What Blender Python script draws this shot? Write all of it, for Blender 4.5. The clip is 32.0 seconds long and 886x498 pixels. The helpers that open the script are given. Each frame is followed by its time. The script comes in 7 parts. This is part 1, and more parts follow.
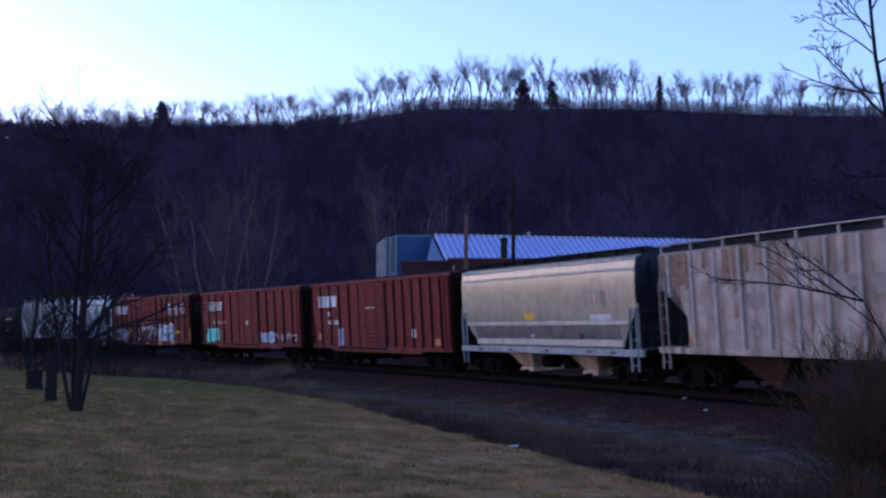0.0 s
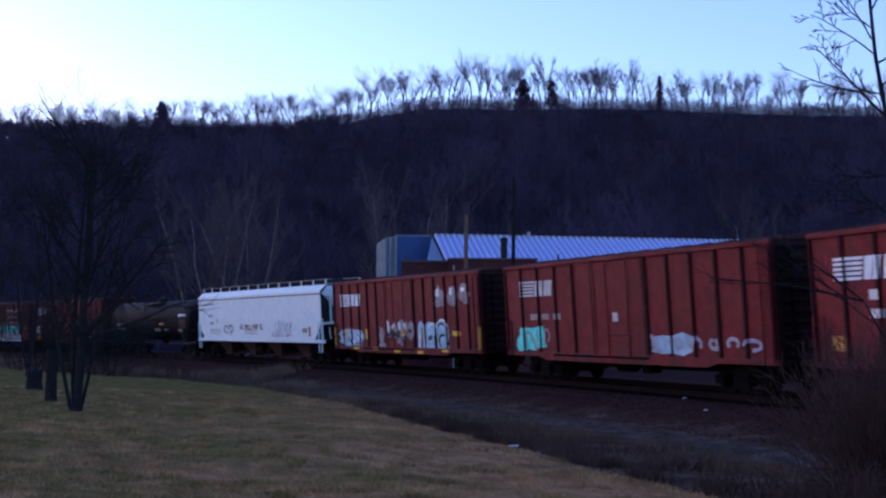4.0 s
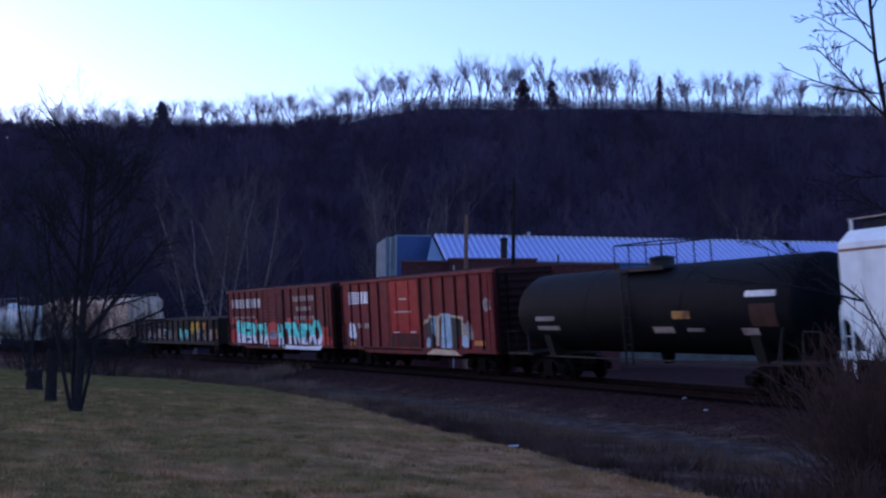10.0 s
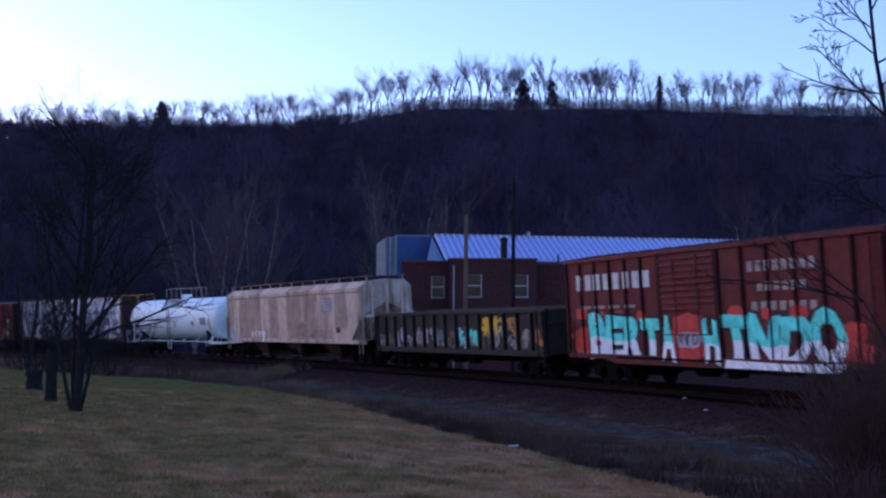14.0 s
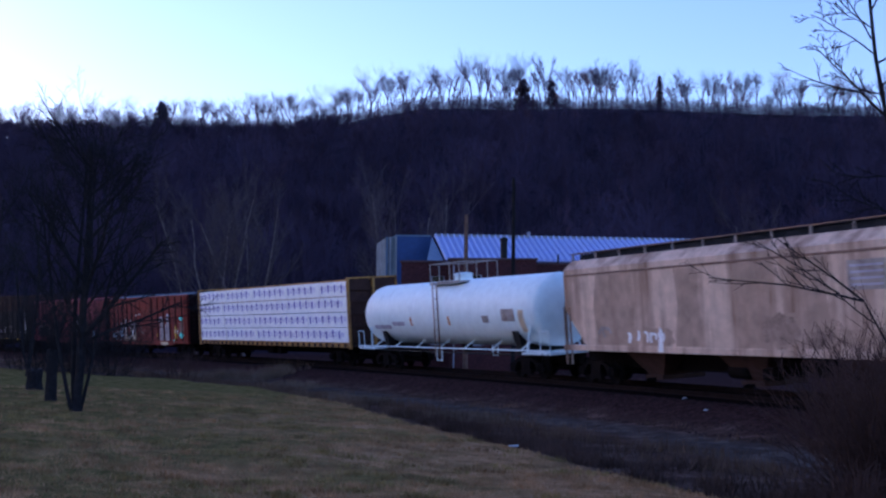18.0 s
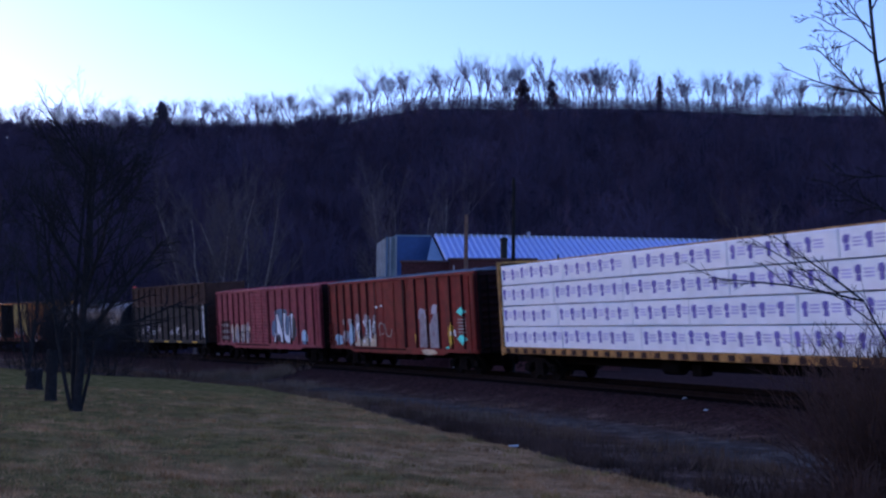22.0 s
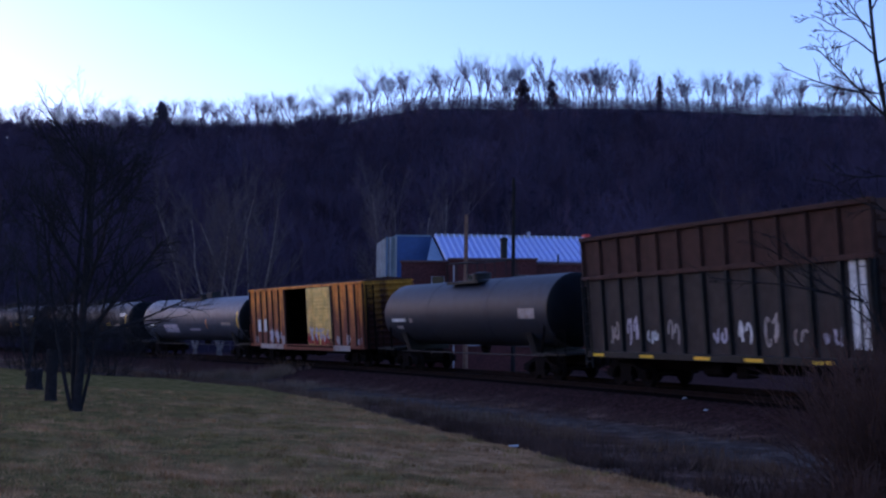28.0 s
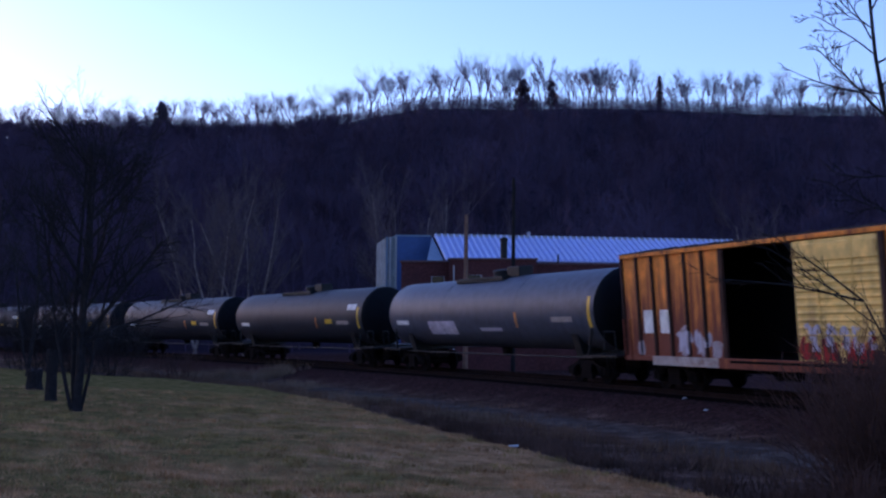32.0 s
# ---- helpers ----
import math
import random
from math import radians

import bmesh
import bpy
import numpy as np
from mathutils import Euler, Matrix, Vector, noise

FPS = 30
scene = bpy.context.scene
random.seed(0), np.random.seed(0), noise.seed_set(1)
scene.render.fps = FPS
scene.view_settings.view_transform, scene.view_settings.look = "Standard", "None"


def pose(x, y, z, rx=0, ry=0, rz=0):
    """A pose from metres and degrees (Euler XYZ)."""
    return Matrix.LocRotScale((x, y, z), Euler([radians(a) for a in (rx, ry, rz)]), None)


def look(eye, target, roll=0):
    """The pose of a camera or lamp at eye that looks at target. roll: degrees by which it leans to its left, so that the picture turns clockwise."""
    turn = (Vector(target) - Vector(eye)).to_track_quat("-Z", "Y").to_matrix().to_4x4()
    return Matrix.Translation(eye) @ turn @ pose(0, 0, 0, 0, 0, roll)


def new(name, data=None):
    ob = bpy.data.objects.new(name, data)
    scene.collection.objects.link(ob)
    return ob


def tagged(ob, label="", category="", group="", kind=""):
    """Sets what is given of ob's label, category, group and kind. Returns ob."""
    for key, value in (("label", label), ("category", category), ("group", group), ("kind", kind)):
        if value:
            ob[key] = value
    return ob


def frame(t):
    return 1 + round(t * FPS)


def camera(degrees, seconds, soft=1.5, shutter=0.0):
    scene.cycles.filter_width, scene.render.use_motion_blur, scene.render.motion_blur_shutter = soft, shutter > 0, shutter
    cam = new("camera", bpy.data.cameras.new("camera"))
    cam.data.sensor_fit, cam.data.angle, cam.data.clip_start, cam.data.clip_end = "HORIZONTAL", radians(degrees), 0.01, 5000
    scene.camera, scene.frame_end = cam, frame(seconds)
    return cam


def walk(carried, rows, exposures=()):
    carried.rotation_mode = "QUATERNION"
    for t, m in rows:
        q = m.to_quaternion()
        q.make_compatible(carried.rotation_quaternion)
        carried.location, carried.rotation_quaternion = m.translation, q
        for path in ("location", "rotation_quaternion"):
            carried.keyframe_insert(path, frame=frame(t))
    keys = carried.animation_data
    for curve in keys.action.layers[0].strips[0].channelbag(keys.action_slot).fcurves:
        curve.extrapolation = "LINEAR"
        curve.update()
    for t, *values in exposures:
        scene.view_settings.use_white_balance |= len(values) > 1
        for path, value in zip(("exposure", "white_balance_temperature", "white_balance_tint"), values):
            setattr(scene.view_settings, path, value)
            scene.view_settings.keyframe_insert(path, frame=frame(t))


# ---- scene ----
cam = camera(42.69, 32.0, soft=2.3, shutter=0.35)
EYE = (0.0, 0.0, 1.985)
STILL = look(EYE, (0.0, 10.0, 1.985 + 10 * math.tan(radians(4.211))), 0.245)
walk(cam, [(0.0, STILL), (32.0, STILL)], exposures=[(0.0, 2.15, 5900, 48), (9.0, 2.13, 5880, 48), (15.0, 2.11, 5850, 48), (20.0, 2.04, 5630, 48), (23.0, 2.04, 5680, 48), (28.0, 2.02, 5820, 48), (32.0, 2.02, 5820, 48)])

# ---- light: the sun is down behind the wooded ridge ----
SUN_EL, SUN_AZ = radians(4.5), radians(-54.0)      # azimuth from +y towards +x
world = bpy.data.worlds.new("sky")
scene.world = world
world.use_nodes = True
wn = world.node_tree
sky = wn.nodes.new("ShaderNodeTexSky")
sky.sky_type = "NISHITA"
sky.sun_disc = False
sky.sun_elevation, sky.sun_rotation = SUN_EL, SUN_AZ
sky.air_density, sky.dust_density, sky.ozone_density = 1.0, 0.9, 3.0
wn.links.new(sky.outputs[0], wn.nodes["Background"].inputs[0])
wn.nodes["Background"].inputs[1].default_value = 0.15
sun = new("sun", bpy.data.lights.new("sun", "SUN"))
sun.data.energy, sun.data.angle, sun.data.color = 2.0, radians(0.53), (1.0, 0.86, 0.7)
sun_dir = Vector((math.sin(SUN_AZ) * math.cos(SUN_EL), math.cos(SUN_AZ) * math.cos(SUN_EL), math.sin(SUN_EL)))
sun.matrix_world = look(sun_dir * 600, (0, 0, 0))


# ---- materials ----
def mat(name, col, rough=0.7, metal=0.0, var=0.25, scale=3.0, dirt=None, dirt_amount=0.45, dirt_scale=0.7, streak=False,
        bump=0.15, fine=40.0, spec=0.2, rise=None):
    """Two scales of variation on a base colour, with optional dirt or vertical streaks of another colour, and fine relief."""
    m = bpy.data.materials.new(name)
    m.use_nodes = True
    t = m.node_tree
    n, l = t.nodes, t.links
    b = n["Principled BSDF"]
    tc = n.new("ShaderNodeTexCoord")
    mp = n.new("ShaderNodeMapping")
    l.new(tc.outputs["Object"], mp.inputs[0])
    a = n.new("ShaderNodeTexNoise")
    a.inputs["Scale"].default_value, a.inputs["Detail"].default_value = scale, 6
    l.new(mp.outputs[0], a.inputs["Vector"])
    ramp = n.new("ShaderNodeMapRange")
    ramp.inputs["From Min"].default_value, ramp.inputs["From Max"].default_value = 0.3, 0.7
    ramp.inputs["To Min"].default_value, ramp.inputs["To Max"].default_value = 1 - var, 1 + var
    l.new(a.outputs[0], ramp.inputs[0])
    mul = n.new("ShaderNodeMix")
    mul.data_type, mul.blend_type = "RGBA", "MULTIPLY"
    mul.inputs[0].default_value = 1
    mul.inputs[6].default_value = (*col, 1)
    l.new(ramp.outputs[0], mul.inputs[7])
    out = mul.outputs[2]
    if dirt:
        d = n.new("ShaderNodeTexNoise")
        d.inputs["Scale"].default_value, d.inputs["Detail"].default_value = dirt_scale, 8
        d.inputs["Roughness"].default_value = 0.65
        if streak:
            m2 = n.new("ShaderNodeMapping")
            m2.inputs["Scale"].default_value = (2.2, 2.2, 0.22)
            l.new(tc.outputs["Object"], m2.inputs[0])
            l.new(m2.outputs[0], d.inputs["Vector"])
        else:
            l.new(mp.outputs[0], d.inputs["Vector"])
        dirty = d.outputs[0]
        if rise:            # second colour that strengthens towards the bottom, such as rust on yellow paint
            sp = n.new("ShaderNodeSeparateXYZ")
            l.new(tc.outputs["Object"], sp.inputs[0])
            hz = n.new("ShaderNodeMapRange")
            hz.inputs["From Min"].default_value, hz.inputs["From Max"].default_value = rise[0], rise[1]
            hz.inputs["To Min"].default_value, hz.inputs["To Max"].default_value = rise[2], 0.0
            l.new(sp.outputs["Z"], hz.inputs[0])
            ad = n.new("ShaderNodeMath")
            l.new(dirty, ad.inputs[0])
            l.new(hz.outputs[0], ad.inputs[1])
            dirty = ad.outputs[0]
        r2 = n.new("ShaderNodeMapRange")
        r2.inputs["From Min"].default_value = 0.72 - 0.4 * dirt_amount
        r2.inputs["From Max"].default_value = 0.92 - 0.4 * dirt_amount
        l.new(dirty, r2.inputs[0])
        mx = n.new("ShaderNodeMix")
        mx.data_type = "RGBA"
        l.new(r2.outputs[0], mx.inputs[0])
        l.new(out, mx.inputs[6])
        mx.inputs[7].default_value = (*dirt, 1)
        out = mx.outputs[2]
    l.new(out, b.inputs["Base Color"])
    b.inputs["Roughness"].default_value, b.inputs["Metallic"].default_value = rough, metal
    b.inputs["Specular IOR Level"].default_value = spec
    if bump:
        f = n.new("ShaderNodeTexNoise")
        f.inputs["Scale"].default_value, f.inputs["Detail"].default_value = fine, 4
        l.new(mp.outputs[0], f.inputs["Vector"])
        bp = n.new("ShaderNodeBump")
        bp.inputs["Strength"].default_value, bp.inputs["Distance"].default_value = bump, 0.02
        l.new(f.outputs[0], bp.inputs["Height"])
        l.new(bp.outputs[0], b.inputs["Normal"])
    return m


RUST = (0.16, 0.065, 0.03)
M = dict(
    red=mat("oxide_red_paint", (0.19, 0.0135, 0.0155), 0.65, dirt=(0.078, 0.017, 0.016), dirt_amount=0.5, streak=True, rise=(1.0, 2.2, 0.1)),
    # post colours are the side paints darkened for the posts' shaded flanks
    red_post=mat("shade_dark_red_post_paint", (0.048, 0.0085, 0.009), 0.75, spec=0.1, dirt=(0.02, 0.009, 0.009), dirt_amount=0.5),
    pink_post=mat("shade_dark_pink_post_paint", (0.12, 0.018, 0.022), 0.75, spec=0.1, dirt=(0.05, 0.014, 0.015), dirt_amount=0.5),
    red_dark=mat("dull_red_paint", (0.075, 0.018, 0.017), 0.75, spec=0.15, dirt=(0.025, 0.014, 0.014), dirt_amount=0.55),
    # near-black end paint: the shade between coupled cars put into the red
    end_shade=mat("shade_black_red_end_paint", (0.024, 0.009, 0.009), 0.85, spec=0.08, dirt=(0.01, 0.007, 0.007), dirt_amount=0.5),
    # hopper ends: the body paint as it looks in shade, a separate colour
    end_dark=mat("shaded_blue_grey_end_paint", (0.028, 0.034, 0.042), 0.8, spec=0.15, dirt=(0.012, 0.012, 0.013), dirt_amount=0.5),
    roof_dark=mat("dark_grey_roof_paint", (0.022, 0.024, 0.032), 0.85, spec=0.1, dirt=(0.05, 0.045, 0.05), dirt_amount=0.35),
    roof_pale=mat("weathered_blue_grey_roof_paint", (0.13, 0.145, 0.19), 0.7, spec=0.15, dirt=(0.06, 0.06, 0.075), dirt_amount=0.5),
    brick_red=mat("brown_red_paint", (0.135, 0.014, 0.014), 0.65, dirt=(0.058, 0.018, 0.016), dirt_amount=0.5, streak=True, rise=(1.0, 2.2, 0.08)),
    orange_red=mat("orange_red_paint", (0.20, 0.015, 0.009), 0.65, dirt=(0.085, 0.017, 0.012), dirt_amount=0.5, streak=True),
    pink_red=mat("faded_pink_red_paint", (0.29, 0.042, 0.052), 0.65, dirt=(0.15, 0.03, 0.035), dirt_amount=0.45, streak=True),
    bright_red=mat("bright_red_paint", (0.36, 0.012, 0.012), 0.55, dirt=(0.16, 0.028, 0.022), dirt_amount=0.4),
    yellow=mat("mustard_yellow_paint", (0.72, 0.215, 0.028), 0.65, dirt=(0.16, 0.038, 0.02), dirt_amount=0.52, dirt_scale=1.3, streak=True, rise=(1.1, 4.3, 0.34)),
    cream=mat("pale_cream_yellow_paint", (0.80, 0.50, 0.14), 0.6, dirt=(0.33, 0.17, 0.06), dirt_amount=0.45, streak=True, rise=(1.2, 3.2, 0.12)),
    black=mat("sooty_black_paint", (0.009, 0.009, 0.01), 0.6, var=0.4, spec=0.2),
    steel=mat("brown_black_steel", (0.008, 0.006, 0.006), 0.9, spec=0.03, dirt=(0.017, 0.009, 0.007), dirt_amount=0.45, dirt_scale=3),
    rail=mat("rusty_rail_steel", (0.018, 0.011, 0.010), 0.9, 0.0, spec=0.02, dirt=(0.012, 0.008, 0.007), dirt_amount=0.5, dirt_scale=6),
    white=mat("white_paint", (0.74, 0.81, 0.80), 0.5, var=0.06, dirt=(0.46, 0.50, 0.49), dirt_amount=0.32, streak=True, bump=0.03),
    stencil=mat("faded_white_stencil", (0.62, 0.6, 0.57), 0.7, dirt=(0.3, 0.2, 0.17), dirt_amount=0.35, dirt_scale=5),
    worn=mat("worn_grey_stencil", (0.34, 0.28, 0.25), 0.75, dirt=(0.2, 0.1, 0.08), dirt_amount=0.5, dirt_scale=4),
    grey=mat("silver_grey_paint", (0.35, 0.335, 0.28), 0.42, 0.5, var=0.14, dirt=(0.21, 0.19, 0.165), dirt_amount=0.45, streak=True, bump=0.05),
    pale=mat("pale_weathered_grey_paint", (0.44, 0.345, 0.29), 0.65, var=0.3, scale=1.6, dirt=(0.20, 0.105, 0.07), dirt_amount=0.72, dirt_scale=1.0, streak=True),
    # ribs, brackets and board: a lighter tone than the ribbed hopper's sides
    pale_rib=mat("light_grey_rib_paint", (0.47, 0.39, 0.345), 0.6, var=0.2, scale=3, dirt=(0.30, 0.19, 0.145), dirt_amount=0.4, dirt_scale=1.5, streak=True),
    band_cream=mat("faded_cream_paint", (0.56, 0.50, 0.41), 0.55, var=0.15, dirt=(0.34, 0.28, 0.22), dirt_amount=0.4, dirt_scale=1.5, streak=True),
    sill_grey=mat("chalky_grey_sill_paint", (0.33, 0.34, 0.35), 0.65, var=0.2, dirt=(0.20, 0.16, 0.14), dirt_amount=0.45, dirt_scale=2.0),
    strip_grey=mat("brown_grey_strip_paint", (0.17, 0.145, 0.13), 0.7, var=0.3, scale=2, dirt=(0.24, 0.21, 0.19), dirt_amount=0.5, dirt_scale=1.2, streak=True),
    pale_rust=mat("rust_run_on_grey_paint", (0.27, 0.15, 0.105), 0.75, var=0.35, scale=4, dirt=(0.19, 0.09, 0.06), dirt_amount=0.5, dirt_scale=1.4, streak=True),
    tan=mat("tan_dusty_paint", (0.66, 0.45, 0.335), 0.65, var=0.16, dirt=(0.26, 0.14, 0.09), dirt_amount=0.66, streak=True, dirt_scale=0.42),
    tank_grey=mat("dark_grey_tank_paint", (0.046, 0.053, 0.075), 0.5, spec=0.25, dirt=(0.027, 0.030, 0.040), dirt_amount=0.42, streak=True, bump=0.04),
    tank_black=mat("black_tank_paint", (0.0032, 0.0042, 0.006), 0.7, spec=0.07, dirt=(0.007, 0.007, 0.0075), dirt_amount=0.42, streak=True, bump=0.04),
    # yellow at the top, turning dark red-brown towards the bottom
    yellow_end=mat("dark_yellow_end_paint", (0.26, 0.11, 0.014), 0.8, dirt=(0.03, 0.009, 0.007), dirt_amount=0.6, streak=True, spec=0.1, rise=(1.2, 4.2, 0.34)),
    tank_dark=mat("dull_black_grey_tank_paint", (0.016, 0.019, 0.028), 0.55, spec=0.18, dirt=(0.011, 0.013, 0.017), dirt_amount=0.42, streak=True, bump=0.04),
    olive=mat("dull_green_brown_paint", (0.040, 0.030, 0.027), 0.75, spec=0.15, dirt=(0.050, 0.034, 0.030), dirt_amount=0.5, streak=True),
    rust_brown=mat("rusted_brown_steel", (0.050, 0.022, 0.017), 0.8, spec=0.15, dirt=(0.03, 0.017, 0.014), dirt_amount=0.5, streak=True),
    olive_grey=mat("grey_green_spray_paint", (0.10, 0.15, 0.14), 0.7),
    tan_dark=mat("brown_dust_on_tan_paint", (0.42, 0.27, 0.195), 0.7, var=0.2, dirt=(0.32, 0.185, 0.13), dirt_amount=0.45, streak=True),
    tan_stain=mat("faded_brown_tag_on_tan", (0.30, 0.19, 0.14), 0.7, var=0.3, scale=5, dirt=(0.48, 0.32, 0.235), dirt_amount=0.55, dirt_scale=3),
    ochre=mat("ochre_paint", (0.40, 0.185, 0.05), 0.7, dirt=(0.13, 0.055, 0.028), dirt_amount=0.58, dirt_scale=1.6),
    wrap=mat("white_lumber_wrap", (0.88, 0.86, 0.87), 0.4, var=0.07, scale=2.0, bump=0.6, fine=4, spec=0.4),
    print_blue=mat("violet_blue_print", (0.17, 0.13, 0.42), 0.5, var=0.2),
    print_pale=mat("pale_violet_print", (0.52, 0.47, 0.68), 0.5, var=0.2),
    g_cyan=mat("turquoise_spray_paint", (0.06, 0.80, 0.66), 0.5, var=0.25),
    g_white=mat("white_spray_paint", (0.84, 0.84, 0.85), 0.5, var=0.15),
    g_red=mat("red_spray_paint", (0.60, 0.05, 0.04), 0.5, var=0.25),
    g_black=mat("black_spray_paint", (0.02, 0.02, 0.025), 0.5, var=0.2),
    g_blue=mat("pale_blue_spray_paint", (0.36, 0.52, 0.62), 0.5, var=0.25),
    g_lilac=mat("lilac_grey_spray_paint", (0.40, 0.36, 0.42), 0.5, var=0.25),
    g_haze=mat("thin_white_spray_mist", (0.32, 0.265, 0.28), 0.6, var=0.3, scale=5, dirt=(0.17, 0.07, 0.065), dirt_amount=0.5, dirt_scale=2.5),
    g_cream=mat("cream_spray_paint", (0.60, 0.45, 0.30), 0.5, var=0.25),
    rust_paint=mat("rusted_through_paint", (0.15, 0.042, 0.02), 0.8, var=0.4, spec=0.15, dirt=(0.40, 0.14, 0.024), dirt_amount=0.5, dirt_scale=1.6, streak=True),
    g_brown=mat("dull_brown_spray_paint", (0.22, 0.12, 0.085), 0.6, var=0.3),
    g_yellow=mat("yellow_reflector", (0.75, 0.42, 0.03), 0.4, var=0.1),
    g_orange=mat("orange_panel_paint", (0.55, 0.20, 0.05), 0.5, var=0.2),
    tie=mat("creosoted_timber", (0.013, 0.009, 0.009), 0.95, fine=25, spec=0.0),
    blue_roof=mat("blue_grey_metal_roofing", (0.31, 0.345, 0.60), 0.45, 0.0, var=0.08, dirt=(0.2, 0.24, 0.42), dirt_amount=0.3, bump=0.02),
    cover_grey=mat("mottled_cover_grey", (0.085, 0.085, 0.08), 0.9, var=0.3, scale=0.8, spec=0.1, dirt=(0.04, 0.038, 0.038), dirt_amount=0.5, streak=True),
    # light on the roof ribs put into a paler seam colour
    blue_seam=mat("lit_blue_roof_seam", (0.50, 0.55, 0.78), 0.4, var=0.06, bump=0),
    blue_wall=mat("dark_blue_metal_siding", (0.03, 0.075, 0.20), 0.5, var=0.12, bump=0.04),
    pale_wall=mat("pale_grey_green_siding", (0.19, 0.22, 0.23), 0.7, var=0.35, scale=1.5, dirt=(0.10, 0.12, 0.13), dirt_amount=0.5, streak=True),
    grey_wall=mat("blue_grey_siding", (0.12, 0.18, 0.26), 0.6, var=0.15),
    brick=mat("dark_red_brick", (0.078, 0.026, 0.026), 0.9, var=0.3, scale=6, spec=0.1, dirt=(0.05, 0.02, 0.022), dirt_amount=0.5),
    mortar=mat("coping_stone", (0.11, 0.06, 0.06), 0.85, spec=0.15),
    frame_white=mat("white_window_frame", (0.30, 0.29, 0.31), 0.5, var=0.08),
    pole_wood=mat("weathered_pole_wood", (0.16, 0.085, 0.06), 0.85, spec=0.15, streak=True, dirt=(0.1, 0.06, 0.045)),
    pole_dark=mat("dark_pole_wood", (0.014, 0.012, 0.013), 0.9, spec=0.1),
    bark=mat("dark_grey_bark", (0.020, 0.017, 0.018), 0.95, var=0.35, scale=8, bump=0.4, fine=14, spec=0.08),
    bark_brown=mat("brown_twig_bark", (0.060, 0.033, 0.028), 0.95, var=0.35, scale=8, bump=0.2, spec=0.08),
    bark_pale=mat("pale_mottled_bark", (0.165, 0.125, 0.115), 0.9, var=0.4, scale=2.5, spec=0.1, dirt=(0.06, 0.045, 0.045), dirt_amount=0.5, dirt_scale=1.5),
    bark_twig=mat("grey_brown_twig_bark", (0.088, 0.066, 0.07), 0.95, var=0.35, scale=3, bump=0, spec=0.06),
    # violet of the distant haze mixed into the woodland bark colour
    bark_wood=mat("haze_tinted_woodland_bark", (0.055, 0.038, 0.064), 0.95, var=0.5, scale=0.05, bump=0, spec=0.05),
    needle=mat("dark_conifer_needles", (0.05, 0.040, 0.055), 0.95, var=0.4, bump=0, spec=0.05),
    weed=mat("dead_brown_weed_stalks", (0.125, 0.070, 0.046), 0.95, var=0.5, scale=0.7, bump=0, spec=0.05),
    weed_dark=mat("dark_brown_tangled_stalks", (0.082, 0.046, 0.036), 0.95, var=0.5, scale=0.9, bump=0, spec=0.0),
    weed_pale=mat("pale_dead_grass", (0.19, 0.125, 0.088), 0.95, spec=0.05, var=0.35, scale=1.5, bump=0),
    blade=mat("winter_lawn_blades", (0.40, 0.205, 0.098), 0.95, spec=0.0, var=0.5, scale=1.4, dirt=(0.15, 0.10, 0.036), dirt_amount=0.5, dirt_scale=0.4, bump=0),
    green_blade=mat("dull_green_lawn_blades", (0.26, 0.165, 0.062), 0.95, spec=0.0, var=0.5, scale=1.4, bump=0),
    stone=mat("grey_ballast_stone", (0.034, 0.021, 0.020), 0.95, var=0.5, scale=5, spec=0.0),
    litter=mat("white_litter", (0.36, 0.36, 0.36), 0.6, var=0.1),
)
glass = bpy.data.materials.new("window_glass")
glass.use_nodes = True
gb = glass.node_tree.nodes["Principled BSDF"]
gb.inputs["Base Color"].default_value = (0.006, 0.009, 0.015, 1)
gb.inputs["Roughness"].default_value = 0.1
gb.inputs["Specular IOR Level"].default_value = 0.25
M["glass"] = glass


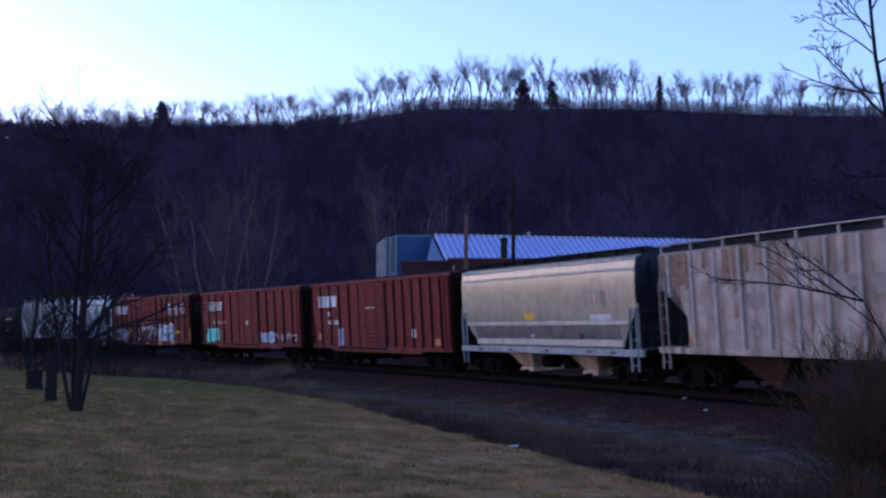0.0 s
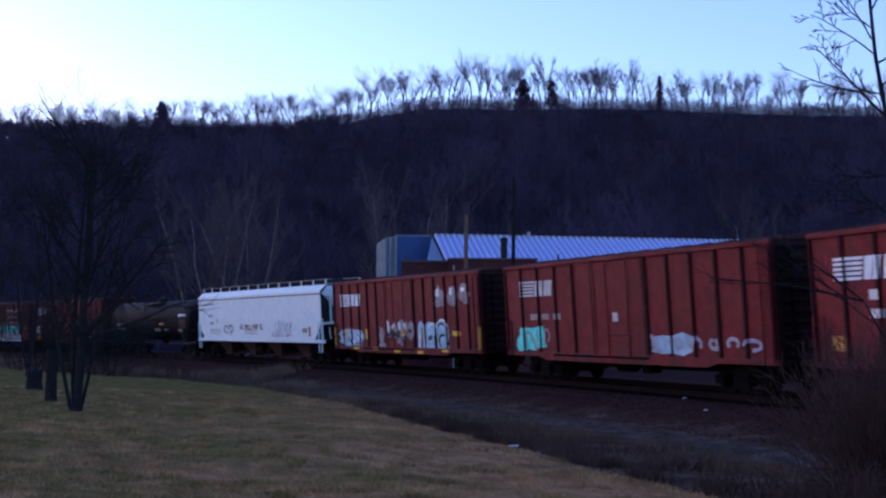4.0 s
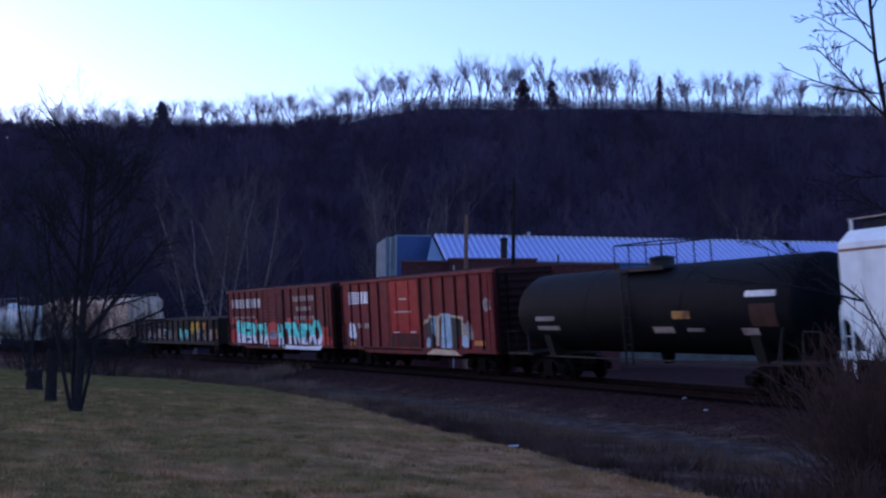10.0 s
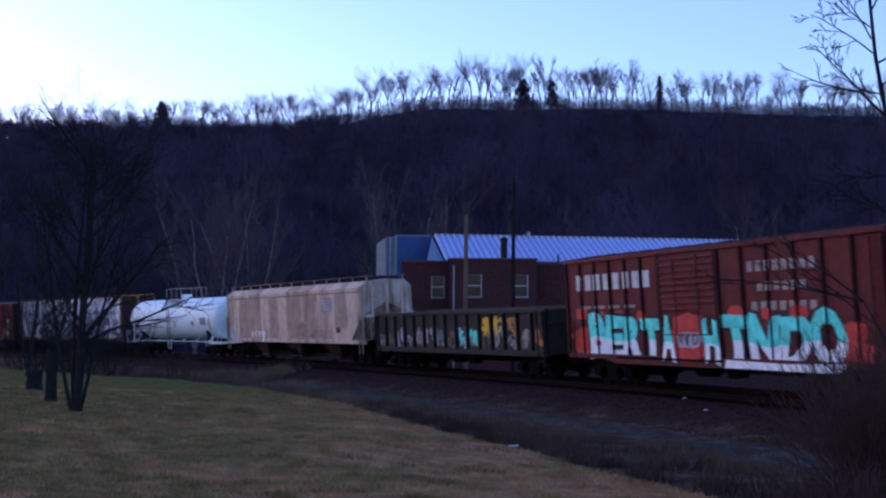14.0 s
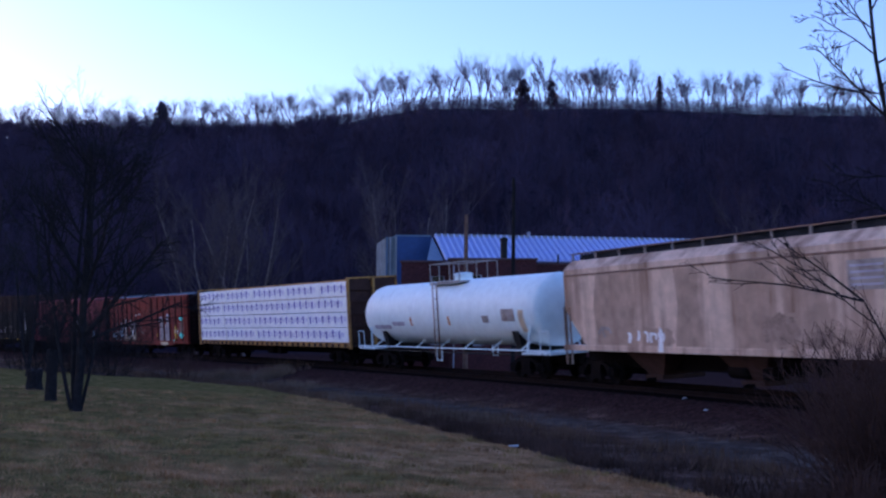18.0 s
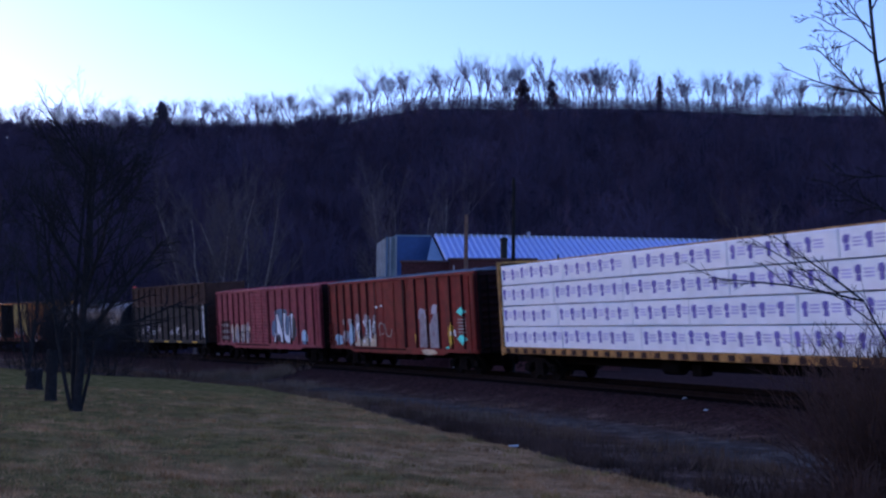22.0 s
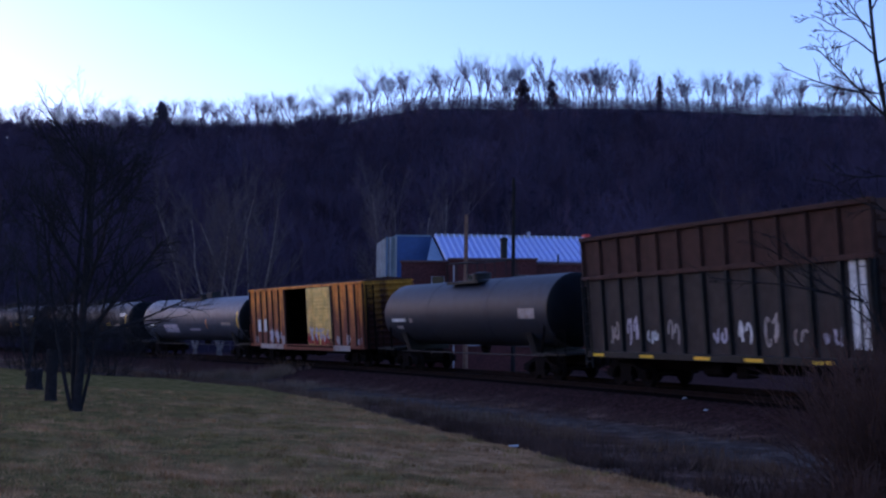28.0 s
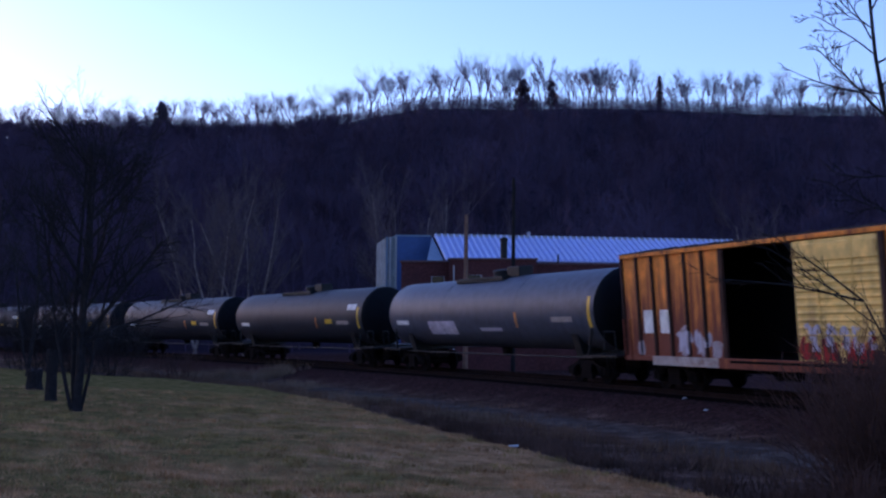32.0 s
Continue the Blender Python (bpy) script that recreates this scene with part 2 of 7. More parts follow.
# ---- mesh building ----
class Shape:
    """Collects vertices and faces of one mesh."""

    def __init__(self):
        self.v, self.f = [], []

    def add(self, v, f):
        o = len(self.v)
        self.v += [tuple(p) for p in v]
        self.f += [tuple(i + o for i in q) for q in f]
        return self

    def box(self, x0, x1, y0, y1, z0, z1, bevel=0.0):
        if bevel <= 0:
            return self.add([(x0, y0, z0), (x1, y0, z0), (x1, y1, z0), (x0, y1, z0), (x0, y0, z1), (x1, y0, z1), (x1, y1, z1), (x0, y1, z1)],
                            [(3, 2, 1, 0), (4, 5, 6, 7), (0, 1, 5, 4), (1, 2, 6, 5), (2, 3, 7, 6), (3, 0, 4, 7)])
        b = bevel
        r = [(x0 + b, y0), (x1 - b, y0), (x1, y0 + b), (x1, y1 - b), (x1 - b, y1), (x0 + b, y1), (x0, y1 - b), (x0, y0 + b)]
        cx, cy = (x0 + x1) / 2, (y0 + y1) / 2
        kx, ky = 1 - 2 * b / max(x1 - x0, 1e-6), 1 - 2 * b / max(y1 - y0, 1e-6)
        s = [(cx + (x - cx) * kx, cy + (y - cy) * ky) for x, y in r]
        self.loft([[(x, y, z0) for x, y in s], [(x, y, z0 + b) for x, y in r], [(x, y, z1 - b) for x, y in r], [(x, y, z1) for x, y in s]])
        return self

    def loft(self, rings, caps=True, closed=True):
        n = len(rings[0])
        v = [p for r in rings for p in r]
        f = []
        for i in range(len(rings) - 1):
            for j in range(n if closed else n - 1):
                k = (j + 1) % n
                f.append((i * n + j, i * n + k, (i + 1) * n + k, (i + 1) * n + j))
        if caps:
            f.append(tuple(range(n - 1, -1, -1)))
            f.append(tuple((len(rings) - 1) * n + j for j in range(n)))
        return self.add(v, f)

    def prism(self, pts, axis, a, b):
        """A polygon of 2D points drawn out from a to b along an axis: 'x' takes (y, z), 'y' takes (x, z), 'z' takes (x, y)."""
        def at(p, c):
            return (c, p[0], p[1]) if axis == "x" else (p[0], c, p[1]) if axis == "y" else (p[0], p[1], c)
        return self.loft([[at(p, a) for p in pts], [at(p, b) for p in pts]])

    def tube(self, p0, p1, r0, r1=None, n=8, caps=True):
        p0, p1 = Vector(p0), Vector(p1)
        r1 = r0 if r1 is None else r1
        d = (p1 - p0).normalized()
        u = d.orthogonal().normalized()
        w = d.cross(u)
        ring = [(math.cos(2 * math.pi * i / n), math.sin(2 * math.pi * i / n)) for i in range(n)]
        return self.loft([[p0 + (u * c + w * s) * r0 for c, s in ring], [p1 + (u * c + w * s) * r1 for c, s in ring]], caps)

    def path(self, pts, r, n=6):
        for a, b in zip(pts, pts[1:]):
            self.tube(a, b, r, r, n)
        return self

    def spun(self, prof, n=24, axis="x", cy=0.0, cz=0.0):
        """A profile of (along, radius) turned round an axis."""
        rings = []
        for a, r in prof:
            ring = []
            for i in range(n):
                c, s = r * math.cos(2 * math.pi * i / n), r * math.sin(2 * math.pi * i / n)
                ring.append((a, cy + c, cz + s) if axis == "x" else (c, a, s) if axis == "y" else (c, s, a))
            rings.append(ring)
        return self.loft(rings)

    def mesh(self, name, material, smooth=False):
        me = bpy.data.meshes.new(name)
        me.from_pydata(self.v, [], self.f)
        me.materials.append(material)
        if smooth:
            me.shade_smooth()
        me.update()
        return me


def part(name, shape, material, parent, label="", smooth=False, at=None):
    if isinstance(shape, list):          # several pieces, each a part of its own
        return [part(name, q, material, parent, label, smooth, at) for q in shape][-1]
    me = shape if isinstance(shape, bpy.types.Mesh) else shape.mesh(name, M[material] if isinstance(material, str) else material, smooth)
    ob = new(name, me)
    ob.parent = parent
    if at is not None:
        ob.matrix_basis = at
    if smooth:
        md = ob.data
        try:
            md.set_sharp_from_angle(angle=radians(35))
        except AttributeError:
            pass
    return tagged(ob, label)


def thing(name, label, category, m=None, group="", kind=""):
    ob = new(name)
    ob.empty_display_size = 0.5
    if m is not None:
        ob.matrix_basis = m
    return tagged(ob, label, category, group, kind)


# ---- the line of the track: heading along the arc s; the near side of the cars lies 1.52 m to the right of its centre ----
STEP = 0.25
S_ALL = np.arange(-420.0, 360.0 + STEP, STEP)


def bend(s):
    if s < -95:
        return -0.0046 if s > -215 else 0.0
    if s > 62:
        return 0.0
    return -0.0037597 - 2.4983e-5 * s - 8.145e-7 * s * s / 2


K_ALL = np.array([bend(s) for s in S_ALL])
I0 = int(round(420 / STEP))
H_ALL = np.concatenate([[0], np.cumsum((K_ALL[1:] + K_ALL[:-1]) / 2 * STEP)])
H_ALL += -1.0901037 - H_ALL[I0]
CX = np.concatenate([[0], np.cumsum((np.cos(H_ALL[1:]) + np.cos(H_ALL[:-1])) / 2 * STEP)])
CY = np.concatenate([[0], np.cumsum((np.sin(H_ALL[1:]) + np.sin(H_ALL[:-1])) / 2 * STEP)])
CX += 0.0084 - CX[I0] - 0
CY += 50.6958 - CY[I0]
HALF = 1.52
RAIL_Z = 0.13         # top of the rails
TX, TY = CX - np.sin(H_ALL) * HALF, CY + np.cos(H_ALL) * HALF        # centre line


CANT = radians(4.0)    # the outer rail lies higher on the bend, and the cars lean in about a line 2 m up
LEAN = Matrix.Translation((0, 0, 2.09)) @ Matrix.Rotation(CANT, 4, "X") @ Matrix.Translation((0, 0, -2.0))


def canted(off, z):
    """Offset towards the lawn and height of a point of the level track once it is canted."""
    p = LEAN @ Vector((0, -off, z))
    return -p.y, p.z


def track_at(s, off=0.0):
    """Point on the centre line at arc s, moved off metres to the right of the way of travel (towards the lawn)."""
    x, y, h = np.interp(s, S_ALL, TX), np.interp(s, S_ALL, TY), np.interp(s, S_ALL, H_ALL)
    return x + math.sin(h) * off, y - math.cos(h) * off, h


# ---- the ground: one sheet with ballast bank, lane, lawn and the wooded hill ----
def smooth_step(a, b, x):
    t = np.clip((x - a) / (b - a), 0, 1)
    return t * t * (3 - 2 * t)


def track_dist(x, y):
    """Signed distance to the centre line, positive on the lawn's side."""
    x, y = np.atleast_1d(np.asarray(x, float)), np.atleast_1d(np.asarray(y, float))
    tx, ty, th = TX[::8], TY[::8], H_ALL[::8]
    out = np.empty(x.shape)
    for i in range(0, x.size, 4000):
        dx, dy = x[i:i + 4000, None] - tx[None], y[i:i + 4000, None] - ty[None]
        j = np.argmin(dx * dx + dy * dy, axis=1)
        k = np.arange(len(j))
        along = dx[k, j] * np.cos(th[j]) + dy[k, j] * np.sin(th[j])
        side = dx[k, j] * np.sin(th[j]) - dy[k, j] * np.cos(th[j])
        out[i:i + 4000] = np.where(np.abs(along) < 3, side, np.sign(side) * np.hypot(dx[k, j], dy[k, j]))
    return out


def waves(x, y, scale, seed):
    r = np.random.RandomState(seed)
    z = np.zeros(np.shape(x))
    for i in range(6):
        a, p = r.uniform(0, 6.28), r.uniform(0, 6.28)
        k = 2 * math.pi / (scale * r.uniform(0.5, 1.6))
        z = z + np.sin(k * (x * math.cos(a) + y * math.sin(a)) + p) / 6
    return z


RIDGE_Y = 430.0


def ridge_height(x):
    # far-left heights, out of view, are raised to block the low sun
    return np.interp(x, [-900, -420, -170, -105, -60, -38, -8, 45, 105, 170, 420, 900],
                     [95, 80, 76.3, 76.2, 77.4, 82.6, 88.1, 88.5, 87, 86.5, 80, 60]) + 0.8 * waves(x, x * 0, 60, 5)


def hill(x, y):
    foot = 150 + 14 * waves(x, y * 0, 160, 3)
    t = np.clip((y - foot) / (RIDGE_Y - foot), 0, 1)
    up = ridge_height(x) * (0.55 * t + 0.45 * t * t * (3 - 2 * t))
    down = np.clip((y - RIDGE_Y) / 500, 0, 1)
    return up * (1 - 0.75 * down * down * (3 - 2 * down)) + t * (1 - t) * 14 * waves(x, y, 90, 8)


def lawn_edge(x, y, u):
    """How far a point is lawn, 0 to 1."""
    return smooth_step(-0.5, 0.6, lawn_in(x, y) + 0.45 * waves(x, y, 5, 11) + 0.35 * waves(x, y, 1.7, 12))


def lawn_in(x, y):
    """Metres inside the lawn's edge, which runs from beside the eye away to the far bend."""
    return np.interp(y, [-60, 12, 15.6, 19.4, 27.5, 39.7, 47, 55, 63, 110], [14, 5.7, 4.5, 3.0, 0.25, -3.8, -7.0, -12.4, -20, -60]) - x


def ground_z(x, y):
    x, y = np.atleast_1d(np.asarray(x, float)), np.atleast_1d(np.asarray(y, float))
    u = track_dist(x, y)
    z = np.interp(u, [-300, -8, -3.6, -1.75, 1.75, 3.7, 6.0, 9.0, 400], [-0.7, -0.62, -0.38, 0.03, -0.10, -0.64, -0.74, -0.62, -0.55])
    w = lawn_in(x, y)
    z = z + np.where(u > 3.7, smooth_step(-1.6, 1.0, w) * (0.27 + 0.045 * np.clip(w, 0, 13)), 0)
    rough = smooth_step(2.5, 5, np.abs(u)) * 0.06 * waves(x, y, 3.0, 21) + smooth_step(4, 12, u) * 0.06 * waves(x, y, 12.0, 22)
    # last term: unseen rise behind the eye, added to cut off low skylight
    return z + rough + np.where(u < -20, hill(x, y), 0) + 10 * smooth_step(45, 230, -y)


def axis_lines(lo, hi, fine_lo, fine_hi, step, grow):
    a, s = list(np.arange(fine_lo, fine_hi + 1e-6, step)), step
    while a[-1] < hi:
        s *= grow
        a.append(a[-1] + s)
    s, b = step, [fine_lo]
    while b[-1] > lo:
        s *= grow
        b.append(b[-1] - s)
    return np.array(sorted(b[1:]) + a)


gx = axis_lines(-1900, 1900, -46, 30, 0.5, 1.09)
gy = axis_lines(-400, 2400, 8, 110, 0.5, 1.05)
GX, GY = np.meshgrid(gx, gy)
fx, fy = GX.ravel(), GY.ravel()
fz = ground_z(fx, fy)
fu = track_dist(fx, fy)
nx, ny = len(gx), len(gy)
quads = [(j * nx + i, j * nx + i + 1, (j + 1) * nx + i + 1, (j + 1) * nx + i) for j in range(ny - 1) for i in range(nx - 1)]
gm = bpy.data.meshes.new("ground")
gm.from_pydata(np.stack([fx, fy, fz], 1).tolist(), [], quads)
zone = gm.color_attributes.new("zone", "FLOAT_COLOR", "POINT")
zl = lawn_edge(fx, fy, fu)
zu = fu + 0.4 * waves(fx, fy, 2.5, 31)
# dark ballast colour runs on beyond the track to darken the far ground
zb = (1 - smooth_step(2.6, 4.0, zu)) * (1 - smooth_step(32, 45, -zu))
zf = smooth_step(120, 155, np.abs(fy))
lane = smooth_step(4.0, 4.8, fu) * (1 - smooth_step(5.6, 6.8, fu + 0.8 * waves(fx, fy, 6, 32)))
zone.data.foreach_set("color", np.stack([zl, zb, zf, lane], 1).ravel().astype(np.float32))
gm.shade_smooth()


def ground_material():
    m = bpy.data.materials.new("lawn_ballast_and_leaf_litter")
    m.use_nodes = True
    t = m.node_tree
    n, l = t.nodes, t.links
    b = n["Principled BSDF"]
    b.inputs["Roughness"].default_value = 0.95
    b.inputs["Specular IOR Level"].default_value = 0.0
    geo = n.new("ShaderNodeNewGeometry")

    def noise_of(scale, detail=6, rough=0.6):
        a = n.new("ShaderNodeTexNoise")
        a.inputs["Scale"].default_value, a.inputs["Detail"].default_value, a.inputs["Roughness"].default_value = scale, detail, rough
        l.new(geo.outputs["Position"], a.inputs["Vector"])
        return a.outputs[0]

    def ramp(fac, stops):
        r = n.new("ShaderNodeValToRGB")
        for i, (p, c) in enumerate(stops):
            e = r.color_ramp.elements[i] if i < 2 else r.color_ramp.elements.new(p)
            e.position, e.color = p, (*c, 1)
        l.new(fac, r.inputs[0])
        return r.outputs[0]

    def mix(f, a, c):
        x = n.new("ShaderNodeMix")
        x.data_type = "RGBA"
        l.new(f, x.inputs[0])
        l.new(a, x.inputs[6])
        l.new(c, x.inputs[7])
        return x.outputs[2]

    att = n.new("ShaderNodeAttribute")
    att.attribute_name = "zone"
    sep = n.new("ShaderNodeSeparateColor")
    l.new(att.outputs["Color"], sep.inputs[0])
    patch = n.new("ShaderNodeMapRange")
    patch.inputs["From Min"].default_value, patch.inputs["From Max"].default_value = 0.36, 0.60
    where = n.new("ShaderNodeSeparateXYZ")
    l.new(geo.outputs["Position"], where.inputs[0])
    drift = n.new("ShaderNodeMapRange")          # greener and darker towards the trees, more straw towards the bank
    drift.inputs["From Min"].default_value, drift.inputs["From Max"].default_value = -9.0, 3.0
    drift.inputs["To Min"].default_value, drift.inputs["To Max"].default_value = -0.21, 0.11
    l.new(where.outputs[0], drift.inputs[0])
    both = n.new("ShaderNodeMath")
    l.new(noise_of(0.34, 8, 0.7), both.inputs[0])
    l.new(drift.outputs[0], both.inputs[1])
    l.new(both.outputs[0], patch.inputs[0])
    lawn = mix(patch.outputs[0], ramp(noise_of(2.6, 9, 0.7), [(0.32, (0.042, 0.038, 0.011)), (0.5, (0.130, 0.098, 0.034)), (0.72, (0.26, 0.158, 0.066))]),
               ramp(noise_of(2.2, 9, 0.7), [(0.32, (0.135, 0.066, 0.030)), (0.5, (0.33, 0.168, 0.082)), (0.72, (0.55, 0.295, 0.152))]))
    weeds = ramp(noise_of(1.1, 9, 0.75), [(0.3, (0.022, 0.012, 0.009)), (0.52, (0.080, 0.046, 0.036)), (0.75, (0.24, 0.145, 0.108))])
    ballast = ramp(noise_of(6, 6, 0.75), [(0.3, (0.014, 0.007, 0.0065)), (0.5, (0.040, 0.020, 0.019)), (0.72, (0.10, 0.052, 0.046))])
    gravel = ramp(noise_of(1.8, 9, 0.75), [(0.3, (0.026, 0.020, 0.018)), (0.5, (0.068, 0.053, 0.047)), (0.72, (0.16, 0.125, 0.105))])
    # forest floor colours carry the same violet haze tint
    forest = ramp(noise_of(0.03, 8, 0.7), [(0.3, (0.014, 0.010, 0.017)), (0.7, (0.042, 0.030, 0.042))])
    c = mix(att.outputs["Alpha"], weeds, gravel)
    c = mix(sep.outputs["Red"], c, lawn)
    c = mix(sep.outputs["Green"], c, ballast)
    c = mix(sep.outputs["Blue"], c, forest)
    l.new(c, b.inputs["Base Color"])
    bp = n.new("ShaderNodeBump")
    bp.inputs["Strength"].default_value, bp.inputs["Distance"].default_value = 0.6, 0.06
    l.new(noise_of(7, 8, 0.75), bp.inputs["Height"])
    l.new(bp.outputs[0], b.inputs["Normal"])
    return m


gm.materials.append(ground_material())
ground = tagged(new("ground", gm), "winter lawn, gravel bank and wooded hillside floor", "ground", kind="structure")

# ---- track ----
track = thing("railway_track", "single railway track with rusty rails on dark timber ties", "railway track", kind="structure")


def along_line(s0, s1, step, prof, off):
    """A profile of (across, height) drawn along the track."""
    rings = []
    for s in np.arange(s0, s1 + 1e-6, step):
        ring = []
        for w, z in prof:
            o, zz = canted(off + w, z + RAIL_Z)
            x, y, h = track_at(s, o)
            ring.append((x, y, zz))
        rings.append(ring)
    return Shape().loft(rings)


RAIL = [(-0.037, 0.0), (-0.037, -0.04), (-0.009, -0.05), (-0.009, -0.15), (-0.07, -0.172), (0.07, -0.172), (0.009, -0.15), (0.009, -0.05), (0.037, -0.04), (0.037, 0.0)]
for off in (-0.755, 0.755):
    part("rail", along_line(-230, 110, 2.0, RAIL, off), "rail", track)
tie_mesh = Shape().box(-0.115, 0.115, -1.3, 1.3, -0.36, -0.174, 0.012).mesh("tie", M["tie"])
rt = random.Random(4)
for i in range(290):
    s = -95 + i * 0.52
    x, y, h = track_at(s)
    part("tie", tie_mesh, None, track, at=Matrix.Translation((x, y, 0)) @ Matrix.Rotation(h + rt.uniform(-0.015, 0.015), 4, "Z") @ LEAN @ Matrix.Translation((0, 0, RAIL_Z + rt.uniform(-0.012, 0.0))))
far_ties = Shape()
for i in range(270):
    s = -95.5 - i * 0.52
    x, y, h = track_at(s)
    put = Matrix.Translation((x, y, 0)) @ Matrix.Rotation(h, 4, "Z") @ LEAN @ Matrix.Translation((0, 0, RAIL_Z))
    far_ties.loft([[put @ Vector((a, b, z)) for a, b in ((-0.115, -1.3), (0.115, -1.3), (0.115, 1.3), (-0.115, 1.3))] for z in (-0.36, -0.174)])
tagged(part("far_ties", far_ties, "tie", track), kind="stuff")

# ---- freight cars; x runs forward, the lawn's side is -y, z from a level just under the rail top ----
WHEELS = []


def wheelset_mesh():
    s = Shape()
    for sg in (-1, 1):
        prof = [(0.66, 0.10), (0.66, 0.40), (0.675, 0.445), (0.70, 0.445), (0.715, 0.425), (0.80, 0.415), (0.805, 0.36), (0.77, 0.32), (0.76, 0.16), (0.82, 0.14), (0.82, 0.0)]
        s.spun([(sg * a, r) for a, r in prof], 20, "y")
    s.spun([(-1.06, 0.075), (1.06, 0.075)], 10, "y")
    for k in range(4):          # hub cap bolts
        a = k * math.pi / 2
        for sg in (-1, 1):
            s.box(0.09 * math.cos(a) - 0.02, 0.09 * math.cos(a) + 0.02, sg * 1.05 - 0.02, sg * 1.05 + 0.03, 0.09 * math.sin(a) - 0.02, 0.09 * math.sin(a) + 0.02)
    return s.mesh("wheelset", M["steel"])


def truck_meshes():
    bol = Shape().box(-0.2, 0.2, -1.05, 1.05, 0.42, 0.68, 0.03).box(-0.05, 0.05, -1.0, 1.0, 0.25, 0.42)
    bol.spun([(0.66, 0.3), (0.82, 0.3)], 14, "z")
    fr = Shape()
    out = [(-1.2, 0.34), (-1.2, 0.6), (-0.95, 0.66), (-0.5, 0.84), (0.5, 0.84), (0.95, 0.66), (1.2, 0.6), (1.2, 0.34), (0.98, 0.34), (0.98, 0.5), (0.72, 0.5),
           (0.62, 0.66), (0.36, 0.74), (0.3, 0.4), (0.36, 0.36), (0.36, 0.2), (-0.36, 0.2), (-0.36, 0.36), (-0.3, 0.4), (-0.36, 0.74), (-0.62, 0.66), (-0.72, 0.5), (-0.98, 0.5), (-0.98, 0.34)]
    fr.prism(out, "y", -0.07, 0.07)
    for x in (-0.2, 0.0, 0.2):
        for k in range(4):
            fr.spun([(x * 0 + 0.24 + k * 0.06, 0.055), (0.27 + k * 0.06, 0.065), (0.295 + k * 0.06, 0.05)], 8, "z")
    for sg in (-1, 1):
        fr.box(sg * 0.88 - 0.13, sg * 0.88 + 0.13, -0.11, 0.11, 0.5, 0.62, 0.02)
        fr.box(sg * 0.88 - 0.09, sg * 0.88 + 0.09, -0.12, 0.12, 0.3, 0.52, 0.03)
    return bol.mesh("truck", M["steel"]), fr.mesh("side_frame", M["steel"])


W_MESH = wheelset_mesh()
BOL, FRAME = truck_meshes()


def coupler_mesh():
    s = Shape().box(-0.1, 0.75, -0.08, 0.08, 0.76, 0.92, 0.02)
    s.prism([(0.62, -0.16), (0.95, -0.2), (1.0, -0.1), (0.84, -0.06), (0.84, 0.04), (0.98, 0.06), (0.96, 0.18), (0.7, 0.17)], "z", 0.7, 0.98)
    s.path([(0.3, 0.3, 0.85), (0.5, 0.33, 0.6), (0.8, 0.3, 0.45), (1.0, 0.25, 0.5)], 0.025, 6)
    return s.mesh("coupler", M["steel"])


COUPLER = coupler_mesh()


def running_gear(car, L, tc, sill=1.05, reach=0.0, stub=None):
    """Trucks, couplers and centre sill under a car of body length L with truck centres at +-tc."""
    for a, e in ((-L / 2 - reach, L / 2 + reach),) if stub is None else ((-L / 2 - reach, -stub), (stub, L / 2 + reach)):
        part("centre_sill", Shape().box(a, e, -0.33, 0.33, 0.72, sill, 0.02), "steel", car)
    for sg in (-1, 1):
        tr = part("truck", BOL, None, car, at=Matrix.Translation((sg * tc, 0, RAIL_Z)))
        for y in (-1.0, 1.0):
            part("side_frame", FRAME, None, tr, at=Matrix.Translation((0, y, 0)))
        for x in (-0.88, 0.88):
            w = part("wheelset", W_MESH, None, tr)
            w.matrix_parent_inverse = Matrix.Translation((x, 0, 0.415))
            WHEELS.append(w)
        part("coupler", COUPLER, None, car, at=Matrix.Translation((sg * (L / 2 + reach - 0.35), 0, 0)) @ Matrix.Rotation(0 if sg > 0 else math.pi, 4, "Z"))
    if stub is not None:
        return
    part("brake_gear", Shape().spun([(-1.0, 0.2), (-0.95, 0.24), (-0.1, 0.24), (-0.05, 0.2)], 12, "x", -0.75, 0.85).tube((-3.0, -0.4, 0.75), (3.0, -0.4, 0.75), 0.025)
         .box(0.6, 1.1, -0.95, -0.5, 0.62, 1.0, 0.03), "steel", car)


def ladder(car, x, z0, z1, y=-1.56, w=0.42, n=None, material="steel", axis="x"):
    s = Shape()
    n = n or max(2, int((z1 - z0) / 0.42))
    for e in (-w / 2, w / 2):
        if axis == "x":
            s.box(x + e - 0.018, x + e + 0.018, y - 0.02, y + 0.04, z0, z1)
        else:
            s.box(x - 0.02, x + 0.05, y + e - 0.025, y + e + 0.025, z0, z1)
    for i in range(n):
        z = z0 + (i + 0.5) * (z1 - z0) / n
        if axis == "x":
            s.tube((x - w / 2, y, z), (x + w / 2, y, z), 0.014, n=6)
        else:
            s.tube((x, y - w / 2, z), (x, y + w / 2, z), 0.018, n=6)
    return part("ladder", s, material, car)


POSTS = []           # the side posts of the car that is being painted
POST_Y = -1.515      # their outer face


